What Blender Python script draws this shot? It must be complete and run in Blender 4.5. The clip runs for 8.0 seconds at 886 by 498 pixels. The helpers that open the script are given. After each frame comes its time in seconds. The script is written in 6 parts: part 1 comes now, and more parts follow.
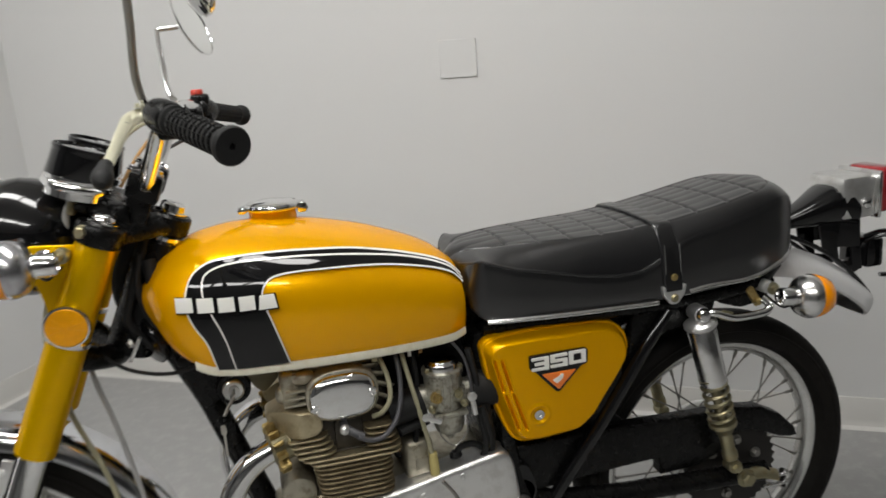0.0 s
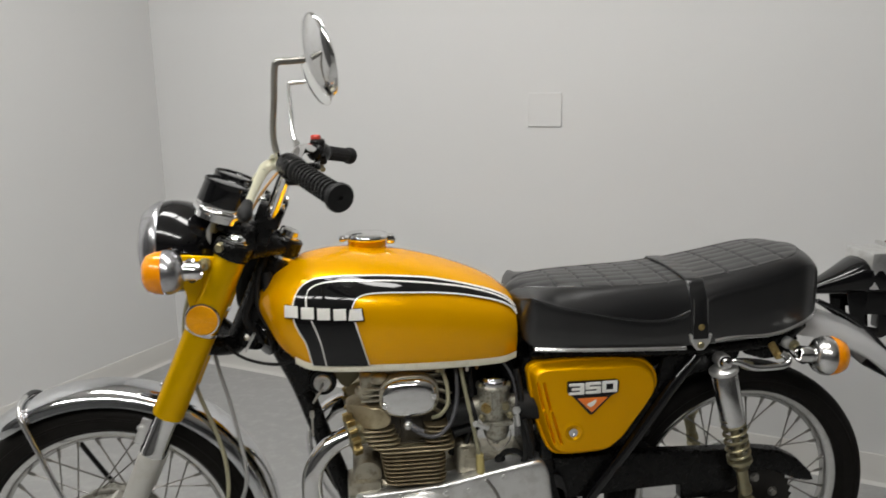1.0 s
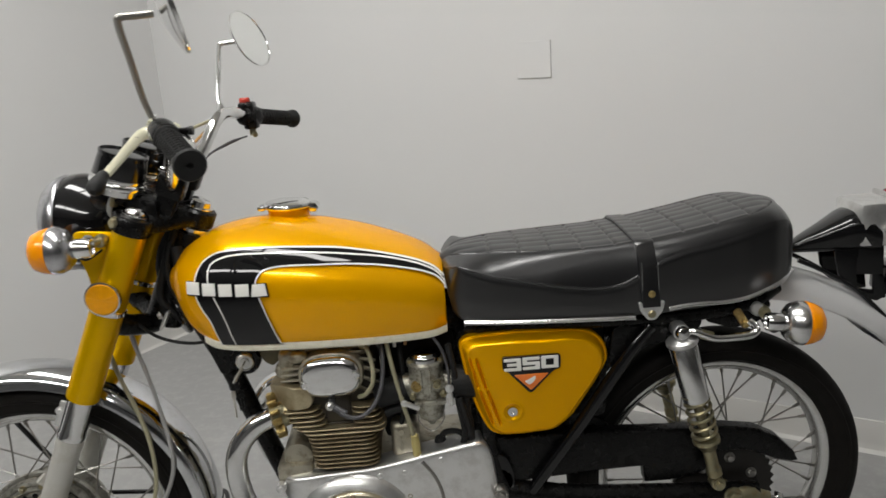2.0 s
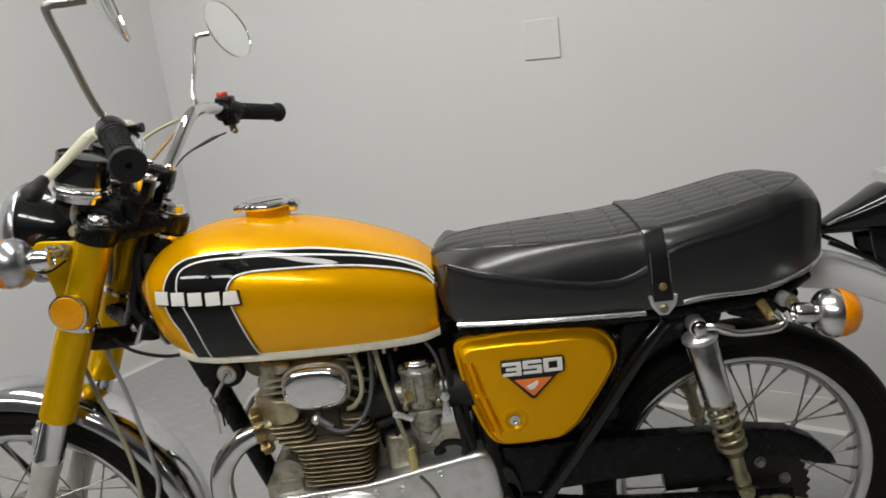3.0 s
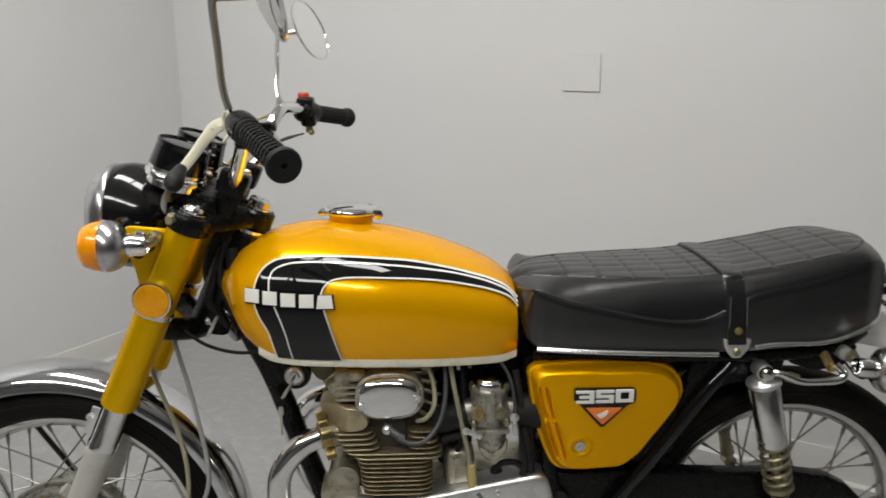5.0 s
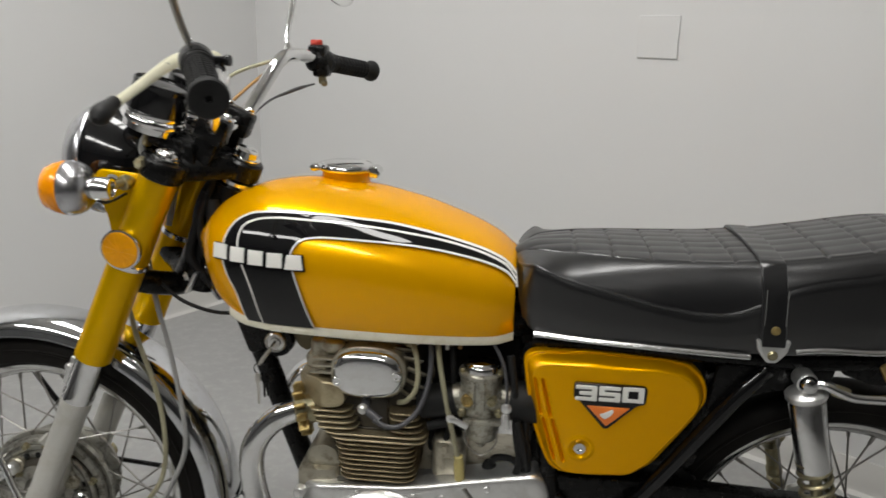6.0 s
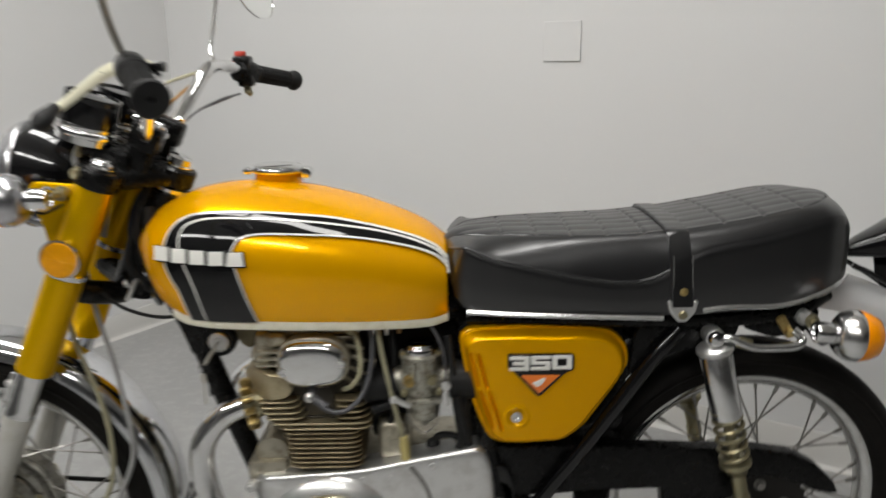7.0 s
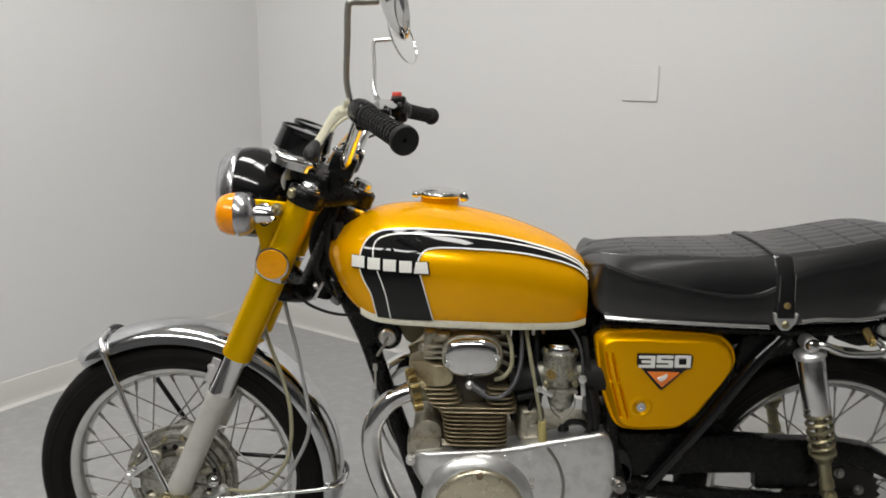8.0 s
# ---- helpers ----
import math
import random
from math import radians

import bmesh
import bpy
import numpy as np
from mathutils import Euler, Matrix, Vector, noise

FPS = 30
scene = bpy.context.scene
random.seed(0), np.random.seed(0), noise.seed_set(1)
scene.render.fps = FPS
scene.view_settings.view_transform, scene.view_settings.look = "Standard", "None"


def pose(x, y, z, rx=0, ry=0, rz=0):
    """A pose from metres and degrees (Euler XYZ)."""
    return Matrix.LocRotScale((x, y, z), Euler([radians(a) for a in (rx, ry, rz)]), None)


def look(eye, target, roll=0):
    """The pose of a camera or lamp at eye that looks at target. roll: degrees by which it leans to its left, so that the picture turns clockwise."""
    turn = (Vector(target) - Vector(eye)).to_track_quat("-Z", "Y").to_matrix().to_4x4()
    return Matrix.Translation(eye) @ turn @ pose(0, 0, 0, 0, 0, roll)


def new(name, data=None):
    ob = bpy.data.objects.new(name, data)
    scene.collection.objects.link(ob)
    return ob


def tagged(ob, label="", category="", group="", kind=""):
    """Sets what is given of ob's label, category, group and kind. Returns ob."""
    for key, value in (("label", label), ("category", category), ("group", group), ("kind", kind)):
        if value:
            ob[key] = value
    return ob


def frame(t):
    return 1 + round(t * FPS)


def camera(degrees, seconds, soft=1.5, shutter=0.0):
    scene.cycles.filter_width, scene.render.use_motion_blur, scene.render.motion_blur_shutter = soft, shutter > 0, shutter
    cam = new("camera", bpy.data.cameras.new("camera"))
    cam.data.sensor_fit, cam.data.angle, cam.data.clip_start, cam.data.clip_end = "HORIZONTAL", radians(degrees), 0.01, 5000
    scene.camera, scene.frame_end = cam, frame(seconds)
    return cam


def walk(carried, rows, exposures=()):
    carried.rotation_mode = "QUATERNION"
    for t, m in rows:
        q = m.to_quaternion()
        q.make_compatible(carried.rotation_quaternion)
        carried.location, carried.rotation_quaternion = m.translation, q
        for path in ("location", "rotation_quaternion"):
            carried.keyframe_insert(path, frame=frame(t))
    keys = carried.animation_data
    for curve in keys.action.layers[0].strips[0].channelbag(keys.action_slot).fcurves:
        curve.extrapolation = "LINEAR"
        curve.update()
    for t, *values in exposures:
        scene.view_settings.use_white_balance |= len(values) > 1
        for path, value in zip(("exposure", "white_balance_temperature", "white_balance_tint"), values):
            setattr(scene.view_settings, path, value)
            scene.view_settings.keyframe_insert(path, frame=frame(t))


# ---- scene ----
EXPOSURES = [(0.0, -0.04), (3.5, -0.05), (4.5, -0.02), (6.0, -0.05), (6.5, 0.04), (7.0, 0.03), (7.5, 0.10), (8.0, 0.06)]
LAMP = 22.5
LIGHT_SIZE = (1.05, 0.30)
LIGHTS = [(1.05, 1.50), (2.2, 1.50), (1.05, 3.4), (2.2, 3.4), (3.35, 3.4)]
PANEL = (1.763, 1.1345)
BADGE = (-0.908, 0.8155)
# Stripe edges on the tank's side, in x and z.
W1 = [(-0.934, 0.708), (-0.944, 0.759), (-0.963, 0.795), (-0.9635, 0.830), (-0.953, 0.852), (-0.928, 0.867), (-0.875, 0.8725), (-0.802, 0.870), (-0.707, 0.858), (-0.618, 0.834), (-0.560, 0.810), (-0.533, 0.785)]
W2 = [(-0.908, 0.707), (-0.917, 0.762), (-0.933, 0.805), (-0.941, 0.836), (-0.931, 0.855), (-0.899, 0.864), (-0.849, 0.865), (-0.765, 0.859), (-0.671, 0.8435), (-0.601, 0.824), (-0.554, 0.802), (-0.533, 0.779)]
W3 = [(-0.828, 0.705), (-0.842, 0.760), (-0.854, 0.803), (-0.857, 0.8206), (-0.848, 0.837), (-0.824, 0.8436), (-0.765, 0.8416), (-0.677, 0.832), (-0.601, 0.814), (-0.554, 0.795), (-0.533, 0.774)]
cam = camera(59.5, 8.0, soft=1.6, shutter=0.5)
# The camera's way: seconds, eye, aim, roll.
PATH = [
    (0, (-0.864, -1.291, 1.14), (-0.387, 0.591, 0.662), -4.4),
    (0.1, (-0.858, -1.337, 1.159), (-0.410, 0.548, 0.664), -3.9),
    (0.3, (-0.882, -1.447, 1.150), (-0.491, 0.462, 0.703), -3.1),
    (0.5, (-0.889, -1.517, 1.182), (-0.561, 0.402, 0.726), -1.3),
    (0.7, (-0.913, -1.542, 1.217), (-0.638, 0.378, 0.727), -0.6),
    (0.8, (-0.894, -1.557, 1.219), (-0.668, 0.374, 0.749), -1.3),
    (1, (-0.861, -1.55, 1.227), (-0.616, 0.391, 0.809), -0.9),
    (1.2, (-0.806, -1.545, 1.213), (-0.618, 0.403, 0.799), -2.3),
    (1.4, (-0.725, -1.526, 1.207), (-0.586, 0.417, 0.752), -2.4),
    (1.5, (-0.701, -1.51, 1.205), (-0.57, 0.432, 0.743), -2.0),
    (1.7, (-0.636, -1.487, 1.204), (-0.543, 0.448, 0.704), -2.7),
    (2.8, (-0.483, -1.341, 1.158), (-0.531, 0.593, 0.650), -6.1),
    (3, (-0.471, -1.332, 1.162), (-0.531, 0.6, 0.648), -7.0),
    (3.2, (-0.453, -1.322, 1.165), (-0.511, 0.611, 0.654), -7.0),
    (3.5, (-0.447, -1.313, 1.163), (-0.504, 0.622, 0.662), -6.9),
    (3.7, (-0.460, -1.317, 1.159), (-0.506, 0.620, 0.661), -6.5),
    (4, (-0.509, -1.302, 1.151), (-0.562, 0.628, 0.629), -5.9),
    (4.2, (-0.563, -1.288, 1.181), (-0.597, 0.640, 0.652), -3.6),
    (4.4, (-0.599, -1.310, 1.189), (-0.604, 0.632, 0.712), -2.8),
    (4.5, (-0.641, -1.328, 1.193), (-0.581, 0.61, 0.702), -1.8),
    (4.7, (-0.724, -1.355, 1.204), (-0.585, 0.578, 0.708), -0.1),
    (5.8, (-0.596, -1.241, 1.150), (-0.758, 0.684, 0.633), 1.0),
    (6, (-0.527, -1.207, 1.138), (-0.725, 0.708, 0.596), 1.3),
    (6.2, (-0.486, -1.178, 1.134), (-0.738, 0.732, 0.596), 1.0),
    (6.4, (-0.441, -1.153, 1.122), (-0.744, 0.749, 0.581), -0.4),
    (6.5, (-0.429, -1.146, 1.11), (-0.697, 0.761, 0.569), -0.4),
    (6.6, (-0.425, -1.149, 1.104), (-0.662, 0.762, 0.561), -0.8),
    (6.8, (-0.459, -1.200, 1.105), (-0.608, 0.729, 0.597), -1.3),
    (7, (-0.538, -1.293, 1.109), (-0.537, 0.645, 0.617), -0.9),
    (7.2, (-0.653, -1.387, 1.146), (-0.619, 0.556, 0.674), -2.7),
    (7.3, (-0.683, -1.427, 1.146), (-0.663, 0.523, 0.705), -2.1),
    (7.5, (-0.732, -1.487, 1.15), (-0.697, 0.465, 0.712), -0.4),
    (7.8, (-0.814, -1.542, 1.154), (-0.787, 0.406, 0.701), 0.5),
    (8, (-0.805, -1.542, 1.16), (-0.814, 0.409, 0.717), 0.7),
]
walk(cam, [(t, look(eye, aim, roll)) for t, eye, aim, roll in PATH], EXPOSURES)
# ---------------------------------------------------------------- light and world
world = bpy.data.worlds.new("world")
scene.world = world
world.use_nodes = True
world.node_tree.nodes["Background"].inputs["Color"].default_value = (0.5, 0.5, 0.5, 1)
world.node_tree.nodes["Background"].inputs["Strength"].default_value = 0.02


# ---------------------------------------------------------------- mesh helpers
def finish(ob, angle=38):
    me = ob.data
    me.polygons.foreach_set("use_smooth", [True] * len(me.polygons))
    me.set_sharp_from_angle(angle=radians(angle))
    return ob


def part(name, bm, material, parent=None, label="", angle=38):
    """Link a bmesh as one mesh object under a thing or part."""
    bmesh.ops.recalc_face_normals(bm, faces=bm.faces)
    me = bpy.data.meshes.new(name)
    bm.to_mesh(me)
    bm.free()
    me.materials.append(material)
    ob = new(name, me)
    finish(ob, angle)
    if parent:
        ob.parent = parent
    if label:
        tagged(ob, label)
    return ob


def smooth_path(pts, steps=6):
    """Catmull-Rom points through the given ones."""
    p = [Vector(q) for q in pts]
    if len(p) < 3:
        return p
    p = [2 * p[0] - p[1]] + p + [2 * p[-1] - p[-2]]
    out = []
    for i in range(1, len(p) - 2):
        for k in range(steps):
            t = k / steps
            a, b, c, d = p[i - 1:i + 3]
            out.append(0.5 * (2 * b + (c - a) * t + (2 * a - 5 * b + 4 * c - d) * t * t + (3 * b - a - 3 * c + d) * t ** 3))
    return out + [p[-2]]


def skin(bm, rings, closed=True, caps=True):
    """Join rings of points into a skin."""
    vs = [[bm.verts.new(q) for q in ring] for ring in rings]
    n = len(vs[0])
    for a, b in zip(vs, vs[1:]):
        for i in range(n if closed else n - 1):
            j = (i + 1) % n
            bm.faces.new((a[i], a[j], b[j], b[i]))
    if caps and closed:
        bm.faces.new(vs[0][::-1])
        bm.faces.new(vs[-1])
    return vs


def tube(bm, pts, r, n=10, steps=6, radii=None, flat=(1, 1)):
    """A round bar swept along a smooth path."""
    p = smooth_path(pts, steps)
    up = None
    rings = []
    for i, q in enumerate(p):
        d = (p[min(i + 1, len(p) - 1)] - p[max(i - 1, 0)]).normalized()
        if up is None:
            up = d.orthogonal().normalized()
        up = (up - d * up.dot(d)).normalized()
        side = d.cross(up)
        f = i / (len(p) - 1)
        rr = r if radii is None else float(np.interp(f, np.linspace(0, 1, len(radii)), radii))
        rings.append([q + rr * (flat[0] * math.cos(a) * up + flat[1] * math.sin(a) * side) for a in np.linspace(0, 2 * math.pi, n, endpoint=False)])
    skin(bm, rings)
    return bm


def lathe(bm, profile, origin, axis, n=28, caps=True):
    """Turn (radius, height) pairs about an axis."""
    ax = Vector(axis).normalized()
    u = ax.orthogonal().normalized()
    v = ax.cross(u)
    o = Vector(origin)
    rings = [[o + ax * h + max(r, 1e-4) * (math.cos(a) * u + math.sin(a) * v) for a in np.linspace(0, 2 * math.pi, n, endpoint=False)] for r, h in profile]
    skin(bm, rings, caps=caps)
    return bm


def ring_solid(bm, section, origin, axis, n=48):
    """Turn a closed (radius, height) section about an axis."""
    ax = Vector(axis).normalized()
    u = ax.orthogonal().normalized()
    v = ax.cross(u)
    o = Vector(origin)
    rings = [[o + ax * h + r * (math.cos(a) * u + math.sin(a) * v) for r, h in section] for a in np.linspace(0, 2 * math.pi, n, endpoint=False)]
    skin(bm, rings + [rings[0]], caps=False)
    bmesh.ops.remove_doubles(bm, verts=bm.verts, dist=1e-6)
    return bm


def box(bm, c, s, bevel=0.0, turn=None, segments=2):
    """A box with rounded edges: centre, full sizes, optional rotation matrix."""
    m = Matrix.Translation(c) @ (turn.to_4x4() if turn else Matrix()) @ Matrix.Diagonal((*s, 1))
    got = bmesh.ops.create_cube(bm, size=1, matrix=m)
    if bevel:
        edges = {e for v in got["verts"] for e in v.link_edges}
        bmesh.ops.bevel(bm, geom=list(edges), offset=bevel, segments=segments, affect="EDGES", profile=0.5)
    return bm


def rounded(points, r, n=4):
    """A closed outline with rounded corners."""
    out = []
    k = len(points)
    for i in range(k):
        p, a, b = Vector(points[i]), Vector(points[i - 1]), Vector(points[(i + 1) % k])
        da, db = (a - p), (b - p)
        ra = min(r, da.length * 0.45)
        rb = min(r, db.length * 0.45)
        s, e = p + da.normalized() * ra, p + db.normalized() * rb
        for t in (k_ / n for k_ in range(n + 1)):
            out.append((1 - t) ** 2 * s + 2 * t * (1 - t) * p + t * t * e)
    return out


def inset(points, d):
    """Move a closed 2D outline inwards by d."""
    k = len(points)
    area = sum(points[i - 1].x * points[i].y - points[i].x * points[i - 1].y for i in range(k))
    s = 1 if area > 0 else -1
    out = []
    for i in range(k):
        t = (points[(i + 1) % k] - points[i - 1]).normalized()
        out.append(points[i] + s * d * Vector((-t.y, t.x)))
    return out


def plate(bm, outline, y0, y1, bevel=0.003, both=True):
    """A slab: an outline in x and z, from y0 (hidden side) to y1 (shown side), its shown edge rounded."""
    s = 1 if y1 > y0 else -1
    o = [Vector(q) for q in outline]
    stack = [(o, y0)]
    for a in (0, 30, 60, 90):
        a = radians(a)
        stack.append((inset(o, bevel * (1 - math.cos(a))), y1 - s * bevel * (1 - math.sin(a))))
    skin(bm, [[Vector((q.x, y, q.y)) for q in ring] for ring, y in stack])
    return bm


def sphere(bm, c, r, scale=(1, 1, 1), n=16):
    bmesh.ops.create_uvsphere(bm, u_segments=n, v_segments=max(6, n // 2), radius=r, matrix=Matrix.Translation(c) @ Matrix.Diagonal((*scale, 1)))
    return bm


def bolt(bm, at, axis, r=0.006, h=0.005):
    """A six-sided bolt head on a washer."""
    lathe(bm, [(r * 1.35, 0), (r * 1.35, h * 0.3), (r * 1.3, h * 0.32)], at, axis, 14)
    ax = Vector(axis).normalized()
    lathe(bm, [(r, h * 0.3), (r, h * 0.9), (r * 0.85, h)], at, ax, 6)
    return bm


# ---------------------------------------------------------------- materials
def material(name, colour, rough=0.5, metal=0.0, vary=0.08, scale=8.0, bump=0.0, bump_scale=60.0, coat=0.0, dirt=None, dirt_amount=0.0, spec=0.5, rough_vary=0.1, coat_ior=1.5, tint=None, sheen=0.0, wrinkle=0.0):
    m = bpy.data.materials.new(name)
    m.use_nodes = True
    nt = m.node_tree
    N, Lk = nt.nodes, nt.links
    b = N["Principled BSDF"]
    b.inputs["Metallic"].default_value = metal
    b.inputs["Coat Weight"].default_value = coat
    b.inputs["Coat Roughness"].default_value = 0.04
    b.inputs["Specular IOR Level"].default_value = spec
    b.inputs["Coat IOR"].default_value = coat_ior
    b.inputs["Sheen Weight"].default_value = sheen
    b.inputs["Sheen Roughness"].default_value = 0.45
    if tint:
        b.inputs["Specular Tint"].default_value = (*tint, 1)
    co = N.new("ShaderNodeTexCoord")
    n1 = N.new("ShaderNodeTexNoise")
    n1.inputs["Scale"].default_value = scale
    n1.inputs["Detail"].default_value = 6
    Lk.new(co.outputs["Object"], n1.inputs["Vector"])
    mix = N.new("ShaderNodeMix")
    mix.data_type = "RGBA"
    mix.inputs["A"].default_value = (*[c * (1 - vary) for c in colour], 1)
    mix.inputs["B"].default_value = (*[min(1, c * (1 + vary)) for c in colour], 1)
    Lk.new(n1.outputs["Fac"], mix.inputs["Factor"])
    out = mix.outputs["Result"]
    if dirt:
        n2 = N.new("ShaderNodeTexNoise")
        n2.inputs["Scale"].default_value = scale * 3.3
        n2.inputs["Detail"].default_value = 9
        n2.inputs["Roughness"].default_value = 0.7
        Lk.new(co.outputs["Object"], n2.inputs["Vector"])
        ramp = N.new("ShaderNodeMapRange")
        ramp.inputs["From Min"].default_value = 0.48
        ramp.inputs["From Max"].default_value = 0.68
        ramp.inputs["To Max"].default_value = dirt_amount
        Lk.new(n2.outputs["Fac"], ramp.inputs["Value"])
        mx = N.new("ShaderNodeMix")
        mx.data_type = "RGBA"
        mx.inputs["B"].default_value = (*dirt, 1)
        Lk.new(ramp.outputs["Result"], mx.inputs["Factor"])
        Lk.new(out, mx.inputs["A"])
        out = mx.outputs["Result"]
    Lk.new(out, b.inputs["Base Color"])
    n3 = N.new("ShaderNodeTexNoise")
    n3.inputs["Scale"].default_value = scale * 5
    n3.inputs["Detail"].default_value = 5
    Lk.new(co.outputs["Object"], n3.inputs["Vector"])
    rr = N.new("ShaderNodeMapRange")
    rr.inputs["To Min"].default_value = max(0.01, rough * (1 - rough_vary * 2))
    rr.inputs["To Max"].default_value = min(1.0, rough * (1 + rough_vary * 2))
    Lk.new(n3.outputs["Fac"], rr.inputs["Value"])
    Lk.new(rr.outputs["Result"], b.inputs["Roughness"])
    if bump:
        n4 = N.new("ShaderNodeTexNoise")
        n4.inputs["Scale"].default_value = bump_scale
        n4.inputs["Detail"].default_value = 4
        Lk.new(co.outputs["Object"], n4.inputs["Vector"])
        bp = N.new("ShaderNodeBump")
        bp.inputs["Strength"].default_value = bump
        bp.inputs["Distance"].default_value = 0.002
        high = n4.outputs["Fac"]
        if wrinkle:
            n5 = N.new("ShaderNodeTexNoise")
            n5.inputs["Scale"].default_value = 42
            n5.inputs["Detail"].default_value = 3
            n5.inputs["Distortion"].default_value = 1.4
            Lk.new(co.outputs["Object"], n5.inputs["Vector"])
            ad = N.new("ShaderNodeMath")
            ad.operation = "MULTIPLY_ADD"
            ad.inputs[1].default_value = wrinkle
            Lk.new(n5.outputs["Fac"], ad.inputs[0])
            Lk.new(high, ad.inputs[2])
            high = ad.outputs[0]
        Lk.new(high, bp.inputs["Height"])
        Lk.new(bp.outputs["Normal"], b.inputs["Normal"])
    return m


# Grey of the unseen closing walls, set low to hold back fill and reflections.
FARWALL = material("unseen_wall_grey", (0.15, 0.15, 0.15), 0.6, vary=0.05, scale=0.8, bump=0.06, bump_scale=220)
# Charcoal for an unseen stretch of side wall, added to darken chrome reflections.
DARKWALL = material("unseen_wall_charcoal", (0.09, 0.09, 0.09), 0.6, vary=0.05, scale=0.8, bump=0.06, bump_scale=220)
WALL = material("wall_paint", (0.655, 0.655, 0.650), 0.55, vary=0.02, scale=0.8, bump=0.06, bump_scale=220)
FLOOR = material("floor_concrete", (0.305, 0.305, 0.30), 0.38, vary=0.08, scale=7, bump=0.08, bump_scale=90, dirt=(0.62, 0.62, 0.6), dirt_amount=0.18)
CEILING = material("ceiling_tile", (0.78, 0.77, 0.74), 0.8, vary=0.04, scale=20, bump=0.3, bump_scale=120)
BASE = material("baseboard_vinyl", (0.60, 0.59, 0.565), 0.42, vary=0.03, scale=3)
PLATE = material("plate_plastic", (0.65, 0.645, 0.635), 0.55, vary=0.01)
GOLD = material("candy_gold_paint", (0.95, 0.452, 0.0), 0.26, metal=0.44, spec=0.0, vary=0.05, scale=3, coat=0.6, coat_ior=1.45, tint=(0.60, 0.22, 0.0), bump=0.02, bump_scale=900, rough_vary=0.05)
GOLD2 = material("aged_gold_paint", (0.72, 0.415, 0.0), 0.30, metal=0.5, spec=0.0, vary=0.07, scale=4, coat=0.4, coat_ior=1.40, tint=(0.5, 0.22, 0.0), bump=0.02, bump_scale=900, rough_vary=0.05)
GOLD3 = material("cover_gold_paint", (0.82, 0.395, 0.0), 0.30, metal=0.5, spec=0.0, vary=0.07, scale=4, coat=0.4, coat_ior=1.40, tint=(0.5, 0.20, 0.0), bump=0.02, bump_scale=900, rough_vary=0.05)
BLACKP = material("gloss_black_paint", (0.004, 0.004, 0.0045), 0.2, vary=0.2, scale=6, coat=0.8, spec=0.1)
STRIPE = material("black_stripe_paint", (0.006, 0.006, 0.0065), 0.25, vary=0.1, scale=6, coat=0.7, spec=0.0)
WHITEP = material("white_pinstripe_paint", (0.80, 0.79, 0.74), 0.3, vary=0.03, coat=0.8)
CHROME = material("chrome", (0.78, 0.78, 0.78), 0.07, metal=1.0, vary=0.05, scale=14, dirt=(0.42, 0.38, 0.30), dirt_amount=0.25)
CHROMED = material("aged_chrome", (0.74, 0.74, 0.74), 0.22, metal=1.0, vary=0.06, scale=16, dirt=(0.45, 0.42, 0.36), dirt_amount=0.35)
CUP = material("dull_chrome", (0.50, 0.50, 0.52), 0.24, metal=0.95, vary=0.10, scale=22, dirt=(0.25, 0.24, 0.22), dirt_amount=0.5)
ALU = material("satin_aluminium", (0.77, 0.77, 0.76), 0.34, metal=0.9, vary=0.06, scale=9, bump=0.04, bump_scale=300, dirt=(0.38, 0.36, 0.32), dirt_amount=0.35)
FORKGREY = material("silver_grey_paint", (0.55, 0.54, 0.50), 0.36, metal=0.25, vary=0.05, scale=9, dirt=(0.36, 0.33, 0.24), dirt_amount=0.3)
CAST = material("aged_cast_aluminium", (0.48, 0.45, 0.36), 0.40, metal=0.75, vary=0.14, scale=18, bump=0.3, bump_scale=240, dirt=(0.16, 0.12, 0.075), dirt_amount=0.7)
FIN = material("cylinder_fin_metal", (0.33, 0.27, 0.165), 0.42, metal=0.75, vary=0.15, scale=22, bump=0.3, bump_scale=200, dirt=(0.10, 0.075, 0.045), dirt_amount=0.7)
DISC = material("yellowed_disc_alloy", (0.62, 0.57, 0.43), 0.28, metal=0.85, vary=0.06, scale=7, dirt=(0.42, 0.36, 0.22), dirt_amount=0.35)
HEADC = material("stained_head_alloy", (0.50, 0.43, 0.28), 0.40, metal=0.75, vary=0.12, scale=16, bump=0.12, bump_scale=240, dirt=(0.24, 0.18, 0.10), dirt_amount=0.6)
CARB = material("grimy_carburettor_alloy", (0.42, 0.41, 0.35), 0.36, metal=0.75, vary=0.2, scale=30, bump=0.25, bump_scale=200, dirt=(0.07, 0.05, 0.03), dirt_amount=0.9)
HUB = material("dirty_hub_alloy", (0.43, 0.42, 0.375), 0.34, metal=0.8, vary=0.25, scale=24, bump=0.2, bump_scale=220, dirt=(0.05, 0.04, 0.028), dirt_amount=0.85)
OILY = material("black_oily_steel", (0.014, 0.012, 0.010), 0.45, metal=0.3, vary=0.3, scale=30, bump=0.15, bump_scale=180)
OLIVE = material("olive_zinc_plate", (0.14, 0.125, 0.075), 0.45, metal=0.4, vary=0.2, scale=30, bump=0.1, bump_scale=200)
BRIGHTG = material("dulled_mudguard_chrome", (0.64, 0.65, 0.67), 0.09, metal=1.0, vary=0.06, scale=12, dirt=(0.36, 0.33, 0.27), dirt_amount=0.3)
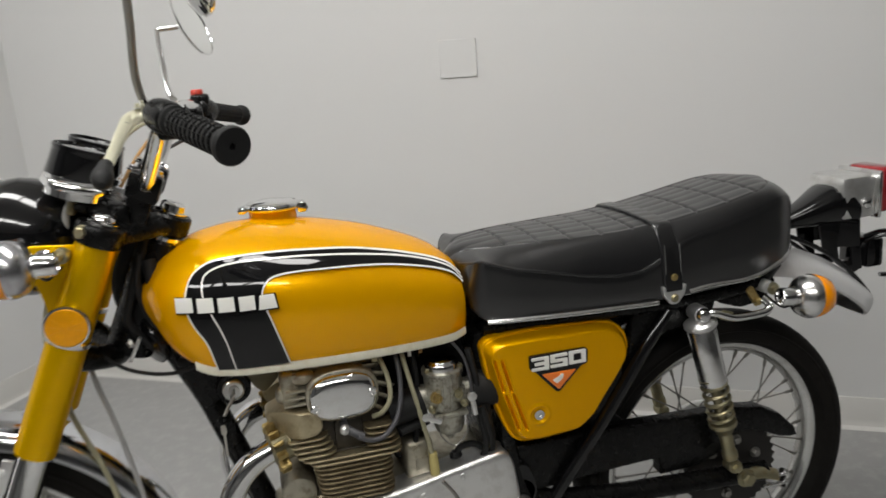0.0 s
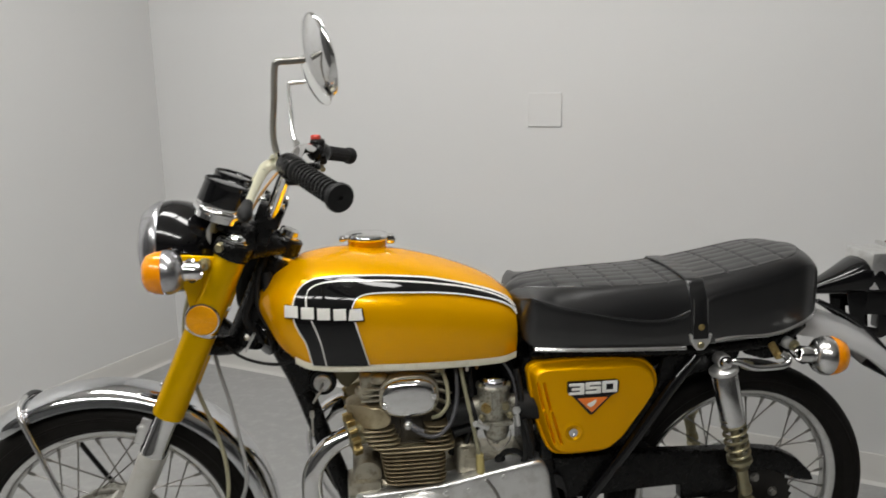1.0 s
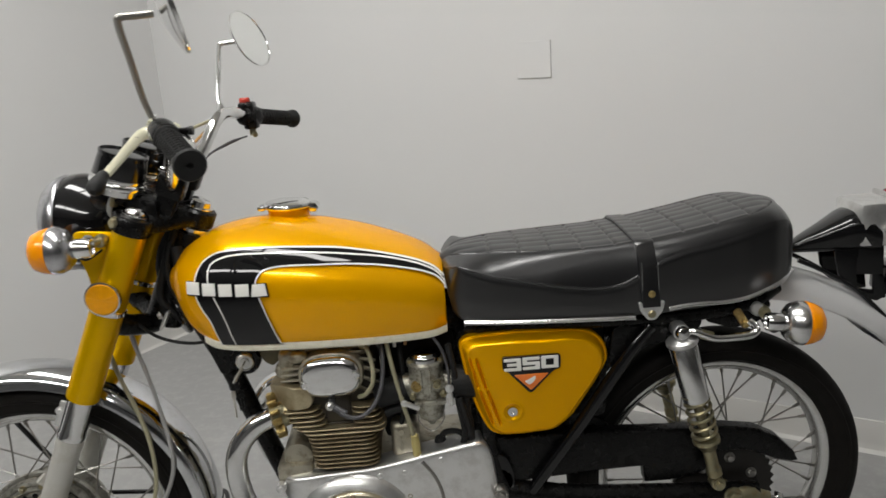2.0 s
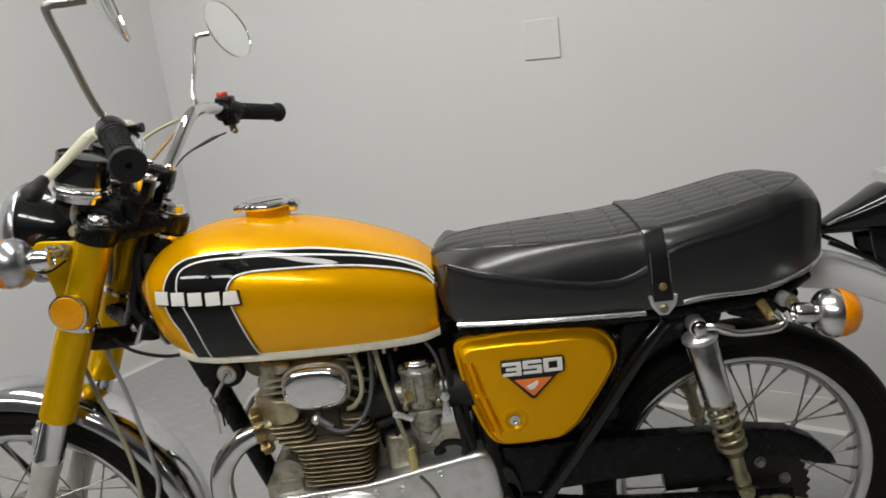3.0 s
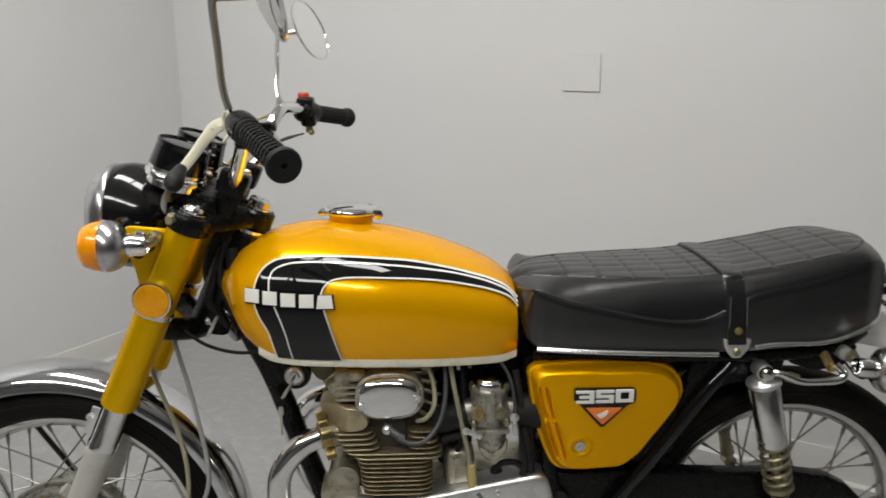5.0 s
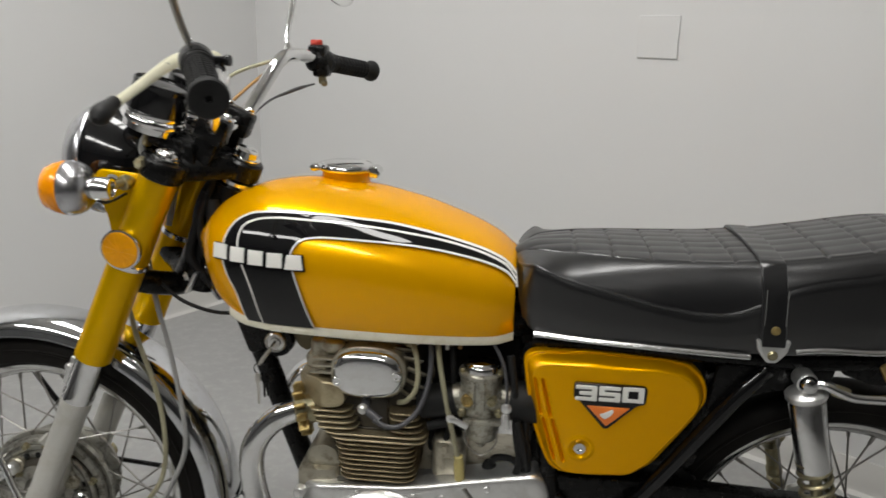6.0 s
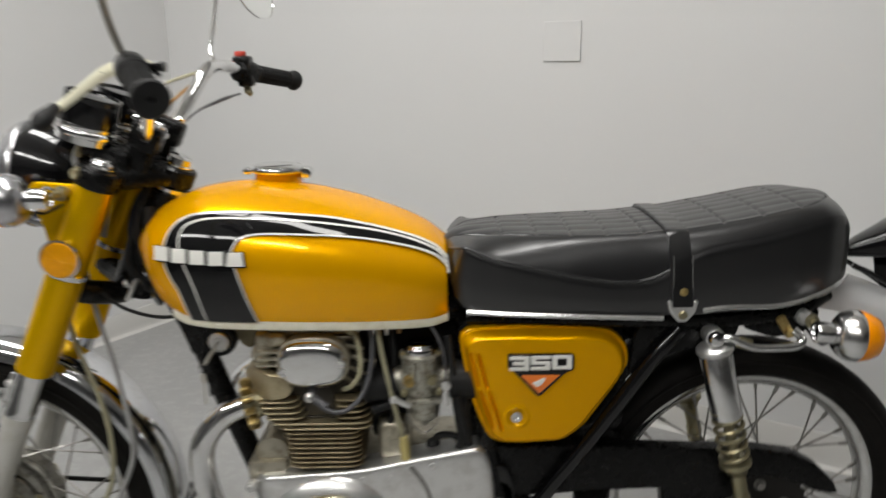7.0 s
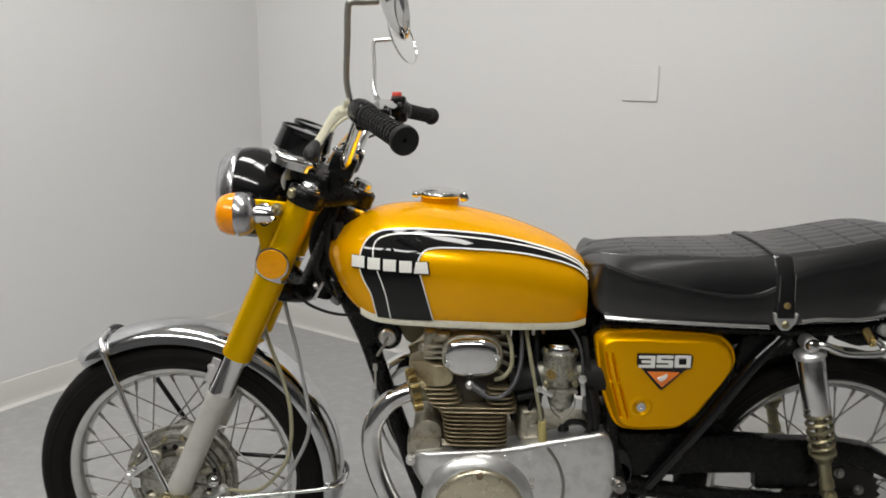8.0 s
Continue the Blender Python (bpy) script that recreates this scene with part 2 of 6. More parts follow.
# Dark metal for gaps and recesses: their shade is put into the colour.
RECESS = material("shaded_recess_metal", (0.045, 0.038, 0.028), 0.5, metal=0.3, vary=0.3, scale=30, bump=0.2, bump_scale=180)
BRASS = material("tarnished_brass", (0.44, 0.33, 0.13), 0.38, metal=0.85, vary=0.2, scale=40, dirt=(0.16, 0.09, 0.03), dirt_amount=0.7)
ZINC = material("yellowed_zinc", (0.32, 0.295, 0.19), 0.32, metal=0.8, vary=0.15, scale=30, dirt=(0.30, 0.19, 0.06), dirt_amount=0.6)
RUBBER = material("black_rubber", (0.010, 0.010, 0.010), 0.62, spec=0.3, vary=0.15, scale=20, bump=0.12, bump_scale=260)
TYRE = material("tyre_rubber", (0.0075, 0.0065, 0.0055), 0.65, vary=0.3, scale=12, bump=0.12, bump_scale=200, spec=0.16)
VINYL = material("black_vinyl", (0.0050, 0.0050, 0.0056), 0.32, coat=0.18, vary=0.35, scale=7, bump=0.07, bump_scale=380, spec=0.8, rough_vary=0.12, sheen=0.002, wrinkle=0.6)
BLACKM = material("satin_black_paint", (0.004, 0.004, 0.004), 0.28, vary=0.3, scale=14, bump=0.04, bump_scale=120, spec=0.2, rough_vary=0.3, dirt=(0.018, 0.016, 0.013), dirt_amount=0.15)
THREAD = material("grey_thread", (0.13, 0.13, 0.125), 0.7, vary=0.2, scale=60)
AMBER = material("amber_lens", (0.90, 0.30, 0.0), 0.2, spec=0.3, vary=0.05, scale=30, coat=0.6)
AMBERREF = material("amber_reflector", (0.85, 0.36, 0.0), 0.3, vary=0.14, scale=90, coat=0.4, spec=0.2, bump=0.2, bump_scale=800)
RED = material("red_lens", (0.30, 0.014, 0.018), 0.15, vary=0.05, coat=0.6)
REDB = material("red_button_plastic", (0.50, 0.05, 0.03), 0.35, vary=0.08)
ORANGE = material("orange_enamel", (0.85, 0.20, 0.02), 0.3, vary=0.04, coat=0.5)
CABLE = material("olive_cable_sheath", (0.34, 0.32, 0.21), 0.5, vary=0.12, scale=30)
CABLEO = material("orange_wire", (0.36, 0.19, 0.05), 0.5, vary=0.1, scale=30)
CABLEB = material("grey_wire", (0.06, 0.06, 0.065), 0.45, vary=0.15, scale=30)
BOOT = material("yellowed_boot", (0.50, 0.42, 0.16), 0.5, vary=0.15, scale=30)
IVORY = material("ivory_trim", (0.82, 0.79, 0.64), 0.22, metal=0.0, vary=0.06, scale=20, dirt=(0.55, 0.48, 0.28), dirt_amount=0.35, coat=0.5)
LEVER = material("aged_lever_alloy", (0.64, 0.62, 0.47), 0.3, metal=0.4, vary=0.06, scale=16)
SPOKE = material("dull_steel", (0.30, 0.29, 0.27), 0.35, metal=0.9, vary=0.15, scale=40)
RIM = material("polished_rim", (0.66, 0.66, 0.65), 0.2, metal=0.95, vary=0.06, scale=14, dirt=(0.36, 0.33, 0.28), dirt_amount=0.4)
GREYP = material("grey_plastic", (0.33, 0.33, 0.32), 0.4, vary=0.06)
STEELK = material("key_steel", (0.55, 0.53, 0.48), 0.3, metal=0.9, vary=0.1, scale=40)
FENDER = material("silver_fender_paint", (0.60, 0.60, 0.60), 0.32, metal=0.0, vary=0.04, scale=5, coat=0.3)
RUST = material("rusty_steel", (0.20, 0.15, 0.10), 0.6, metal=0.4, vary=0.25, scale=30, dirt=(0.12, 0.06, 0.03), dirt_amount=0.7)


def mirror_glass():
    m = bpy.data.materials.new("mirror_glass")
    m.use_nodes = True
    b = m.node_tree.nodes["Principled BSDF"]
    b.inputs["Base Color"].default_value = (0.86, 0.87, 0.86, 1)
    b.inputs["Metallic"].default_value = 1
    b.inputs["Roughness"].default_value = 0.015
    return m


def lamp_glow(strength):
    m = bpy.data.materials.new("lamp_diffuser")
    m.use_nodes = True
    b = m.node_tree.nodes["Principled BSDF"]
    b.inputs["Base Color"].default_value = (0.9, 0.9, 0.9, 1)
    b.inputs["Emission Color"].default_value = (1.0, 0.985, 0.955, 1)
    b.inputs["Emission Strength"].default_value = strength
    return m


MIRROR = mirror_glass()
GLOW = lamp_glow(LAMP)

# ---------------------------------------------------------------- room
# The room's own axes: u along the back wall, v from it into the room.
CORNER = Vector((-1.6535, 2.0086, 0))
U = Vector((0.83618, -0.54845, 0)).normalized()
V = Vector((U.y, -U.x, 0))
ROOM_U, ROOM_V, HEIGHT = 8.0, 6.4, 2.75
ROOM = Matrix.Translation(CORNER) @ Matrix((U, V, Vector((0, 0, 1)))).transposed().to_4x4()


def room_box(name, lo, hi, material_, label, category, bevel=0.0):
    bm = bmesh.new()
    c = [(a + b) / 2 for a, b in zip(lo, hi)]
    box(bm, c, [b - a for a, b in zip(lo, hi)], bevel)
    bm.transform(ROOM)
    return tagged(part(name, bm, material_), label, category, kind="structure")


T_ = 0.15
room_box("floor", (-T_, -T_, -0.2), (ROOM_U + T_, ROOM_V + T_, 0), FLOOR, "grey sealed concrete floor with pale specks", "floor")
room_box("wall_back", (0, -T_, 0), (ROOM_U, 0, HEIGHT), WALL, "light grey painted wall behind the motorcycle", "wall")
room_box("wall_left", (-T_, -T_, 0), (0, 2.6, HEIGHT), WALL, "light grey painted side wall meeting the back wall", "wall")
# Out of view: this length is dark only to give the chrome dark reflections.
room_box("wall_left_end", (-T_, 2.6, 0), (0, ROOM_V + T_, HEIGHT), DARKWALL, "unseen end of the side wall, added dark to darken reflections", "wall")
# Two closing walls out of view, dark so that black parts stay dark.
room_box("wall_right", (ROOM_U, -T_, 0), (ROOM_U + T_, ROOM_V + T_, HEIGHT), FARWALL, "unseen end wall, kept dark to limit fill light", "wall")
room_box("wall_front", (0, ROOM_V, 0), (ROOM_U, ROOM_V + T_, HEIGHT), FARWALL, "unseen wall opposite the motorcycle, kept dark to limit fill light", "wall")
room_box("ceiling", (-T_, -T_, HEIGHT), (ROOM_U + T_, ROOM_V + T_, HEIGHT + 0.15), CEILING, "white ceiling with long lamps", "ceiling")


def baseboard(name, a, b, label):
    """A 0.1 m vinyl cove base along a wall, with a toe that curves out at the floor."""
    bm = bmesh.new()
    prof = [(0.0, 0.0), (0.016, 0.0), (0.013, 0.004), (0.0075, 0.010), (0.005, 0.018), (0.004, 0.030), (0.004, 0.094), (0.003, 0.097), (0.0, 0.098)]
    d = (Vector(b) - Vector(a)).normalized()
    n = Vector((-d.y, d.x, 0))
    skin(bm, [[Vector(q) + n * p + Vector((0, 0, z)) for p, z in prof] for q in (a, b)])
    bm.transform(ROOM)
    return tagged(part(name, bm, BASE, angle=25), label, "baseboard", kind="structure")


baseboard("baseboard", (0.002, 0, 0), (ROOM_U, 0, 0), "grey vinyl cove base along the back wall")
baseboard("baseboard", (0, 2.6, 0), (0, 0.016, 0), "grey vinyl cove base along the side wall")

# Blank square cover plate on the back wall.
bm = bmesh.new()
pu, pz = PANEL
box(bm, (pu, 0.0025, pz), (0.117, 0.005, 0.113), 0.0010, segments=1)
bm.transform(ROOM)
tagged(part("cover_plate", bm, WALL), "blank square cover plate painted like the wall", "wall plate")


def ceiling_light(u, v, lu, lv):
    """A long surface-mounted lamp: a tray and a glowing diffuser."""
    base = new("ceiling_light")
    base.matrix_world = ROOM @ Matrix.Translation((u, v, HEIGHT))
    bm = bmesh.new()
    box(bm, (0, 0, -0.03), (lu + 0.04, lv + 0.04, 0.06), 0.006)
    part("frame", bm, PLATE, base)
    bm = bmesh.new()
    box(bm, (0, 0, -0.066), (lu, lv, 0.02), 0.008)
    part("diffuser", bm, GLOW, base, "glowing white diffuser")
    return tagged(base, "long white fluorescent ceiling lamp, switched on", "ceiling light", "ceiling lamps")


for u_, v_ in LIGHTS:
    ceiling_light(u_, v_, *LIGHT_SIZE)
# ---------------------------------------------------------------- motorcycle: x to its rear, y to its right, z up
bike = tagged(new("motorcycle"), "vintage gold and black motorcycle with chrome trim on its centre stand", "motorcycle")

FRONT = Vector((-1.366, 0, 0.308))
REAR = Vector((0.004, 0, 0.3045))


def tyre(parent, c, r_out, r_in, width, label):
    bm = bmesh.new()
    sec = []
    h = r_out - r_in
    for a in np.linspace(0, 2 * math.pi, 26, endpoint=False):
        y = math.cos(a)
        z = math.sin(a)
        sec.append((r_in + h * 0.5 + h * 0.5 * math.copysign(abs(z) ** 0.75, z), width / 2 * math.copysign(abs(y) ** 0.8, y) * (0.82 if z < -0.5 else 1.0)))
    ring_solid(bm, sec, c, (0, 1, 0), 72)
    t = part("tyre", bm, TYRE, parent, label)
    # raised sidewall rib
    for s in (-1, 1):
        bm = bmesh.new()
        ring_solid(bm, [(r_in + h * 0.52, s * width * 0.5), (r_in + h * 0.55, s * (width * 0.5 + 0.0018)), (r_in + h * 0.585, s * (width * 0.5 + 0.0016)), (r_in + h * 0.61, s * (width * 0.5 - 0.001))], c, (0, 1, 0), 72)
        part("sidewall_rib", bm, TYRE, t)
    # tread blocks
    bm = bmesh.new()
    n = 84
    for i in range(n):
        a = 2 * math.pi * i / n
        for row in (-1, 0, 1):
            aa = a + (0.5 if row else 0) * 2 * math.pi / n
            rr = r_out - (0.0130 if row else 0.0034)
            m = Matrix.Rotation(-aa, 3, "Y")
            box(bm, c + m @ Vector((rr, row * width * 0.27, 0)), (0.005, width * 0.2, 2 * math.pi * r_out / n * 0.62), 0, m @ Matrix.Rotation(radians(14 * row), 3, "Y"))
    part("tread", bm, TYRE, t)
    return t


def wheel(name, c, r_out, width, r_rim, hub_r, hub_w, label, n_spokes=36):
    w = tagged(new(name), label)
    w.parent = bike
    tyre(w, c, r_out, r_rim, width, "black rubber tyre with a ribbed tread")
    bm = bmesh.new()
    d = 0.019
    sec = [(r_rim + 0.004, -d - 0.004), (r_rim + 0.004, -d), (r_rim - 0.003, -d + 0.003), (r_rim - 0.012, -0.007), (r_rim - 0.012, 0.007), (r_rim - 0.003, d - 0.003),
           (r_rim + 0.004, d), (r_rim + 0.004, d + 0.004), (r_rim - 0.002, d + 0.005), (r_rim - 0.007, d + 0.002), (r_rim - 0.017, 0.010), (r_rim - 0.0185, 0),
           (r_rim - 0.017, -0.010), (r_rim - 0.007, -d - 0.002), (r_rim - 0.002, -d - 0.005)]
    ring_solid(bm, sec, c, (0, 1, 0), 80)
    part("rim", bm, RIM, w, "polished steel rim", 50)
    for i in range(n_spokes):
        side = -1 if i % 2 else 1
        lead = 1 if (i // 2) % 2 else -1
        a = 2 * math.pi * (i + 0.5) / n_spokes
        b = a + lead * radians(42)
        p0 = c + Vector((math.cos(b) * hub_r, side * hub_w, math.sin(b) * hub_r))
        p1 = c + Vector((math.cos(a) * (r_rim - 0.018), side * 0.004, math.sin(a) * (r_rim - 0.018)))
        bm = bmesh.new()
        tube(bm, [p0, p1], 0.0017, 6)
        q = (p0 - p1).normalized()
        lathe(bm, [(0.0034, -0.002), (0.0036, 0.004), (0.003, 0.014), (0.0018, 0.016)], p1, q, 8)
        part("spoke", bm, SPOKE, w)
    return w


# ---- front wheel
fw = wheel("front_wheel", FRONT, 0.308, 0.086, 0.2400, 0.098, 0.030, "spoked front wheel with a drum brake")
bm = bmesh.new()
ring_solid(bm, [(0.012, -0.024), (0.100, -0.024), (0.112, -0.030), (0.118, -0.030), (0.119, -0.022), (0.112, -0.016), (0.100, 0.0), (0.090, 0.020), (0.095, 0.028), (0.100, 0.034), (0.098, 0.042), (0.02, 0.05), (0.012, 0.05)], FRONT, (0, 1, 0), 48)
part("hub", bm, HUB, fw, "aged aluminium wheel hub", 30)


def round_hub(r, a, y):
    """A point beside the front axle: radius, angle in degrees from the rear, y."""
    return FRONT + Vector((r * math.cos(radians(a)), y, r * math.sin(radians(a))))


bm = bmesh.new()
lathe(bm, [(0.108, -0.026), (0.111, -0.034), (0.109, -0.041), (0.100, -0.043), (0.096, -0.040), (0.090, -0.041), (0.086, -0.049), (0.078, -0.052), (0.072, -0.048), (0.060, -0.049), (0.040, -0.052), (0.034, -0.060), (0.030, -0.072), (0.014, -0.074)], FRONT, (0, 1, 0), 52)
drum = part("brake_plate", bm, HUB, fw, "aged aluminium drum brake plate", 28)
for a0, a1, r, y in ((70, 165, 0.093, -0.046), (75, 160, 0.103, -0.043), (-40, 50, 0.094, -0.048), (-42, 46, 0.076, -0.052), (190, 250, 0.092, -0.046)):
    bm = bmesh.new()
    tube(bm, [round_hub(r, a, y) for a in np.linspace(a0, a1, 9)], 0.0052, 8, 2)
    part("brake_plate_rib", bm, HUB, drum)
for a, r in ((128, 0.074), (78, 0.070), (30, 0.066), (330, 0.07), (215, 0.072)):
    bm = bmesh.new()
    p = round_hub(r, a, -0.046)
    lathe(bm, [(0.016, 0), (0.0155, 0.010), (0.012, 0.013), (0.007, 0.013)], p, (0, -1, 0), 18)
    bolt(bm, p + Vector((0, -0.012, 0)), (0, -1, 0), 0.007, 0.010)
    part("cam_boss", bm, CAST, drum)
# Black discs laid on the plate imitate the shade inside vent holes.
for a in (172, 155, 140, 124, 108, 92, 76, 60, 20, -5, -30):
    bm = bmesh.new()
    lathe(bm, [(0.0058, 0), (0.0058, 0.0012), (0.0005, 0.0014)], round_hub(0.0805, a, -0.0515), (0, -1, 0), 12)
    part("vent_hole", bm, BLACKM, drum)
# The groove's depth is shown by a dark ring, shade as colour.
bm = bmesh.new()
ring_solid(bm, [(0.0935, -0.0425), (0.0935, -0.0440), (0.0995, -0.0447), (0.0995, -0.0430)], FRONT, (0, 1, 0), 52)
part("groove", bm, RECESS, drum, "dark groove round the brake plate")
# lever arms with the rod that joins them, and the cable stop
ends = []
for a, r, turn, ln in ((128, 0.074, 214, 0.060), (330, 0.070, 40, 0.052)):
    bm = bmesh.new()
    p = round_hub(r, a, -0.066)
    q = p + Vector((ln * math.cos(radians(turn)), -0.004, ln * math.sin(radians(turn))))
    tube(bm, [p, p.lerp(q, 0.5) + Vector((0, -0.003, 0)), q], 0.0085, 10, 4, flat=(1, 0.45))
    lathe(bm, [(0.011, -0.006), (0.0115, 0.006), (0.008, 0.010)], p, (0, -1, 0), 16)
    bolt(bm, q + Vector((0, -0.003, 0)), (0, -1, 0), 0.0075, 0.010)
    part("brake_arm", bm, ALU, drum)
    ends.append(q)
bm = bmesh.new()
tube(bm, [ends[0], ends[0].lerp(ends[1], 0.5) + Vector((0, -0.004, 0)), ends[1]], 0.0038, 8, 3)
part("brake_rod", bm, SPOKE, drum)
bm = bmesh.new()
box(bm, round_hub(0.084, 172, -0.062), (0.020, 0.020, 0.034), 0.004)
lathe(bm, [(0.009, 0), (0.0105, 0.003), (0.0105, 0.012), (0.006, 0.016)], round_hub(0.086, 162, -0.064), (0, 0, 1), 14)
part("cable_stop", bm, CHROME, drum, "chrome cable stop")
bm = bmesh.new()
lathe(bm, [(0.012, 0), (0.013, 0.004), (0.012, 0.014), (0.004, 0.020)], round_hub(0.080, 8, -0.060), (0, -1, 0.3), 16)
part("speedometer_drive", bm, CHROME, drum, "chrome speedometer drive")
bm = bmesh.new()
tube(bm, [round_hub(0.03, 20, -0.068), round_hub(0.06, 40, -0.062), round_hub(0.105, 62, -0.058), round_hub(0.135, 78, -0.075)], 0.011, 10, 5, flat=(1, 0.5))
part("torque_arm", bm, FORKGREY, drum, "silver-grey torque arm")
# Dark bars on the plate stand for the shade inside the slots.
for a0, a1 in ((88, 152), (200, 245), (-30, 25)):
    bm = bmesh.new()
    tube(bm, [round_hub(0.068, a, -0.0500) for a in np.linspace(a0, a1, 8)], 0.0090, 8, 2, flat=(1, 0.35))
    part("cooling_slot", bm, RECESS, drum, "dark cooling slot")
for a, r in ((140, 0.060), (105, 0.098), (82, 0.102), (60, 0.100), (160, 0.100), (20, 0.100), (-10, 0.098)):
    bm = bmesh.new()
    bolt(bm, round_hub(r, a, -0.047), (0, -1, 0), 0.0055, 0.010)
    part("plate_bolt", bm, ZINC, drum)
bm = bmesh.new()
box(bm, round_hub(0.108, 62, -0.062), (0.030, 0.024, 0.034), 0.007, Matrix.Rotation(radians(30), 3, "Y"))
part("anchor_lug", bm, HUB, drum, "cast anchor lug")
bm = bmesh.new()
tube(bm, [FRONT + Vector((0, -0.13, 0)), FRONT + Vector((0, 0.13, 0))], 0.008, 12)
bolt(bm, FRONT + Vector((0, -0.122, 0)), (0, -1, 0), 0.012, 0.014)
part("axle", bm, ZINC, fw)

# ---- fork
RAKE = Vector((0.455, 0, 1)).normalized()


def on_fork(z, y=0.0, ahead=0.0):
    """A point on the fork's axis at height z, pushed ahead of it by a distance."""
    return Vector((-1.217 + 0.455 * (z - 0.611), y, z)) + ahead * Vector((-RAKE.z, 0, RAKE.x))


fork = tagged(new("fork"), "gold and silver telescopic front fork")
fork.parent = bike
for s in (-1, 1):
    y = s * 0.093
    bm = bmesh.new()
    base = on_fork(0.300, y)
    L_ = (on_fork(0.535, y) - base).length
    lathe(bm, [(0.014, -0.018), (0.022, -0.014), (0.0245, 0.0), (0.0245, 0.05), (0.0235, 0.06), (0.0240, L_ - 0.03), (0.0255, L_ - 0.024), (0.0255, L_ - 0.004), (0.0235, L_)], base, RAKE, 24)
    leg = part("fork_leg", bm, FORKGREY, fork, "silver-grey lower fork leg")
    bm = bmesh.new()
    lathe(bm, [(0.017, 0), (0.019, 0.003), (0.019, 0.026), (0.016, 0.029)], base + Vector((0.012, -0.015 * -s, -0.004)), (0, s, 0), 16)
    bolt(bm, base + Vector((0.028, s * 0.012, 0.004)), (0, s, 0), 0.005)
    part("axle_clamp", bm, ZINC, leg)
    bm = bmesh.new()
    lathe(bm, [(0.021, 0), (0.0262, 0.002), (0.0262, 0.012), (0.0245, 0.016), (0.0245, (on_fork(0.625, y) - on_fork(0.53, y)).length)], on_fork(0.53, y), RAKE, 24)
    part("dust_cover", bm, CHROME, fork, "chrome dust cover")
    # painted upper cover with its lamp ear
    bm = bmesh.new()
    ll = (on_fork(0.920, y) - on_fork(0.608, y)).length
    lathe(bm, [(0.026, 0.0), (0.0297, 0.001), (0.0302, 0.006), (0.0298, 0.02), (0.0298, ll - 0.01), (0.0285, ll)], on_fork(0.608, y), RAKE, 28)
    upper = part("upper_cover", bm, GOLD2, fork, "gold painted upper fork cover")
    bm = bmesh.new()
    tri = [on_fork(0.918, 0, -0.005), on_fork(0.888, 0, 0.090), on_fork(0.868, 0, 0.088), on_fork(0.830, 0, 0.050), on_fork(0.775, 0, 0.012)]
    out = rounded([(q.x, q.z) for q in tri], 0.012)
    plate(bm, out, y + s * 0.006, y + s * 0.0105, 0.002)
    part("lamp_ear", bm, GOLD2, upper, "gold painted headlamp bracket")
    bm = bmesh.new()
    lathe(bm, [(0.0305, 0.0), (0.0325, 0.002), (0.0325, 0.009), (0.0305, 0.011)], on_fork(0.772, y), RAKE, 28)
    part("reflector_band", bm, CHROME, fork, "chrome clamp band")
    # round amber side reflector
    c = on_fork(0.806, y) + Vector((-0.004, s * 0.030, 0.0))
    nrm = Vector((-0.02, s, -0.02)).normalized()
    bm = bmesh.new()
    lathe(bm, [(0.010, -0.012), (0.026, -0.006), (0.0315, 0.0), (0.0325, 0.006), (0.0315, 0.009), (0.029, 0.0095), (0.0285, 0.008)], c, nrm, 32)
    refl = part("side_reflector", bm, CHROME, fork, "round amber reflector in a chrome bezel")
    bm = bmesh.new()
    lathe(bm, [(0.0288, 0.004), (0.0288, 0.009), (0.027, 0.0108), (0.012, 0.0125), (0.002, 0.0128)], c, nrm, 32)
    part("reflector_lens", bm, AMBERREF, refl, "amber reflector lens", 20)
    for k in range(6):
        bm = bmesh.new()
        a = math.pi * k / 6
        u = nrm.orthogonal().normalized()
        v = nrm.cross(u)
        d = (math.cos(a) * u + math.sin(a) * v)
        tube(bm, [c + nrm * 0.0112 - d * 0.026, c + nrm * 0.0127, c + nrm * 0.0112 + d * 0.026], 0.0007, 5, 2)
        part("lens_rib", bm, AMBERREF, refl)
# yokes
STEM = Vector((-0.985, 0, 0.918))
bm = bmesh.new()
for s in (-1, 1):
    lathe(bm, [(0.034, -0.016), (0.036, -0.012), (0.036, 0.010), (0.033, 0.014)], on_fork(0.930, s * 0.093), RAKE, 24)
yk = [on_fork(0.930, -0.093), Vector((-1.050, -0.070, 0.926)), Vector((-1.008, -0.035, 0.924)), STEM, Vector((-1.008, 0.035, 0.924)), Vector((-1.050, 0.070, 0.926)), on_fork(0.930, 0.093)]
tube(bm, yk, 0.022, 12, 5, flat=(0.72, 1.1))
lathe(bm, [(0.030, -0.018), (0.034, -0.014), (0.034, 0.012), (0.030, 0.016)], STEM, RAKE, 24)
top = part("top_yoke", bm, BLACKM, fork, "satin black top yoke")
for s in (-1, 1):
    bm = bmesh.new()
    lathe(bm, [(0.022, 0.012), (0.023, 0.015), (0.023, 0.019), (0.0175, 0.021), (0.016, 0.026), (0.012, 0.029), (0.004, 0.030)], on_fork(0.930, s * 0.093), RAKE, 24)
    part("fork_cap", bm, CHROME, top, "chrome fork cap")
    bm = bmesh.new()
    bolt(bm, on_fork(0.930, s * 0.118, 0.020), (-0.35, s * 0.9, 0.1), 0.0085, 0.012)
    part("pinch_bolt", bm, ZINC, top)
bm = bmesh.new()
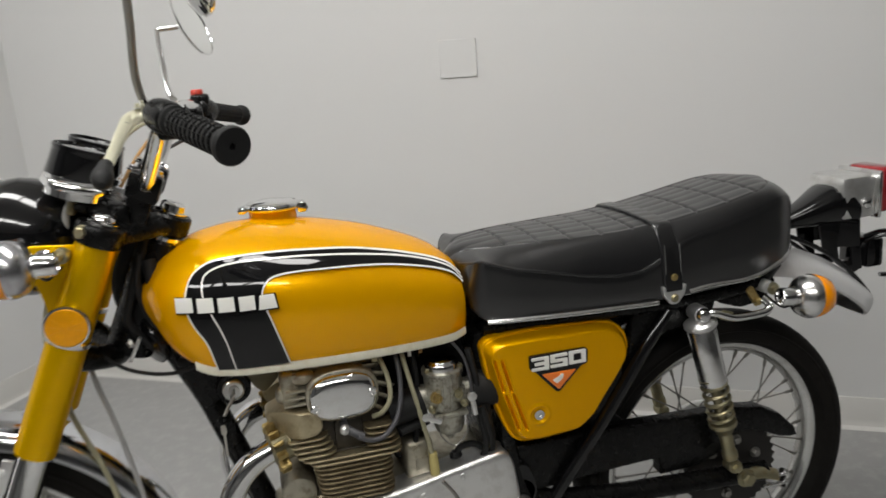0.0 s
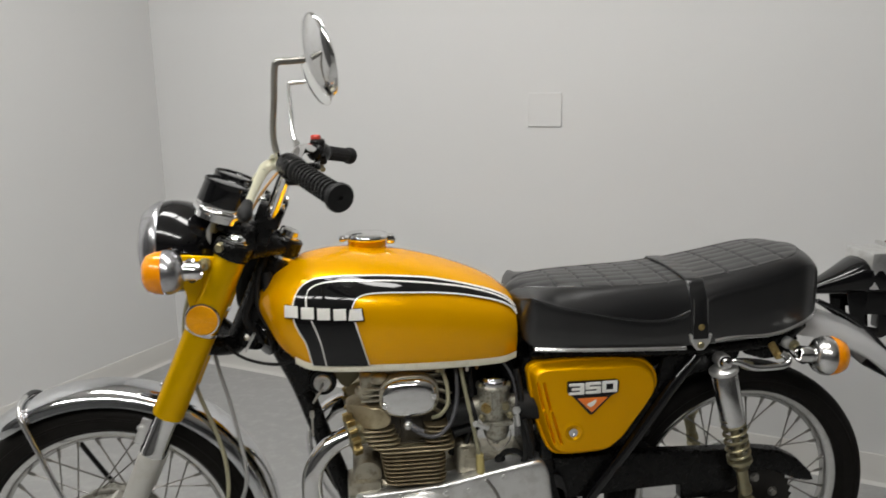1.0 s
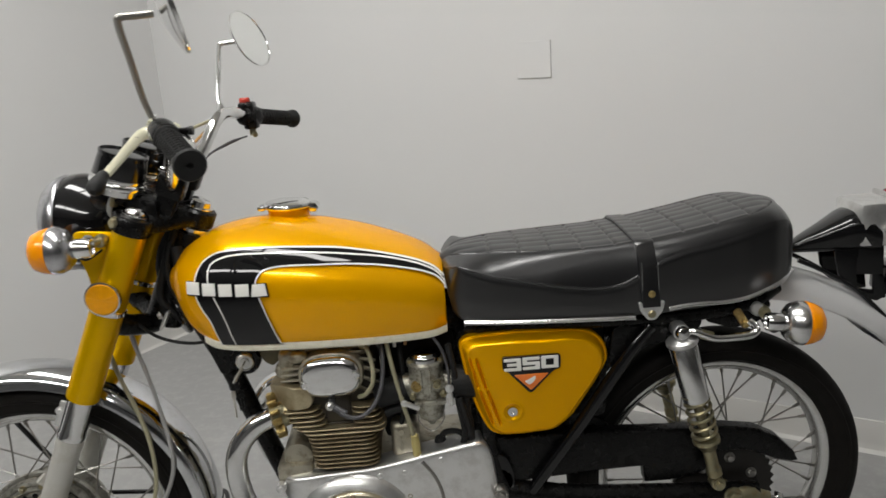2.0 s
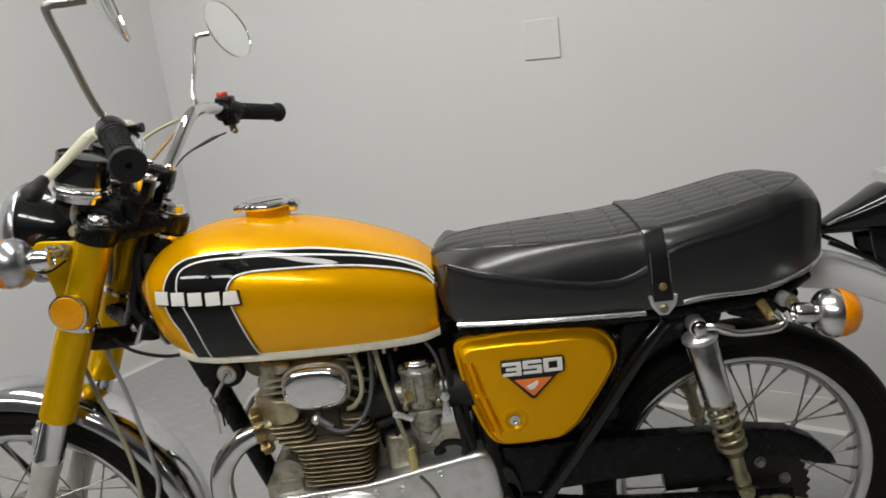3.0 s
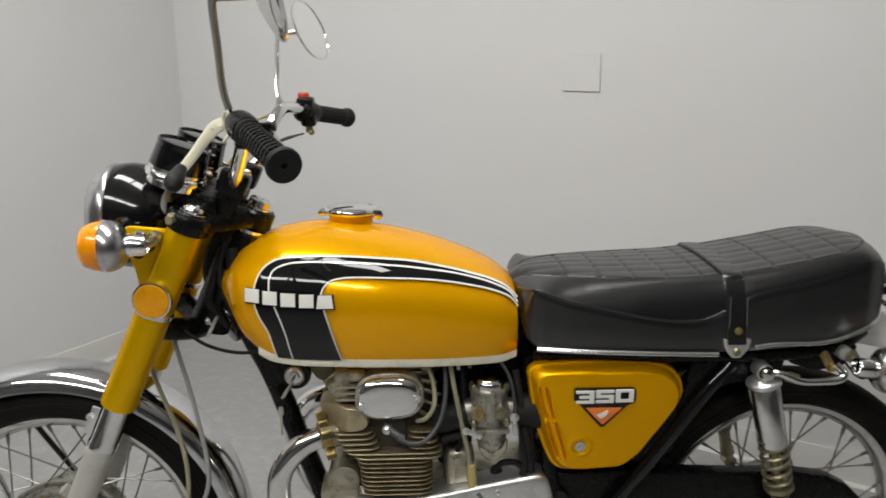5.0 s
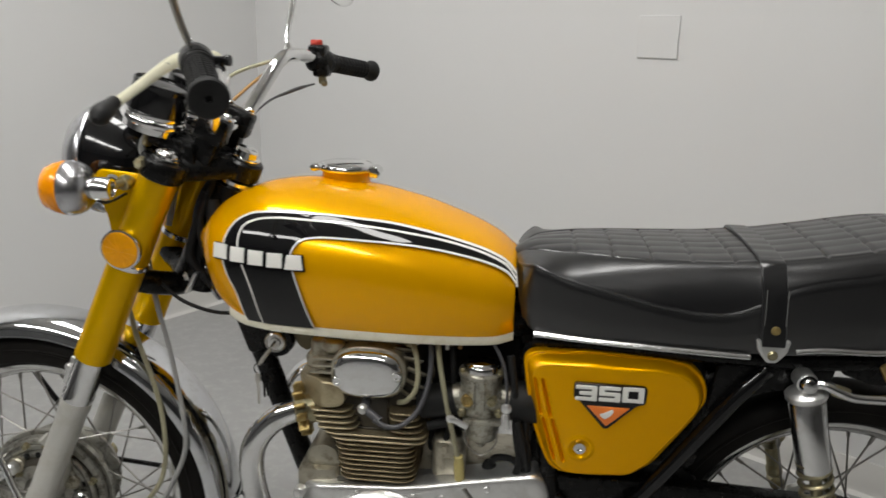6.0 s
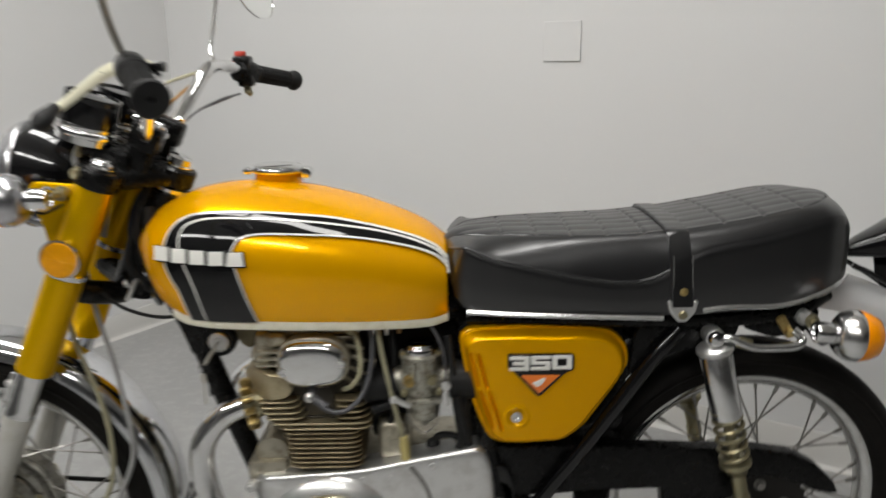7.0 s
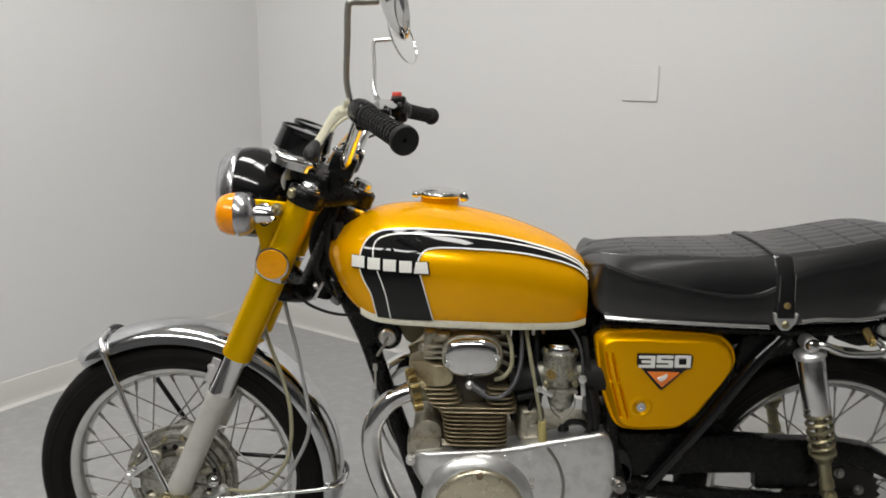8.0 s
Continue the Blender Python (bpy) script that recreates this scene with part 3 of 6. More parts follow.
lathe(bm, [(0.025, 0.014), (0.0255, 0.020), (0.020, 0.021), (0.019, 0.031), (0.015, 0.034), (0.004, 0.035)], STEM, RAKE, 28)
part("stem_nut", bm, CHROME, top, "chrome steering stem nut")
bm = bmesh.new()
lathe(bm, [(0.028, -0.044), (0.032, -0.042), (0.032, -0.034), (0.028, -0.032), (0.028, -0.028), (0.031, -0.026), (0.031, -0.020)], STEM, RAKE, 28)
part("bearing_collar", bm, CHROME, top, "chrome steering bearing collar")
bm = bmesh.new()
for s in (-1, 1):
    lathe(bm, [(0.024, -0.018), (0.027, -0.014), (0.027, 0.012), (0.024, 0.016)], on_fork(0.745, s * 0.093), RAKE, 24)
yk = [on_fork(0.745, -0.080), on_fork(0.745, -0.05, -0.04), on_fork(0.745, 0, -0.07), on_fork(0.745, 0.05, -0.04), on_fork(0.745, 0.080)]
tube(bm, yk, 0.020, 12, 5)
part("lower_yoke", bm, BLACKM, fork, "satin black lower yoke")
bm = bmesh.new()
tube(bm, [STEM - RAKE * 0.22, STEM - RAKE * 0.03], 0.037, 20)
part("steering_head", bm, BLACKM, fork, "satin black steering head")
bm = bmesh.new()
tube(bm, [Vector((-1.030, -0.036, 0.88)), Vector((-1.052, -0.040, 0.82)), Vector((-1.064, -0.038, 0.77)), Vector((-1.030, -0.030, 0.720))], 0.0075, 10, 5)
tube(bm, [Vector((-1.020, -0.030, 0.90)), Vector((-1.040, -0.046, 0.84)), Vector((-1.030, -0.050, 0.78)), Vector((-1.000, -0.040, 0.735))], 0.006, 10, 5)
tube(bm, [Vector((-1.030, 0.040, 0.90)), Vector((-1.066, 0.046, 0.85)), Vector((-1.078, 0.044, 0.80)), Vector((-1.060, 0.036, 0.750))], 0.016, 12, 5)
tube(bm, [Vector((-1.020, 0.050, 0.89)), Vector((-1.048, 0.060, 0.83)), Vector((-1.052, 0.056, 0.77)), Vector((-1.020, 0.040, 0.72))], 0.013, 12, 5)
part("wiring_sleeve", bm, RUBBER, fork, "black wiring bundled behind the fork")
bm = bmesh.new()
hc, hx = Vector((-1.040, -0.018, 0.735)), Vector((-0.80, -0.52, -0.28)).normalized()
lathe(bm, [(0.018, -0.030), (0.030, -0.026), (0.036, -0.012), (0.041, -0.006), (0.043, 0.0), (0.041, 0.006), (0.030, 0.009), (0.012, 0.010), (0.010, 0.015), (0.001, 0.016)], hc, hx, 32)
hn = part("horn", bm, BLACKP, fork, "black horn under the steering head")
bm = bmesh.new()
ring_solid(bm, [(0.0405, 0.0045), (0.0440, 0.0035), (0.0445, -0.002), (0.0425, -0.005)], hc, hx, 36)
part("horn_rim", bm, BLACKM, hn)
bm = bmesh.new()
box(bm, hc + Vector((-0.020, -0.030, -0.004)), (0.006, 0.016, 0.040), 0.002, Matrix.Rotation(radians(28), 3, "Y"))
bolt(bm, hc + Vector((-0.022, -0.040, 0.010)), hx, 0.006, 0.006)
part("horn_bracket", bm, ALU, hn, "bare metal horn bracket")

# ---- front mudguard
fender = tagged(new("front_mudguard"), "chromed front mudguard with tubular stays")
fender.parent = bike


def mudguard(c, r, half, drop, a0, a1, n, thick=0.0025):
    """A curved blade round a wheel: an arched section swept from angle a0 to a1, in degrees from the rear."""
    bm = bmesh.new()
    rings = []
    for i in range(n + 1):
        a = radians(a0 + (a1 - a0) * i / n)
        d = Vector((math.cos(a), 0, math.sin(a)))
        taper = 1.0 - 0.35 * max(0.0, 1 - min(i, n - i) / 4) ** 2
        sec = []
        for k in range(17):
            b = math.pi * k / 16
            y = -math.cos(b) * half * taper
            sec.append((r - drop * (1 - math.sin(b) ** 0.8), y))
        sec = [(sec[0][0] - 0.001, sec[0][1] + 0.006)] + sec + [(sec[-1][0] - 0.001, sec[-1][1] - 0.006)]
        inner = [(q[0] - thick, q[1] * 0.965) for q in sec[::-1]]
        rings.append([c + d * q + Vector((0, y, 0)) for q, y in sec + inner])
    skin(bm, rings)
    return bm


part("blade", mudguard(FRONT, 0.344, 0.056, 0.034, 127, -9, 60), BRIGHTG, fender, "chromed steel blade")
for s in (-1, 1):
    bm = bmesh.new()
    a = radians(114.5)
    d = Vector((math.cos(a), 0, math.sin(a)))
    over = [FRONT + d * r + Vector((0, s * y, 0)) for r, y in ((0.300, 0.064), (0.322, 0.060), (0.337, 0.052), (0.347, 0.030), (0.3505, 0.0))]
    tube(bm, [FRONT + Vector((0.004, s * 0.112, 0.0)), FRONT + Vector((-0.07, s * 0.086, 0.15)), *over], 0.0056, 10)
    # The far stay is chrome in shade; its black colour stands for that shade.
    part("front_stay", bm, CHROMED if s < 0 else BLACKP, fender, "chromed tubular stay" if s < 0 else "chrome tubular stay, coloured black for shade")
    bm = bmesh.new()
    a = radians(-1)
    d = Vector((math.cos(a), 0, math.sin(a)))
    over = [FRONT + d * r + Vector((0, s * y, 0)) for r, y in ((0.300, 0.066), (0.322, 0.060), (0.337, 0.052), (0.347, 0.030), (0.3505, 0.0))]
    tube(bm, [FRONT + Vector((0.02, s * 0.108, -0.014)), FRONT + Vector((0.18, s * 0.084, -0.010)), *over], 0.0050, 10)
    # Same here: black puts the far side's shade into the stay's colour.
    part("rear_stay", bm, CHROME if s < 0 else BLACKP, fender, "chromed tubular stay" if s < 0 else "chrome tubular stay, coloured black for shade")
    bm = bmesh.new()
    q = on_fork(0.545, s * 0.066)
    box(bm, q + Vector((-0.026, 0, 0.020)), (0.024, 0.006, 0.055), 0.002, Matrix.Rotation(radians(24), 3, "Y"))
    bolt(bm, q + Vector((-0.03, s * 0.004, 0.03)), (0, s, 0), 0.006, 0.006)
    part("bridge_bracket", bm, ALU, fender)
for a in (70,):
    bm = bmesh.new()
    d = Vector((math.cos(radians(a)), 0, math.sin(radians(a))))
    bolt(bm, FRONT + d * 0.3445 + Vector((0, 0.018, 0)), d, 0.006)
    part("fender_bolt", bm, CHROME, fender)

# ---- headlamp
lampc = Vector((-1.170, 0.0, 0.921))
AXH = Vector((-1, 0, 0.03)).normalized()
lamp = tagged(new("headlamp"), "black headlamp shell with a chrome rim")
lamp.parent = bike
bm = bmesh.new()
lathe(bm, [(0.004, -0.086), (0.030, -0.081), (0.052, -0.068), (0.069, -0.048), (0.081, -0.024), (0.0885, 0.0), (0.0910, 0.018), (0.0900, 0.034), (0.0875, 0.044)], lampc, AXH, 44)
part("shell", bm, BLACKP, lamp, "gloss black lamp shell", 60)
bm = bmesh.new()
ring_solid(bm, [(0.0862, 0.042), (0.0895, 0.0445), (0.0892, 0.051), (0.0850, 0.062), (0.0785, 0.072), (0.071, 0.079), (0.067, 0.080), (0.067, 0.074), (0.079, 0.056)], lampc, AXH, 48)
part("rim", bm, CUP, lamp, "chrome lamp rim", 60)
bm = bmesh.new()
lathe(bm, [(0.069, 0.075), (0.060, 0.082), (0.040, 0.089), (0.02, 0.092), (0.002, 0.093)], lampc, AXH, 40)
part("lens", bm, RIM, lamp, "clear ribbed lamp glass", 60)
for s in (-1, 1):
    bm = bmesh.new()
    lathe(bm, [(0.010, 0), (0.010, 0.014), (0.014, 0.015), (0.014, 0.019), (0.009, 0.024)], Vector((-1.150, s * 0.083, 0.905)), (0, s, 0), 16)
    part("mount_bolt", bm, CHROME, lamp)


# ---- turn signals
def signal(c, ax, stalk, s, label, finish_):
    """A bullet turn signal: chrome cup with a tube behind, amber lens towards ax, a rod from the tube to stalk."""
    g = tagged(new("turn_signal"), label)
    g.parent = bike
    ax = Vector(ax).normalized()
    bm = bmesh.new()
    lathe(bm, [(0.015, -0.024), (0.0185, -0.0235), (0.0270, -0.020), (0.0345, -0.013), (0.0390, -0.004), (0.0403, 0.002), (0.0405, 0.009), (0.0393, 0.011)], c, ax, 36)
    part("cup", bm, finish_, g, "chrome lamp cup", 50)
    bm = bmesh.new()
    lathe(bm, [(0.0384, 0.007), (0.0392, 0.011), (0.0376, 0.025), (0.0325, 0.038), (0.022, 0.045), (0.003, 0.048)], c, ax, 36)
    part("lens", bm, AMBER, g, "amber plastic lens", 35)
    for k in range(5):
        bm = bmesh.new()
        r = 0.0393 - 0.0004 * (k + 1) ** 1.7
        ring_solid(bm, [(r - 0.001, 0.0140 + 0.0042 * k), (r + 0.0007, 0.0146 + 0.0042 * k), (r - 0.001, 0.0152 + 0.0042 * k)], c, ax, 32)
        part("lens_rib", bm, AMBER, g)
    bm = bmesh.new()
    lathe(bm, [(0.0150, -0.018), (0.0168, -0.022), (0.0168, -0.051), (0.0150, -0.0535), (0.0120, -0.0535), (0.0110, -0.0500), (0.002, -0.0500)], c, ax, 24)
    part("stem", bm, CHROME, g, "chrome stem")
    bm = bmesh.new()
    m = c - ax * 0.044
    d = Vector(stalk) - m
    ln = d.length
    lathe(bm, [(0.0058, 0.012), (0.0058, ln - 0.016), (0.0105, ln - 0.015), (0.0115, ln - 0.010), (0.0115, ln - 0.004), (0.0085, ln), (0.0085, ln + 0.008), (0.004, ln + 0.010)], m, d, 16)
    part("stem_nut", bm, ZINC, g)
    bm = bmesh.new()
    tube(bm, [c - ax * 0.030 + Vector((0, 0, -0.016)), c - ax * 0.036 + Vector((0, s * -0.02, -0.024)), Vector(stalk) + Vector((0, s * -0.03, -0.014))], 0.0022, 6, 4)
    part("lead_wire", bm, RUBBER, g)
    return g


for s in (-1, 1):
    signal(Vector((-1.175, s * 0.160, 0.906)), (-1, s * 0.06, 0), (-1.122, s * 0.107, 0.908), s, "chrome front turn signal with an amber lens", CUP)
for s in (-1, 1):
    signal(Vector((0.092, s * 0.160, 0.673)), (1, s * 0.05, -0.10), (0.050, s * 0.115, 0.686), s, "chrome rear turn signal with an amber lens", CHROMED)

# ---- instruments
for s, nm in ((-1, "speedometer"), (1, "tachometer")):
    g = tagged(new(nm), "round black instrument with a chrome base ring")
    g.parent = bike
    ax = Vector((0.345, 0, 0.939)).normalized()
    c = Vector((-1.097, s * 0.060, 1.0005))
    bm = bmesh.new()
    lathe(bm, [(0.043, 0.004), (0.0465, 0.010), (0.0425, 0.044), (0.0420, 0.049), (0.0430, 0.051), (0.0425, 0.055), (0.0400, 0.056), (0.0390, 0.052)], c, ax, 36)
    part("case", bm, BLACKP, g, "gloss black instrument case")
    bm = bmesh.new()
    ring_solid(bm, [(0.0415, -0.008), (0.0475, -0.007), (0.0495, -0.002), (0.048, 0.003), (0.0455, 0.005), (0.0475, 0.008), (0.0468, 0.012), (0.0440, 0.013), (0.042, 0.010)], c, ax, 40)
    part("base_ring", bm, CHROME, g, "chrome base ring", 50)
    bm = bmesh.new()
    lathe(bm, [(0.036, -0.022), (0.0425, -0.018), (0.0435, -0.006), (0.03, -0.005)], c, ax, 32)
    part("bottom_cup", bm, CHROME, g, "chrome bottom cup")
    bm = bmesh.new()
    lathe(bm, [(0.0392, 0.0525), (0.02, 0.0535), (0.002, 0.054)], c, ax, 32)
    part("dial", bm, BLACKP, g, "dark dial under glass")
    bm = bmesh.new()
    tube(bm, [c - ax * 0.02, c - ax * 0.05 + Vector((-0.006, 0, 0)), Vector((-1.125, s * 0.06, 0.88)), Vector((-1.140, s * 0.05, 0.80))], 0.0055, 8)
    part("drive_cable", bm, GREYP, g, "grey drive cable")
    bm = bmesh.new()
    lathe(bm, [(0.007, 0), (0.008, 0.004), (0.008, 0.020), (0.006, 0.024)], c - ax * 0.046, ax, 12)
    part("cable_nut", bm, ZINC, g)
# ---- handlebar with its controls
bars = tagged(new("handlebar"), "chrome handlebar with black rubber grips, levers and mirrors")
bars.parent = bike
pts = []
for s in (-1, 1):
    side = [(-1.004, s * 0.04, 0.984), (-1.000, s * 0.068, 0.992), (-0.978, s * 0.108, 1.042), (-0.960, s * 0.145, 1.082), (-0.946, s * 0.195, 1.091), (-0.905, s * 0.270, 1.078), (-0.858 - s * -0.010, s * 0.386, 1.060)]
    pts = side[::-1] + pts if s < 0 else pts + side
bm = bmesh.new()
tube(bm, pts, 0.0122, 14, 6)
part("bar", bm, CHROME, bars, "chrome tube bar")
for s in (-1, 1):
    bm = bmesh.new()
    box(bm, (-1.006, s * 0.052, 0.985), (0.050, 0.034, 0.044), 0.007, Matrix.Rotation(radians(24), 3, "Y"))
    box(bm, (-1.020, s * 0.052, 0.955), (0.036, 0.030, 0.05), 0.005, Matrix.Rotation(radians(24), 3, "Y"))
    clamp = part("bar_clamp", bm, BLACKM, bars, "satin black handlebar clamp")
    for dx in (-0.015, 0.016):
        bm = bmesh.new()
        bolt(bm, Vector((-1.002 + dx * 1.1, s * 0.052, 1.006 - dx * 0.4)), (0.4, 0, 0.9), 0.0065, 0.008)
        part("clamp_bolt", bm, CHROME, clamp)
for s in (-1, 1):
    inner = Vector((-0.936, -0.258, 1.089)) if s < 0 else Vector((-0.905, 0.272, 1.075))
    end = Vector((-0.869, -0.391, 1.062)) if s < 0 else Vector((-0.846, 0.382, 1.056))
    ax = (end - inner).normalized()
    ln = (end - inner).length
    bm = bmesh.new()
    prof = [(0.012, 0.0), (0.021, 0.002), (0.021, 0.008), (0.0165, 0.011)]
    prof += [(0.0165, 0.015), (0.0162, ln - 0.022), (0.017, ln - 0.016), (0.021, ln - 0.009), (0.0240, ln - 0.004), (0.0240, ln + 0.001), (0.0222, ln + 0.004), (0.010, ln + 0.0025), (0.0045, ln + 0.002), (0.004, ln - 0.003), (0.0005, ln - 0.003)]
    thin = 0.86 if s > 0 else 0.97
    prof = [(r * thin, h) for r, h in prof]
    lathe(bm, prof, inner, ax, 32)
    grip = part("grip", bm, RUBBER, bars, "black ribbed rubber grip")
    u = ax.orthogonal().normalized()
    v = ax.cross(u)
    bm = bmesh.new()
    rows, cols = 10, 14
    for i in range(rows):
        for j in range(cols):
            a = 2 * math.pi * j / cols
            n = math.cos(a) * u + math.sin(a) * v
            t = ax.cross(n)
            m = Matrix((ax, t, n)).transposed()
            box(bm, inner + ax * (0.020 + i * (ln - 0.046) / (rows - 1)) + n * 0.0168 * thin, ((ln - 0.046) / rows * 0.52, 0.0062, 0.0046), 0.0, m)
    part("grip_pattern", bm, RUBBER, grip)
    # switch or lever housing
    bm = bmesh.new()
    h0 = inner - ax * 0.048
    lathe(bm, [(0.016, 0), (0.021, 0.004), (0.0225, 0.014), (0.0225, 0.036), (0.021, 0.044), (0.016, 0.048)], h0, ax, 24)
    box(bm, h0 + ax * 0.022 + Vector((0.004, 0, -0.016)), (0.030, 0.034, 0.026), 0.006)
    if s > 0:
        box(bm, h0 + ax * 0.020 + Vector((0, 0, 0.018)), (0.034, 0.040, 0.022), 0.006)
    hs = part("switch_housing", bm, BLACKM, bars, "black control housing")
    if s > 0:
        bm = bmesh.new()
        lathe(bm, [(0.0105, 0), (0.0115, 0.003), (0.0115, 0.009), (0.0095, 0.012)], h0 + ax * 0.020 + Vector((-0.004, 0, 0.026)), (0, 0, 1), 16)
        part("kill_button", bm, REDB, hs, "red stop button")
        bm = bmesh.new()
        box(bm, h0 + ax * 0.026 + Vector((0.002, 0, -0.034)), (0.014, 0.012, 0.016), 0.003)
        sphere(bm, h0 + ax * 0.026 + Vector((0.006, -0.004, -0.040)), 0.0065)
        part("lever_pivot", bm, ZINC, hs)
        bm = bmesh.new()
        q = Vector((-0.921, 0.222, 1.038))
        tube(bm, [q, q + Vector((-0.022, 0.008, -0.006)), q + Vector((-0.050, 0.010, -0.016)), q + Vector((-0.085, -0.03, -0.036)), q + Vector((-0.12, -0.12, -0.09))], 0.0035, 8, 6, radii=[0.0018, 0.0020, 0.0036, 0.0034, 0.0022, 0.0020, 0.0020])
        part("front_brake_cable", bm, CABLEB, hs, "grey front brake cable")
    else:
        bm = bmesh.new()
        box(bm, h0 + ax * 0.030 + Vector((0.026, 0, 0.004)), (0.024, 0.014, 0.010), 0.002)
        lathe(bm, [(0.006, 0), (0.007, 0.003), (0.007, 0.008)], h0 + ax * 0.03 + Vector((0.036, 0, 0.004)), (1, 0, 0), 10)
        part("horn_switch", bm, BLACKM, hs, "black switch lever")
# bracket that carries the instruments
bm = bmesh.new()
box(bm, (-1.070, 0, 0.962), (0.075, 0.150, 0.030), 0.010, Matrix.Rotation(radians(24), 3, "Y"))
box(bm, (-1.045, -0.062, 0.945), (0.030, 0.030, 0.040), 0.008)
part("instrument_bracket", bm, BLACKM, bars, "satin black instrument bracket")
# clutch lever on the left
bm = bmesh.new()
tube(bm, [(-0.950, -0.180, 1.094), (-0.976, -0.184, 1.096), (-0.992, -0.198, 1.092), (-1.000, -0.235, 1.079), (-1.007, -0.290, 1.059), (-1.013, -0.340, 1.043)], 0.011, 12, 6, radii=[0.008, 0.0105, 0.0092, 0.0070, 0.0060, 0.0054], flat=(1.15, 0.5))
lv = part("clutch_lever", bm, LEVER, bars, "yellowed alloy clutch lever")
bm = bmesh.new()
tube(bm, [(-1.012, -0.325, 1.049), (-1.014, -0.352, 1.038), (-1.013, -0.370, 1.031)], 0.011, 14, 5, radii=[0.0080, 0.0095, 0.0118, 0.0126, 0.0105, 0.004])
part("lever_ball", bm, RUBBER, lv, "black rubber lever tip")
bm = bmesh.new()
lathe(bm, [(0.013, -0.008), (0.0135, -0.004), (0.0135, 0.008), (0.011, 0.012)], (-0.950, -0.176, 1.092), (0.3, -0.9, -0.1), 20)
bolt(bm, Vector((-0.980, -0.186, 1.106)), (0, 0, 1), 0.006, 0.006)
part("lever_perch", bm, LEVER, bars, "yellowed alloy lever perch")
# brake lever on the far side
bm = bmesh.new()
tube(bm, [(-0.912, 0.296, 1.071), (-0.905, 0.320, 1.066), (-0.890, 0.355, 1.060), (-0.872, 0.388, 1.055)], 0.005, 10, 5, flat=(1, 0.7))
part("brake_lever", bm, LEVER, bars, "alloy brake lever")


# mirrors
def rear_mirror(base, low, elbow, join, c, nrm, r, s):
    g = tagged(new("mirror"), "round chrome rear-view mirror on a bent stalk")
    g.parent = bike
    bm = bmesh.new()
    tube(bm, [base, low, Vector(low).lerp(Vector(elbow), 0.5), Vector(low).lerp(Vector(elbow), 0.93), Vector(elbow).lerp(Vector(join), 0.12), Vector(elbow).lerp(Vector(join), 0.5), join], 0.0054, 10, 7)
    # Left stalk is chrome too; darker steel colours in its dark reflection.
    part("stalk", bm, CHROME if s > 0 else SPOKE, g)
    bm = bmesh.new()
    lathe(bm, [(0.0085, -0.004), (0.009, 0.004), (0.007, 0.012), (0.0055, 0.020)], base, Vector(low) - Vector(base), 8)
    part("stalk_nut", bm, CHROME, g)
    n = Vector(nrm).normalized()
    bm = bmesh.new()
    lathe(bm, [(0.008, -0.017), (0.022, -0.0155), (0.042, -0.010), (r - 0.003, -0.002), (r, 0.001), (r, 0.004), (r - 0.0025, 0.0046), (r - 0.003, 0.003)], c, n, 44)
    part("shell", bm, CHROME, g, "chrome mirror shell", 60)
    bm = bmesh.new()
    lathe(bm, [(r - 0.003, 0.0030), (r * 0.5, 0.0034), (0.001, 0.0036)], c, n, 44)
    part("glass", bm, MIRROR, g, "mirror glass", 60)


rear_mirror((-0.972, -0.186, 1.102), (-0.976, -0.215, 1.145), (-0.958, -0.325, 1.262), (-0.915, -0.300, 1.266), Vector((-0.893, -0.292, 1.272)), (0.921, 0.305, 0.233), 0.066, -1)
rear_mirror((-0.960, 0.195, 1.096), (-0.970, 0.222, 1.122), (-0.983, 0.345, 1.232), (-0.942, 0.345, 1.236), Vector((-0.918, 0.360, 1.2395)), (0.876, -0.314, 0.365), 0.066, 1)

# ---- fuel tank
TX = [-1.038, -1.030, -1.015, -0.990, -0.950, -0.90, -0.84, -0.76, -0.68, -0.61, -0.565, -0.54, -0.530]
TT = [0.822, 0.842, 0.861, 0.879, 0.894, 0.903, 0.905, 0.895, 0.876, 0.851, 0.830, 0.812, 0.795]
TB = [0.800, 0.782, 0.757, 0.725, 0.702, 0.697, 0.695, 0.691, 0.687, 0.684, 0.683, 0.684, 0.690]
TW = [0.040, 0.070, 0.100, 0.128, 0.149, 0.160, 0.163, 0.159, 0.149, 0.135, 0.123, 0.112, 0.098]


def soft(x, xs_, ys_, h):
    """A smoothed reading of a table."""
    return float(sum(k * np.interp(x + d * h, xs_, ys_) for d, k in ((-1.5, 0.12), (-0.75, 0.24), (0, 0.28), (0.75, 0.24), (1.5, 0.12))))


def tank_at(x):
    top, bot, w = (soft(x, TX, q, 0.012) for q in (TT, TB, TW))
    mid = bot + (top - bot) * 0.40
    return top, bot, mid, w


def tank_y(x, z):
    """Half width of the tank at x and height z."""
    top, bot, mid, w = tank_at(x)
    if z >= mid:
        f = min(1.0, (z - mid) / (top - mid))
        return w * max(0.0, 1 - f ** 2.5) ** (1 / 2.2)
    f = min(1.0, (mid - z) / (mid - bot))
    return w * (1 - 0.17 * f ** 2)


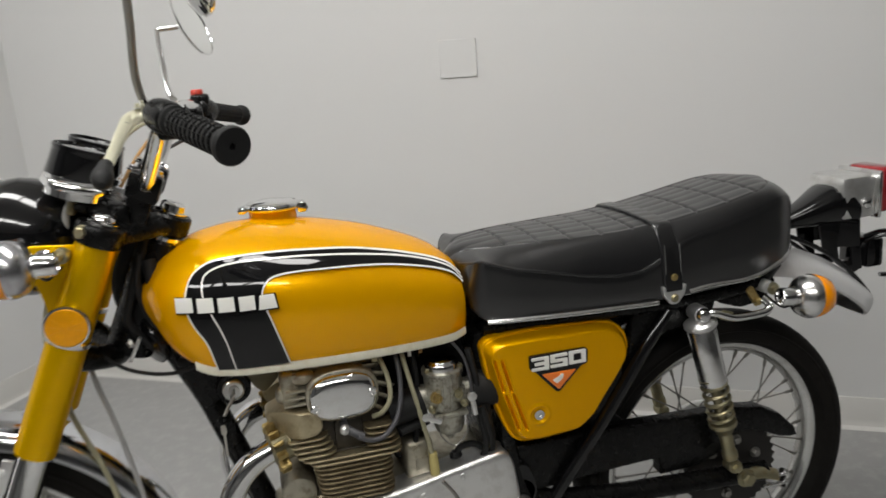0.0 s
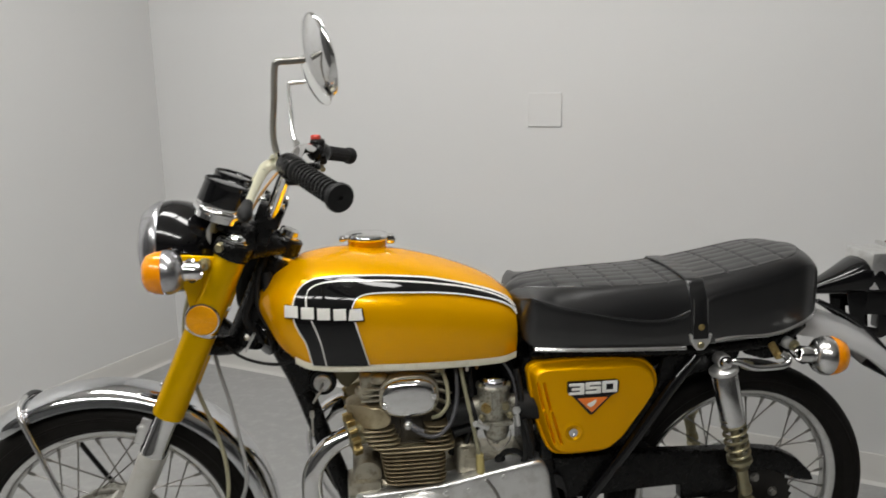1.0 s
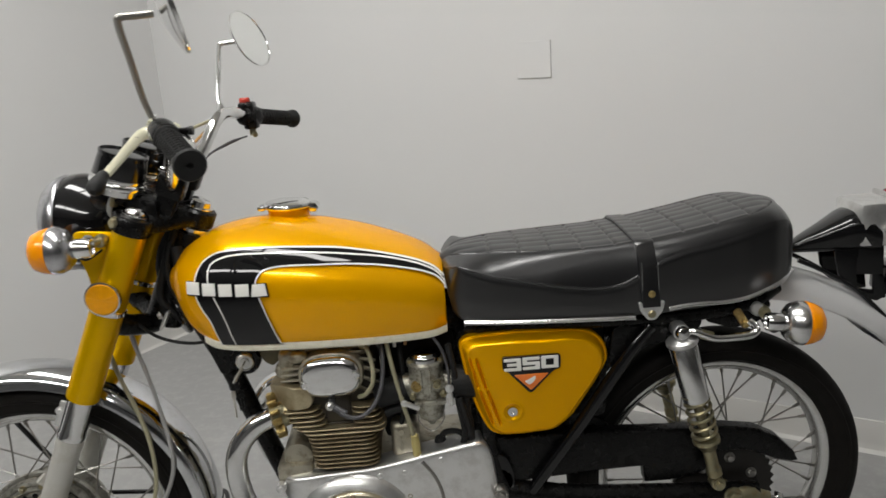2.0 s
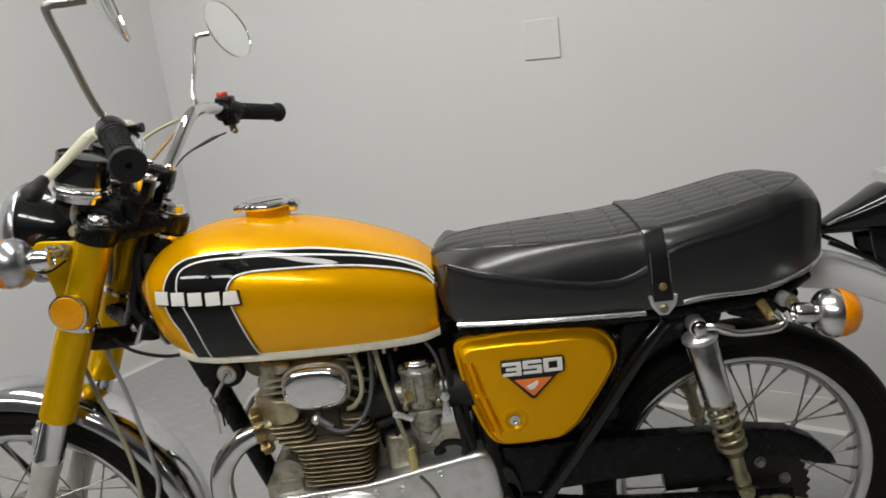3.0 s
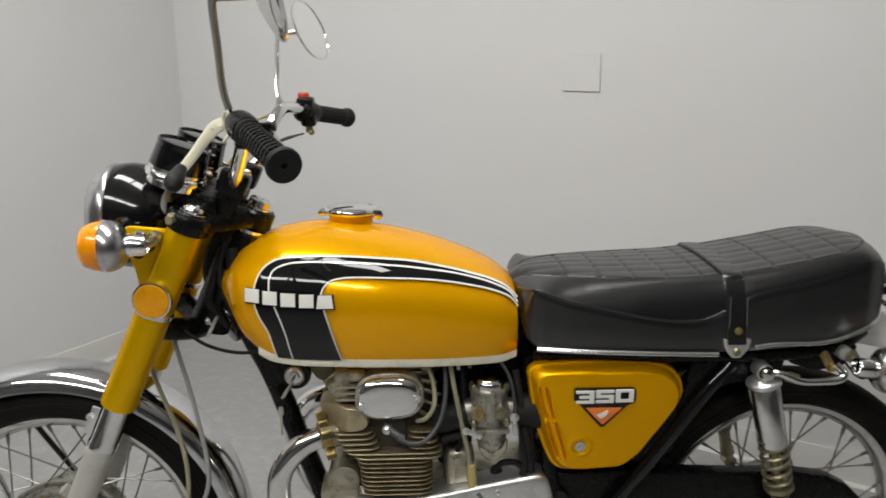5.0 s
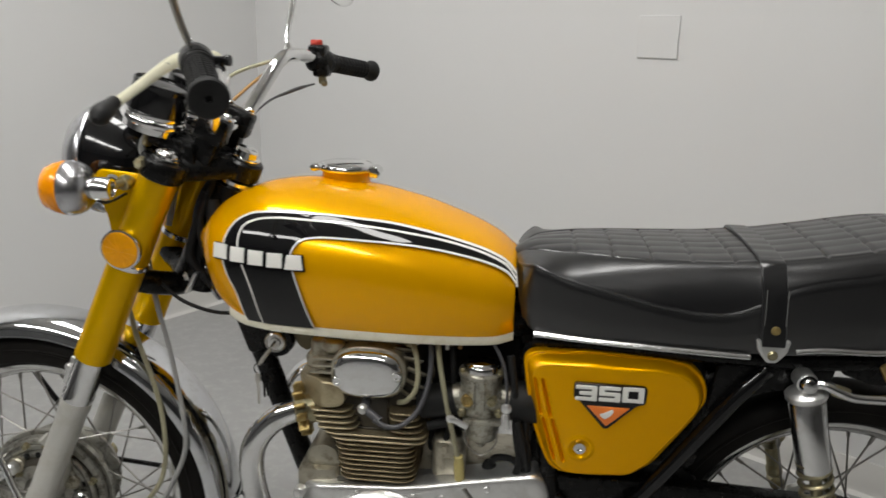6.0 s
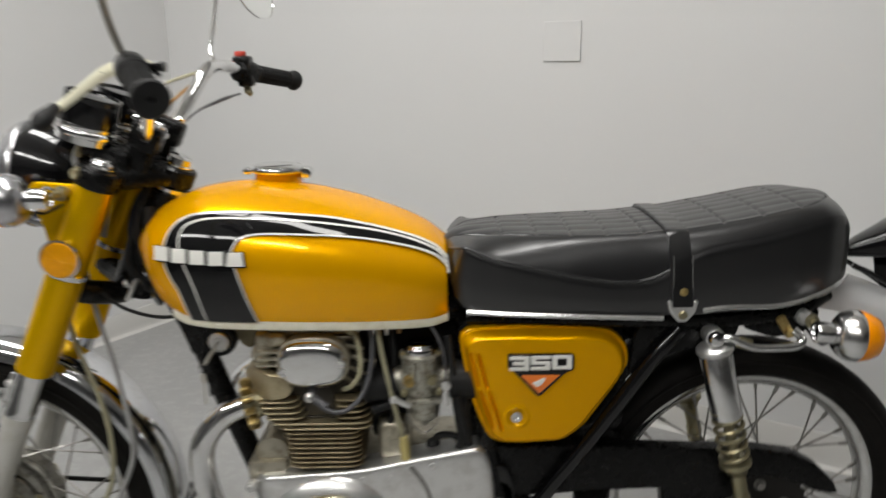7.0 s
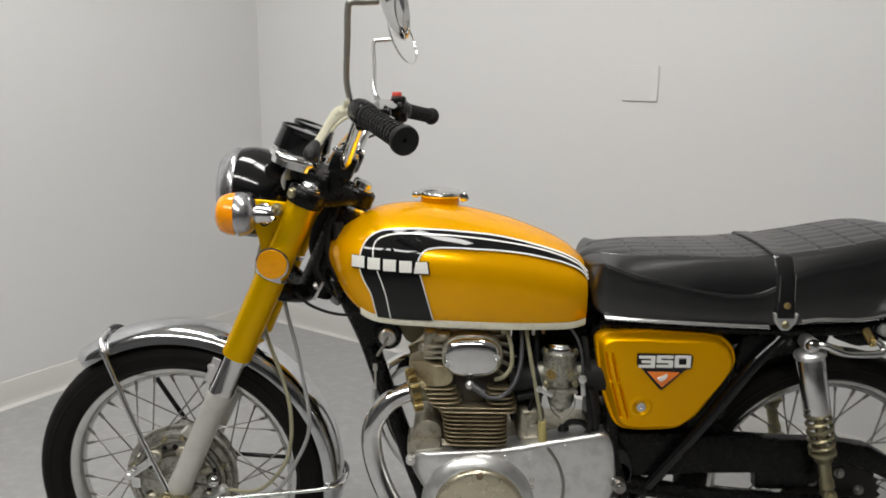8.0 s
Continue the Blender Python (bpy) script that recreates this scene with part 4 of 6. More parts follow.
def tank_ring(x):
    top, bot, mid, w = tank_at(x)
    pts = []
    for a in np.linspace(0, math.pi, 33):
        c, s = math.cos(a), math.sin(a)
        pts.append((w * math.copysign(abs(c) ** (2 / 2.2), c), mid + (top - mid) * s ** (2 / 2.5)))
    for k in (0.25, 0.5, 0.75, 0.93, 1.0):
        pts.append((-w * (1 - 0.17 * k * k), mid - (mid - bot) * k))
    pts.append((-w * 0.78, bot - 0.004))
    pts.append((w * 0.78, bot - 0.004))
    for k in (1.0, 0.93, 0.75, 0.5, 0.25):
        pts.append((w * (1 - 0.17 * k * k), mid - (mid - bot) * k))
    return [Vector((x, y, z)) for y, z in pts]


tank = tagged(new("fuel_tank"), "candy gold fuel tank with black and white stripes")
tank.parent = bike
bm = bmesh.new()
xs = sorted(set(list(np.linspace(TX[0], TX[0] + 0.05, 12)) + list(np.linspace(TX[0] + 0.05, TX[-1] - 0.03, 40)) + list(np.linspace(TX[-1] - 0.03, TX[-1], 8))))
skin(bm, [tank_ring(x) for x in xs])
bmesh.ops.smooth_vert(bm, verts=bm.verts, factor=0.5, use_axis_x=True, use_axis_y=True, use_axis_z=True)
bmesh.ops.smooth_vert(bm, verts=bm.verts, factor=0.5, use_axis_x=True, use_axis_y=True, use_axis_z=True)
part("shell", bm, GOLD, tank, "candy gold painted shell", 60)


def curve2(pts, n):
    """n even points along a smooth 2D curve."""
    p = smooth_path([(a, b, 0) for a, b in pts], 14)
    d = np.cumsum([0] + [(b - a).length for a, b in zip(p, p[1:])])
    t = np.linspace(0, d[-1], n)
    return np.stack([np.interp(t, d, [q[k] for q in p]) for k in (0, 1)], 1)


def on_tank(x, z, lift):
    e = 0.002
    y = tank_y(x, z)
    gx = (tank_y(x + e, z) - tank_y(x - e, z)) / (2 * e)
    gz = (tank_y(x, z + e) - tank_y(x, z - e)) / (2 * e)
    n = Vector((-gx, -1, -gz)).normalized()
    n = Vector((-gx, 1, -gz)).normalized()
    q = Vector((x, y, z)) + n * lift
    return Vector((q.x, -q.y, q.z))


def tank_band(name, a, b, lift, mat_, label, across=10, n=70):
    """A painted band on the tank's side between two curves in x and z."""
    ca, cb = curve2(a, n), curve2(b, n)
    bm = bmesh.new()
    rings = []
    for p, q in zip(ca, cb):
        rings.append([on_tank(*(p + (q - p) * k / across), lift) for k in range(across + 1)])
    skin(bm, rings, closed=False)
    return part(name, bm, mat_, tank, label, 60)


def offset_curve(pts, d):
    """The curve moved sideways by d."""
    c = curve2(pts, 24)
    t = np.gradient(c, axis=0)
    t /= np.linalg.norm(t, axis=1)[:, None] + 1e-9
    return [tuple(q) for q in c + d * np.stack([-t[:, 1], t[:, 0]], 1)]


tank_band("black_band", W1, W3, 0.0035, STRIPE, "glossy black side stripe")
for nm, w, d in (("outer_pinstripe", W1, 0.0012), ("middle_pinstripe", W2, 0.0012), ("inner_pinstripe", W3, 0.0012)):
    tank_band(nm, offset_curve(w, -d), offset_curve(w, d), 0.0043, WHITEP, "white pinstripe", 2)

# ivory trim along the lower edge
bm = bmesh.new()
rings = []
for x in np.linspace(-0.968, -0.531, 50):
    top, bot, mid, w = tank_at(x)
    y = -(tank_y(x, bot) + 0.001)
    rings.append([Vector((x, y - o_, bot + h_)) for o_, h_ in ((0, 0.010), (0.004, 0.009), (0.006, 0.005), (0.006, -0.001), (0.004, -0.005), (0, -0.006))])
skin(bm, rings)
part("lower_trim", bm, IVORY, tank, "ivory trim strip")
# badge: plain white blocks on a dark backing
bx, bz = BADGE
def tank_slab(cx, cz, wide, high, foot, lift, thick):
    """A thin raised slab that follows the tank's side, its lower edge wider by foot."""
    bm = bmesh.new()
    grid = [[on_tank(cx + (wide + foot * (0.5 - v)) * u, cz + high * v, lift) for u in np.linspace(-0.5, 0.5, 5)] for v in np.linspace(-0.5, 0.5, 5)]
    f = [[bm.verts.new(q) for q in row] for row in grid]
    k = [[bm.verts.new(q + Vector((0, thick, 0))) for q in row] for row in grid]
    for a in range(4):
        for c in range(4):
            bm.faces.new((f[a][c], f[a][c + 1], f[a + 1][c + 1], f[a + 1][c]))
        bm.faces.new((f[0][a], f[0][a + 1], k[0][a + 1], k[0][a]))
        bm.faces.new((f[4][a], f[4][a + 1], k[4][a + 1], k[4][a]))
        bm.faces.new((f[a][0], f[a + 1][0], k[a + 1][0], k[a][0]))
        bm.faces.new((f[a][4], f[a + 1][4], k[a + 1][4], k[a][4]))
    return bm


for i in range(5):
    x0, zz = bx + (i - 2) * 0.0288, bz - (i - 2) * 0.0012 - 0.003
    wide = (0.0235, 0.0225, 0.0225, 0.0225, 0.0205)[i]
    part("badge_backing", tank_slab(x0 + 0.0008, zz - 0.0008, wide + 0.0036, 0.0222, (0, 0, 0, 0, 0.006)[i], 0.0060, 0.004), STRIPE, tank, "black badge backing")
    part("badge_block", tank_slab(x0, zz, wide, 0.0188, (0, 0, 0, 0, 0.006)[i], 0.0085, 0.003), WHITEP, tank, "raised white badge block")
# filler neck and cap
capc = Vector((-0.820, 0.040, 0.902))
bm = bmesh.new()
lathe(bm, [(0.043, -0.016), (0.0405, -0.008), (0.0395, 0.002), (0.0395, 0.010), (0.0415, 0.0115), (0.0415, 0.014)], capc, (0.02, 0, 1), 40)
part("filler_neck", bm, GOLD, tank, "gold filler neck")
bm = bmesh.new()
lathe(bm, [(0.040, 0.0115), (0.0452, 0.0120), (0.0470, 0.0155), (0.0465, 0.0190), (0.0440, 0.0225), (0.0415, 0.0230), (0.0400, 0.0220), (0.0380, 0.0235), (0.034, 0.0248), (0.001, 0.0255)], capc, (0.02, 0, 1), 44)
cap = part("filler_cap", bm, CHROME, tank, "chrome hinged filler cap", 40)
bm = bmesh.new()
box(bm, capc + Vector((0.049, -0.004, 0.011)), (0.016, 0.030, 0.019), 0.004)
tube(bm, [capc + Vector((0.053, -0.016, 0.010)), capc + Vector((0.053, 0.016, 0.010))], 0.0062, 10)
part("cap_hinge", bm, CHROME, cap)
bm = bmesh.new()
box(bm, capc + Vector((-0.050, -0.004, 0.0145)), (0.016, 0.028, 0.011), 0.005)
part("cap_catch", bm, CHROME, cap)

# ---- seat
SX = [-0.538, -0.531, -0.505, -0.44, -0.34, -0.24, -0.14, -0.06, 0.02, 0.07, 0.103, 0.121, 0.131, 0.135]
ST = [0.802, 0.811, 0.822, 0.828, 0.828, 0.830, 0.839, 0.852, 0.868, 0.876, 0.874, 0.862, 0.838, 0.810]
SB = [0.730, 0.712, 0.706, 0.705, 0.703, 0.700, 0.700, 0.705, 0.712, 0.722, 0.732, 0.742, 0.752, 0.768]
SW = [0.100, 0.110, 0.118, 0.127, 0.132, 0.134, 0.134, 0.133, 0.128, 0.118, 0.100, 0.078, 0.052, 0.028]


def seat_at(x):
    return tuple(soft(x, SX, q, 0.007) for q in (ST, SB, SW))


def seat_shoulder(x):
    """Height of the seam along the seat's side."""
    return soft(x, [-0.54, -0.52, -0.498, -0.451, -0.392, -0.329, -0.269, -0.225, -0.194, -0.174, -0.143, -0.098, -0.04, 0.019, 0.063, 0.10, 0.14], [0.820, 0.816, 0.807, 0.791, 0.778, 0.763, 0.754, 0.755, 0.766, 0.779, 0.799, 0.812, 0.821, 0.836, 0.848, 0.846, 0.80], 0.009)


seat = tagged(new("seat"), "long black vinyl dual seat with a quilted top and a strap")
seat.parent = bike
QUILT_X = [-0.443, -0.388, -0.332, -0.276, -0.217, -0.092, -0.030, 0.030]
PAD_X = [-0.530, -0.515, -0.50, -0.47, -0.44, -0.39, -0.33, -0.25, -0.10, -0.03, 0.03, 0.06, 0.085, 0.10, 0.11]
PAD_W = [0.020, 0.034, 0.050, 0.063, 0.070, 0.085, 0.095, 0.102, 0.105, 0.105, 0.100, 0.085, 0.055, 0.025, 0.012]


def seam_half(x):
    """Half width of the seat at its seam: a rounded nose that widens to the full seat."""
    w = seat_at(x)[2]
    f = max(0.0, min(1.0, (-0.500 - x) / 0.040))
    return max(0.018, w * (1 - f * f) ** 0.5)


def seat_ring(x):
    top, bot, w = seat_at(x)
    sh = min(seat_shoulder(x), top - 0.012)
    ws = seam_half(x)
    pts = []
    # left side up, top across, right side down
    side = [(w - 0.004, bot), (w, bot + 0.006), (w + 0.001, (bot + sh) / 2), (0.5 * (w + ws), sh - 0.018 if ws < w - 0.004 else sh - 0.012), (ws, sh - 0.003), (ws - 0.003, sh + 0.001), (ws - 0.0035, sh + 0.004)]
    pts += [(-a, b) for a, b in side]
    flat = max(0.004, min(soft(x, PAD_X, PAD_W, 0.008), ws - 0.012))
    half = [(flat * f, top - 0.005 * f * f) for f in np.linspace(0, 1, 49)]
    half += [(flat + (ws - 0.0035 - flat) * (0.55 * f + 0.45 * math.sin(f * math.pi / 2)), top - 0.005 - (top - 0.009 - sh) * (0.5 * f ** 1.4 + 0.5 * (1 - math.cos(f * math.pi / 2)))) for f in np.linspace(0.06, 0.97, 14)]
    for y, z in [(-a, b) for a, b in half[::-1]] + half[1:]:
        if abs(y) <= flat and -0.515 < x < 0.10:
            g = min(abs(x - q) for q in QUILT_X)
            z -= 0.0030 * math.exp(-(g / 0.0024) ** 2)
            rib = abs(math.sin(math.pi * y / 0.0300))
            z += 0.0016 * (rib ** 0.8 - 1) * (0.75 + 0.25 * math.sin(40 * x + 90 * y))
            z -= 0.0028 * math.exp(-((flat - abs(y)) / 0.0026) ** 2)
        pts.append((y, z))
    pts += [(a, b) for a, b in side[::-1]]
    lean = 0.020 * max(0.0, min(1.0, (-0.45 - x) / 0.09))
    return [Vector((x + lean * max(0.0, min(1.0, (0.822 - z) / 0.10)), y, z)) for y, z in pts]


bm = bmesh.new()
xs = sorted(set(list(np.linspace(SX[0], -0.50, 10)) + list(np.linspace(-0.50, 0.10, 230)) + list(np.linspace(0.10, SX[-1], 16))))
skin(bm, [seat_ring(x) for x in xs])
part("cushion", bm, VINYL, seat, "quilted black vinyl cushion", 50)
for s in (-1, 1):
    bm = bmesh.new()
    tube(bm, [(x + 0.004 * max(0.0, (-0.49 - x) / 0.04), s * (seam_half(x) - 0.0015), min(seat_shoulder(x), seat_at(x)[0] - 0.012) + 0.002) for x in (-0.532, -0.528, -0.522, -0.514, *np.linspace(-0.505, -0.185, 22))], 0.0026, 8, 3)
    part("piping", bm, VINYL, seat, "black vinyl piping")
    bm = bmesh.new()
    tube(bm, [(x, s * (seat_at(x)[2] + 0.002), 0.7075 - 0.010 * (x + 0.50) / 0.31) for x in np.linspace(-0.500, -0.192, 8)], 0.0048, 10, 2, flat=(1, 0.7))
    part("front_trim", bm, CHROMED, seat, "chrome trim strip")
    bm = bmesh.new()
    zz = [0.709, 0.713, 0.714, 0.713, 0.714, 0.719, 0.728, 0.737, 0.748]
    xx = np.linspace(-0.130, 0.118, 9)
    tube(bm, [(x, s * (seat_at(x)[2] + 0.001), z) for x, z in zip(xx, zz)], 0.0048, 10, 4, flat=(1, 0.7))
    part("rear_trim", bm, CHROMED, seat, "chrome trim strip")
# strap across the seat
bm = bmesh.new()
rings = []
arc = []
for k in range(0, 61):
    f = k / 60
    ring = seat_ring(-0.168)
    n = len(ring)
    i = 2 + f * (n - 5)
    a, b = ring[int(i)], ring[min(int(i) + 1, n - 1)]
    arc.append(a.lerp(b, i - int(i)))
arc = [Vector((-0.165, -0.138, 0.716))] + [q for q in arc[1:-1]] + [Vector((-0.165, 0.138, 0.716))]
for i, q in enumerate(arc):
    d = (arc[min(i + 1, len(arc) - 1)] - arc[max(i - 1, 0)]).normalized()
    n = Vector((1, 0, 0)).cross(d).normalized()
    if n.z < 0 and abs(q.y) < 0.1:
        n = -n
    if q.y < -0.1 and n.y > 0 or q.y > 0.1 and n.y < 0:
        n = -n
    f = max(0.0, min(1.0, (q.z - 0.73) / 0.08))
    x0 = -0.163 - 0.006 * f
    sec = [(-0.0175, -0.001), (-0.0175, 0.0020), (-0.0155, 0.0036), (0.0155, 0.0036), (0.0175, 0.0020), (0.0175, -0.001)]
    rings.append([Vector((x0 + a, q.y, q.z)) + n * b for a, b in sec])
skin(bm, rings)
strap = part("strap", bm, VINYL, seat, "black leather seat strap")
for s in (-1, 1):
    bm = bmesh.new()
    out = rounded([(-0.187, 0.726), (-0.183, 0.708), (-0.170, 0.692), (-0.156, 0.692), (-0.143, 0.708), (-0.139, 0.726), (-0.146, 0.726), (-0.147, 0.716), (-0.179, 0.716), (-0.180, 0.726)], 0.004)
    plate(bm, out, s * 0.134, s * 0.1415, 0.0012)
    bk = part("strap_bracket", bm, ALU, strap, "steel strap bracket")
    bm = bmesh.new()
    lathe(bm, [(0.0075, 0), (0.0075, 0.002), (0.005, 0.005), (0.002, 0.0055)], (-0.163, s * 0.141, 0.7035), (0, s, 0), 16)
    part("strap_screw", bm, ZINC, strap)
    bm = bmesh.new()
    lathe(bm, [(0.0065, 0), (0.0065, 0.0015), (0.0035, 0.003), (0.001, 0.0032)], (-0.163, s * 0.1405, 0.741), (0, s, 0), 16)
    part("rivet", bm, BRASS, strap)
for dx in (-0.0145, 0.0145):
    bm = bmesh.new()
    tube(bm, [(-0.1645 + dx, -0.1404, 0.748), (-0.1655 + dx, -0.1398, 0.775), (-0.1665 + dx, -0.1385, 0.800)], 0.0007, 5, 3)
    part("stitching", bm, THREAD, strap, "grey stitching")
# ---- side covers
cover_out = rounded([(-0.514, 0.662), (-0.498, 0.675), (-0.415, 0.681), (-0.305, 0.677), (-0.265, 0.668), (-0.241, 0.645), (-0.234, 0.612), (-0.256, 0.571), (-0.305, 0.499), (-0.340, 0.472), (-0.405, 0.468), (-0.448, 0.470), (-0.466, 0.481), (-0.481, 0.512), (-0.494, 0.550), (-0.505, 0.600), (-0.511, 0.640)], 0.014, 3)
SCREW = Vector((-0.422, 0.530))
LOUVRES = ((-0.496, 0.638, -0.484, 0.583), (-0.484, 0.637, -0.470, 0.581), (-0.480, 0.573, -0.460, 0.508), (-0.466, 0.572, -0.446, 0.506))


def even_outline(pts, n):
    """n even points round a closed outline."""
    p = list(pts) + [pts[0]]
    d = np.cumsum([0] + [(b - a).length for a, b in zip(p, p[1:])])
    t = np.linspace(0, d[-1], n, endpoint=False)
    return [Vector((float(np.interp(a, d, [q.x for q in p])), float(np.interp(a, d, [q.y for q in p])))) for a in t]


def cover_y(x, z, d, k):
    """Depth of the side cover's face: a lip, a rounded step, a shallow dome, pressed louvres and a screw recess."""
    y = 0.103 + 0.006 * min(1.0, d / 0.003) ** 0.5
    f = min(1.0, max(0.0, (d - 0.003) / 0.016))
    y += 0.021 * (f * f * (3 - 2 * f)) ** 0.8
    y += 0.006 * (1 - k * k) - 0.0045 * math.exp(-((d - 0.0065) / 0.0026) ** 2)
    for x0, z0, x1, z1 in LOUVRES:
        ax, az = x1 - x0, z1 - z0
        ln = math.hypot(ax, az)
        t = ((x - x0) * ax + (z - z0) * az) / ln
        n = ((x - x0) * -az + (z - z0) * ax) / ln
        e = max(0.0, -t, t - ln)
        fade = math.exp(-(e / 0.0025) ** 2)
        y += fade * (0.0024 * math.exp(-((n + 0.0026) / 0.0020) ** 2) - 0.0060 * math.exp(-((n - 0.0010) / 0.0019) ** 2) + 0.0012 * math.exp(-((n - 0.0045) / 0.0016) ** 2))
    r = math.hypot(x - SCREW.x, z - SCREW.y)
    y += 0.0022 * math.exp(-((r - 0.0175) / 0.0032) ** 2) - 0.0035 * math.exp(-(r / 0.0125) ** 4)
    return y


for s in (-1, 1):
    cov = tagged(new("side_cover"), "candy gold side cover with louvres")
    cov.parent = bike
    bm = bmesh.new()
    edge = even_outline(cover_out, 420)
    mid = Vector((-0.385, 0.585))
    rings = []
    for k in (1.0, 1.0, 0.995, 0.985, 0.975, 0.965, 0.955, 0.945, 0.935, 0.92, *np.linspace(0.905, 0.02, 96)):
        ring = []
        for q in edge:
            p = mid + (q - mid) * float(k)
            y = 0.090 if not rings else cover_y(p.x, p.y, (1 - k) * (q - mid).length, k)
            ring.append(Vector((p.x, s * y, p.y)))
        rings.append(ring)
    skin(bm, rings)
    part("panel", bm, GOLD3, cov, "candy gold pressed panel with louvres", 60)
    bm = bmesh.new()
    sc = Vector((SCREW.x, s * 0.1285, SCREW.y))
    lathe(bm, [(0.0105, 0.000), (0.0105, 0.005), (0.009, 0.0075), (0.004, 0.008), (0.0035, 0.0055), (0.0005, 0.0055)], sc, (0, s, 0), 24)
    part("cover_screw", bm, CHROME, cov, "steel cover screw")
    if s > 0:
        continue
    # displacement badge
    bm = bmesh.new()
    y1 = -0.1405
    out = rounded([(-0.437, 0.641), (-0.437, 0.617), (-0.428, 0.612), (-0.390, 0.569), (-0.384, 0.569), (-0.344, 0.609), (-0.331, 0.613), (-0.330, 0.637), (-0.334, 0.640)], 0.004, 3)
    plate(bm, out, -0.1290, y1, 0.001)
    badge = part("badge", bm, STRIPE, cov, "black and white displacement badge with an orange triangle")
    bm = bmesh.new()
    plate(bm, rounded([(-0.4170, 0.6060), (-0.3530, 0.6055), (-0.3865, 0.5735)], 0.003, 3), y1 + 0.001, y1 - 0.0012, 0.0005)
    part("badge_triangle", bm, ORANGE, badge, "orange enamel triangle")
    bm = bmesh.new()
    plate(bm, rounded([(-0.3985, 0.5930), (-0.3890, 0.5965), (-0.3780, 0.6030), (-0.3770, 0.5970), (-0.3830, 0.5890), (-0.3900, 0.5850)], 0.003, 3), y1 - 0.0008, y1 - 0.0018, 0.0003)
    part("badge_mark", bm, WHITEP, badge, "plain white mark")
    # wide squared numerals, built from their strokes
    gw, gh, st, sv = 0.0315, 0.0240, 0.0056, 0.0084
    strokes = {"3": [(0, 1, 0), (0.18, 1, 1), (0, 1, 2), (1, 0, 2, 1)], "5": [(0, 1, 0), (0, 1, 1), (0, 1, 2), (0, 1, 2, 0), (1, 0, 1, 1)], "0": [(0, 1, 0), (0, 1, 2), (0, 0, 2, 0), (1, 0, 2, 1)]}
    for n, ch in enumerate("350"):
        bm = bmesh.new()
        ox, oz = -0.4345 + n * 0.0341, 0.6140 + n * 0.0006
        for q in strokes[ch]:
            if len(q) == 3:
                zc = oz + (gh - st) * q[2] / 2
                corners = [(ox + gw * q[0], zc), (ox + gw * q[1], zc), (ox + gw * q[1], zc + st), (ox + gw * q[0], zc + st)]
            else:
                xc = ox + (gw - sv) * q[0]
                z0, z1 = oz + (gh - st) * q[1] / 2, oz + (gh - st) * q[2] / 2 + st
                corners = [(xc, z0), (xc + sv, z0), (xc + sv, z1), (xc, z1)]
            plate(bm, rounded(corners, 0.0016, 3), y1 + 0.0005, y1 - 0.0016 - 0.00002 * len(bm.faces) / 10, 0.0004)
        part("numeral", bm, WHITEP, badge, "raised white numeral")

# ---- frame
fr = tagged(new("frame"), "satin black tubular steel frame")
fr.parent = bike


def bar(name, pts, r, mat_=BLACKM, steps=5, flat=(1, 1), label="", n=12, parent=None):
    bm = bmesh.new()
    tube(bm, pts, r, n, steps, flat=flat)
    return part(name, bm, mat_, parent or fr, label)


bar("down_tube", [(-1.022, 0, 0.745), (-1.003, 0, 0.695), (-0.969, 0, 0.620), (-0.936, 0, 0.521), (-0.892, 0, 0.393), (-0.855, 0, 0.285), (-0.82, 0, 0.20), (-0.75, 0, 0.165)], 0.0198)
bar("backbone", [(-1.01, 0, 0.76), (-0.85, 0, 0.745), (-0.65, 0, 0.735), (-0.48, 0, 0.70)], 0.026)
bm = bmesh.new()
plate(bm, rounded([(-1.01, 0.70), (-0.90, 0.715), (-0.885, 0.66), (-0.905, 0.628), (-0.945, 0.615), (-0.975, 0.60)], 0.012), 0.03, -0.028, 0.004)
part("head_gusset", bm, BLACKM, fr)
for s in (-1, 1):
    bar("seat_rail", [(-0.50, s * 0.085, 0.685), (-0.30, s * 0.100, 0.684), (-0.10, s * 0.105, 0.682), (0.03, s * 0.100, 0.694), (0.095, s * 0.070, 0.712)], 0.0125)
    bar("rear_strut", [(-0.155, s * 0.108, 0.668), (-0.20, s * 0.112, 0.615), (-0.29, s * 0.108, 0.48), (-0.365, s * 0.098, 0.37), (-0.41, s * 0.09, 0.30)], 0.0125, BLACKP)
    bar("centre_tube", [(-0.47, s * 0.085, 0.68), (-0.475, s * 0.085, 0.55), (-0.455, s * 0.088, 0.40), (-0.43, s * 0.09, 0.29), (-0.50, s * 0.09, 0.19), (-0.76, s * 0.09, 0.165)], 0.0145)
    bm = bmesh.new()
    plate(bm, rounded([(-0.225, 0.668), (-0.150, 0.690), (-0.055, 0.692), (-0.060, 0.655), (-0.10, 0.640), (-0.165, 0.625), (-0.215, 0.58), (-0.235, 0.59)], 0.010), s * 0.095, s * 0.104, 0.002)
    part("shock_mount_plate", bm, BLACKM, fr)
    bm = bmesh.new()
    plate(bm, rounded([(-0.05, 0.700), (0.055, 0.712), (0.075, 0.690), (0.05, 0.655), (0.0, 0.648), (-0.05, 0.665)], 0.010), s * 0.095, s * 0.101, 0.002)
    part("rear_bracket_plate", bm, BLACKM, fr)
# dark electrics box behind the side covers and the inner guard over the swing arm
bm = bmesh.new()
box(bm, (-0.358, 0, 0.580), (0.255, 0.175, 0.21), 0.02)
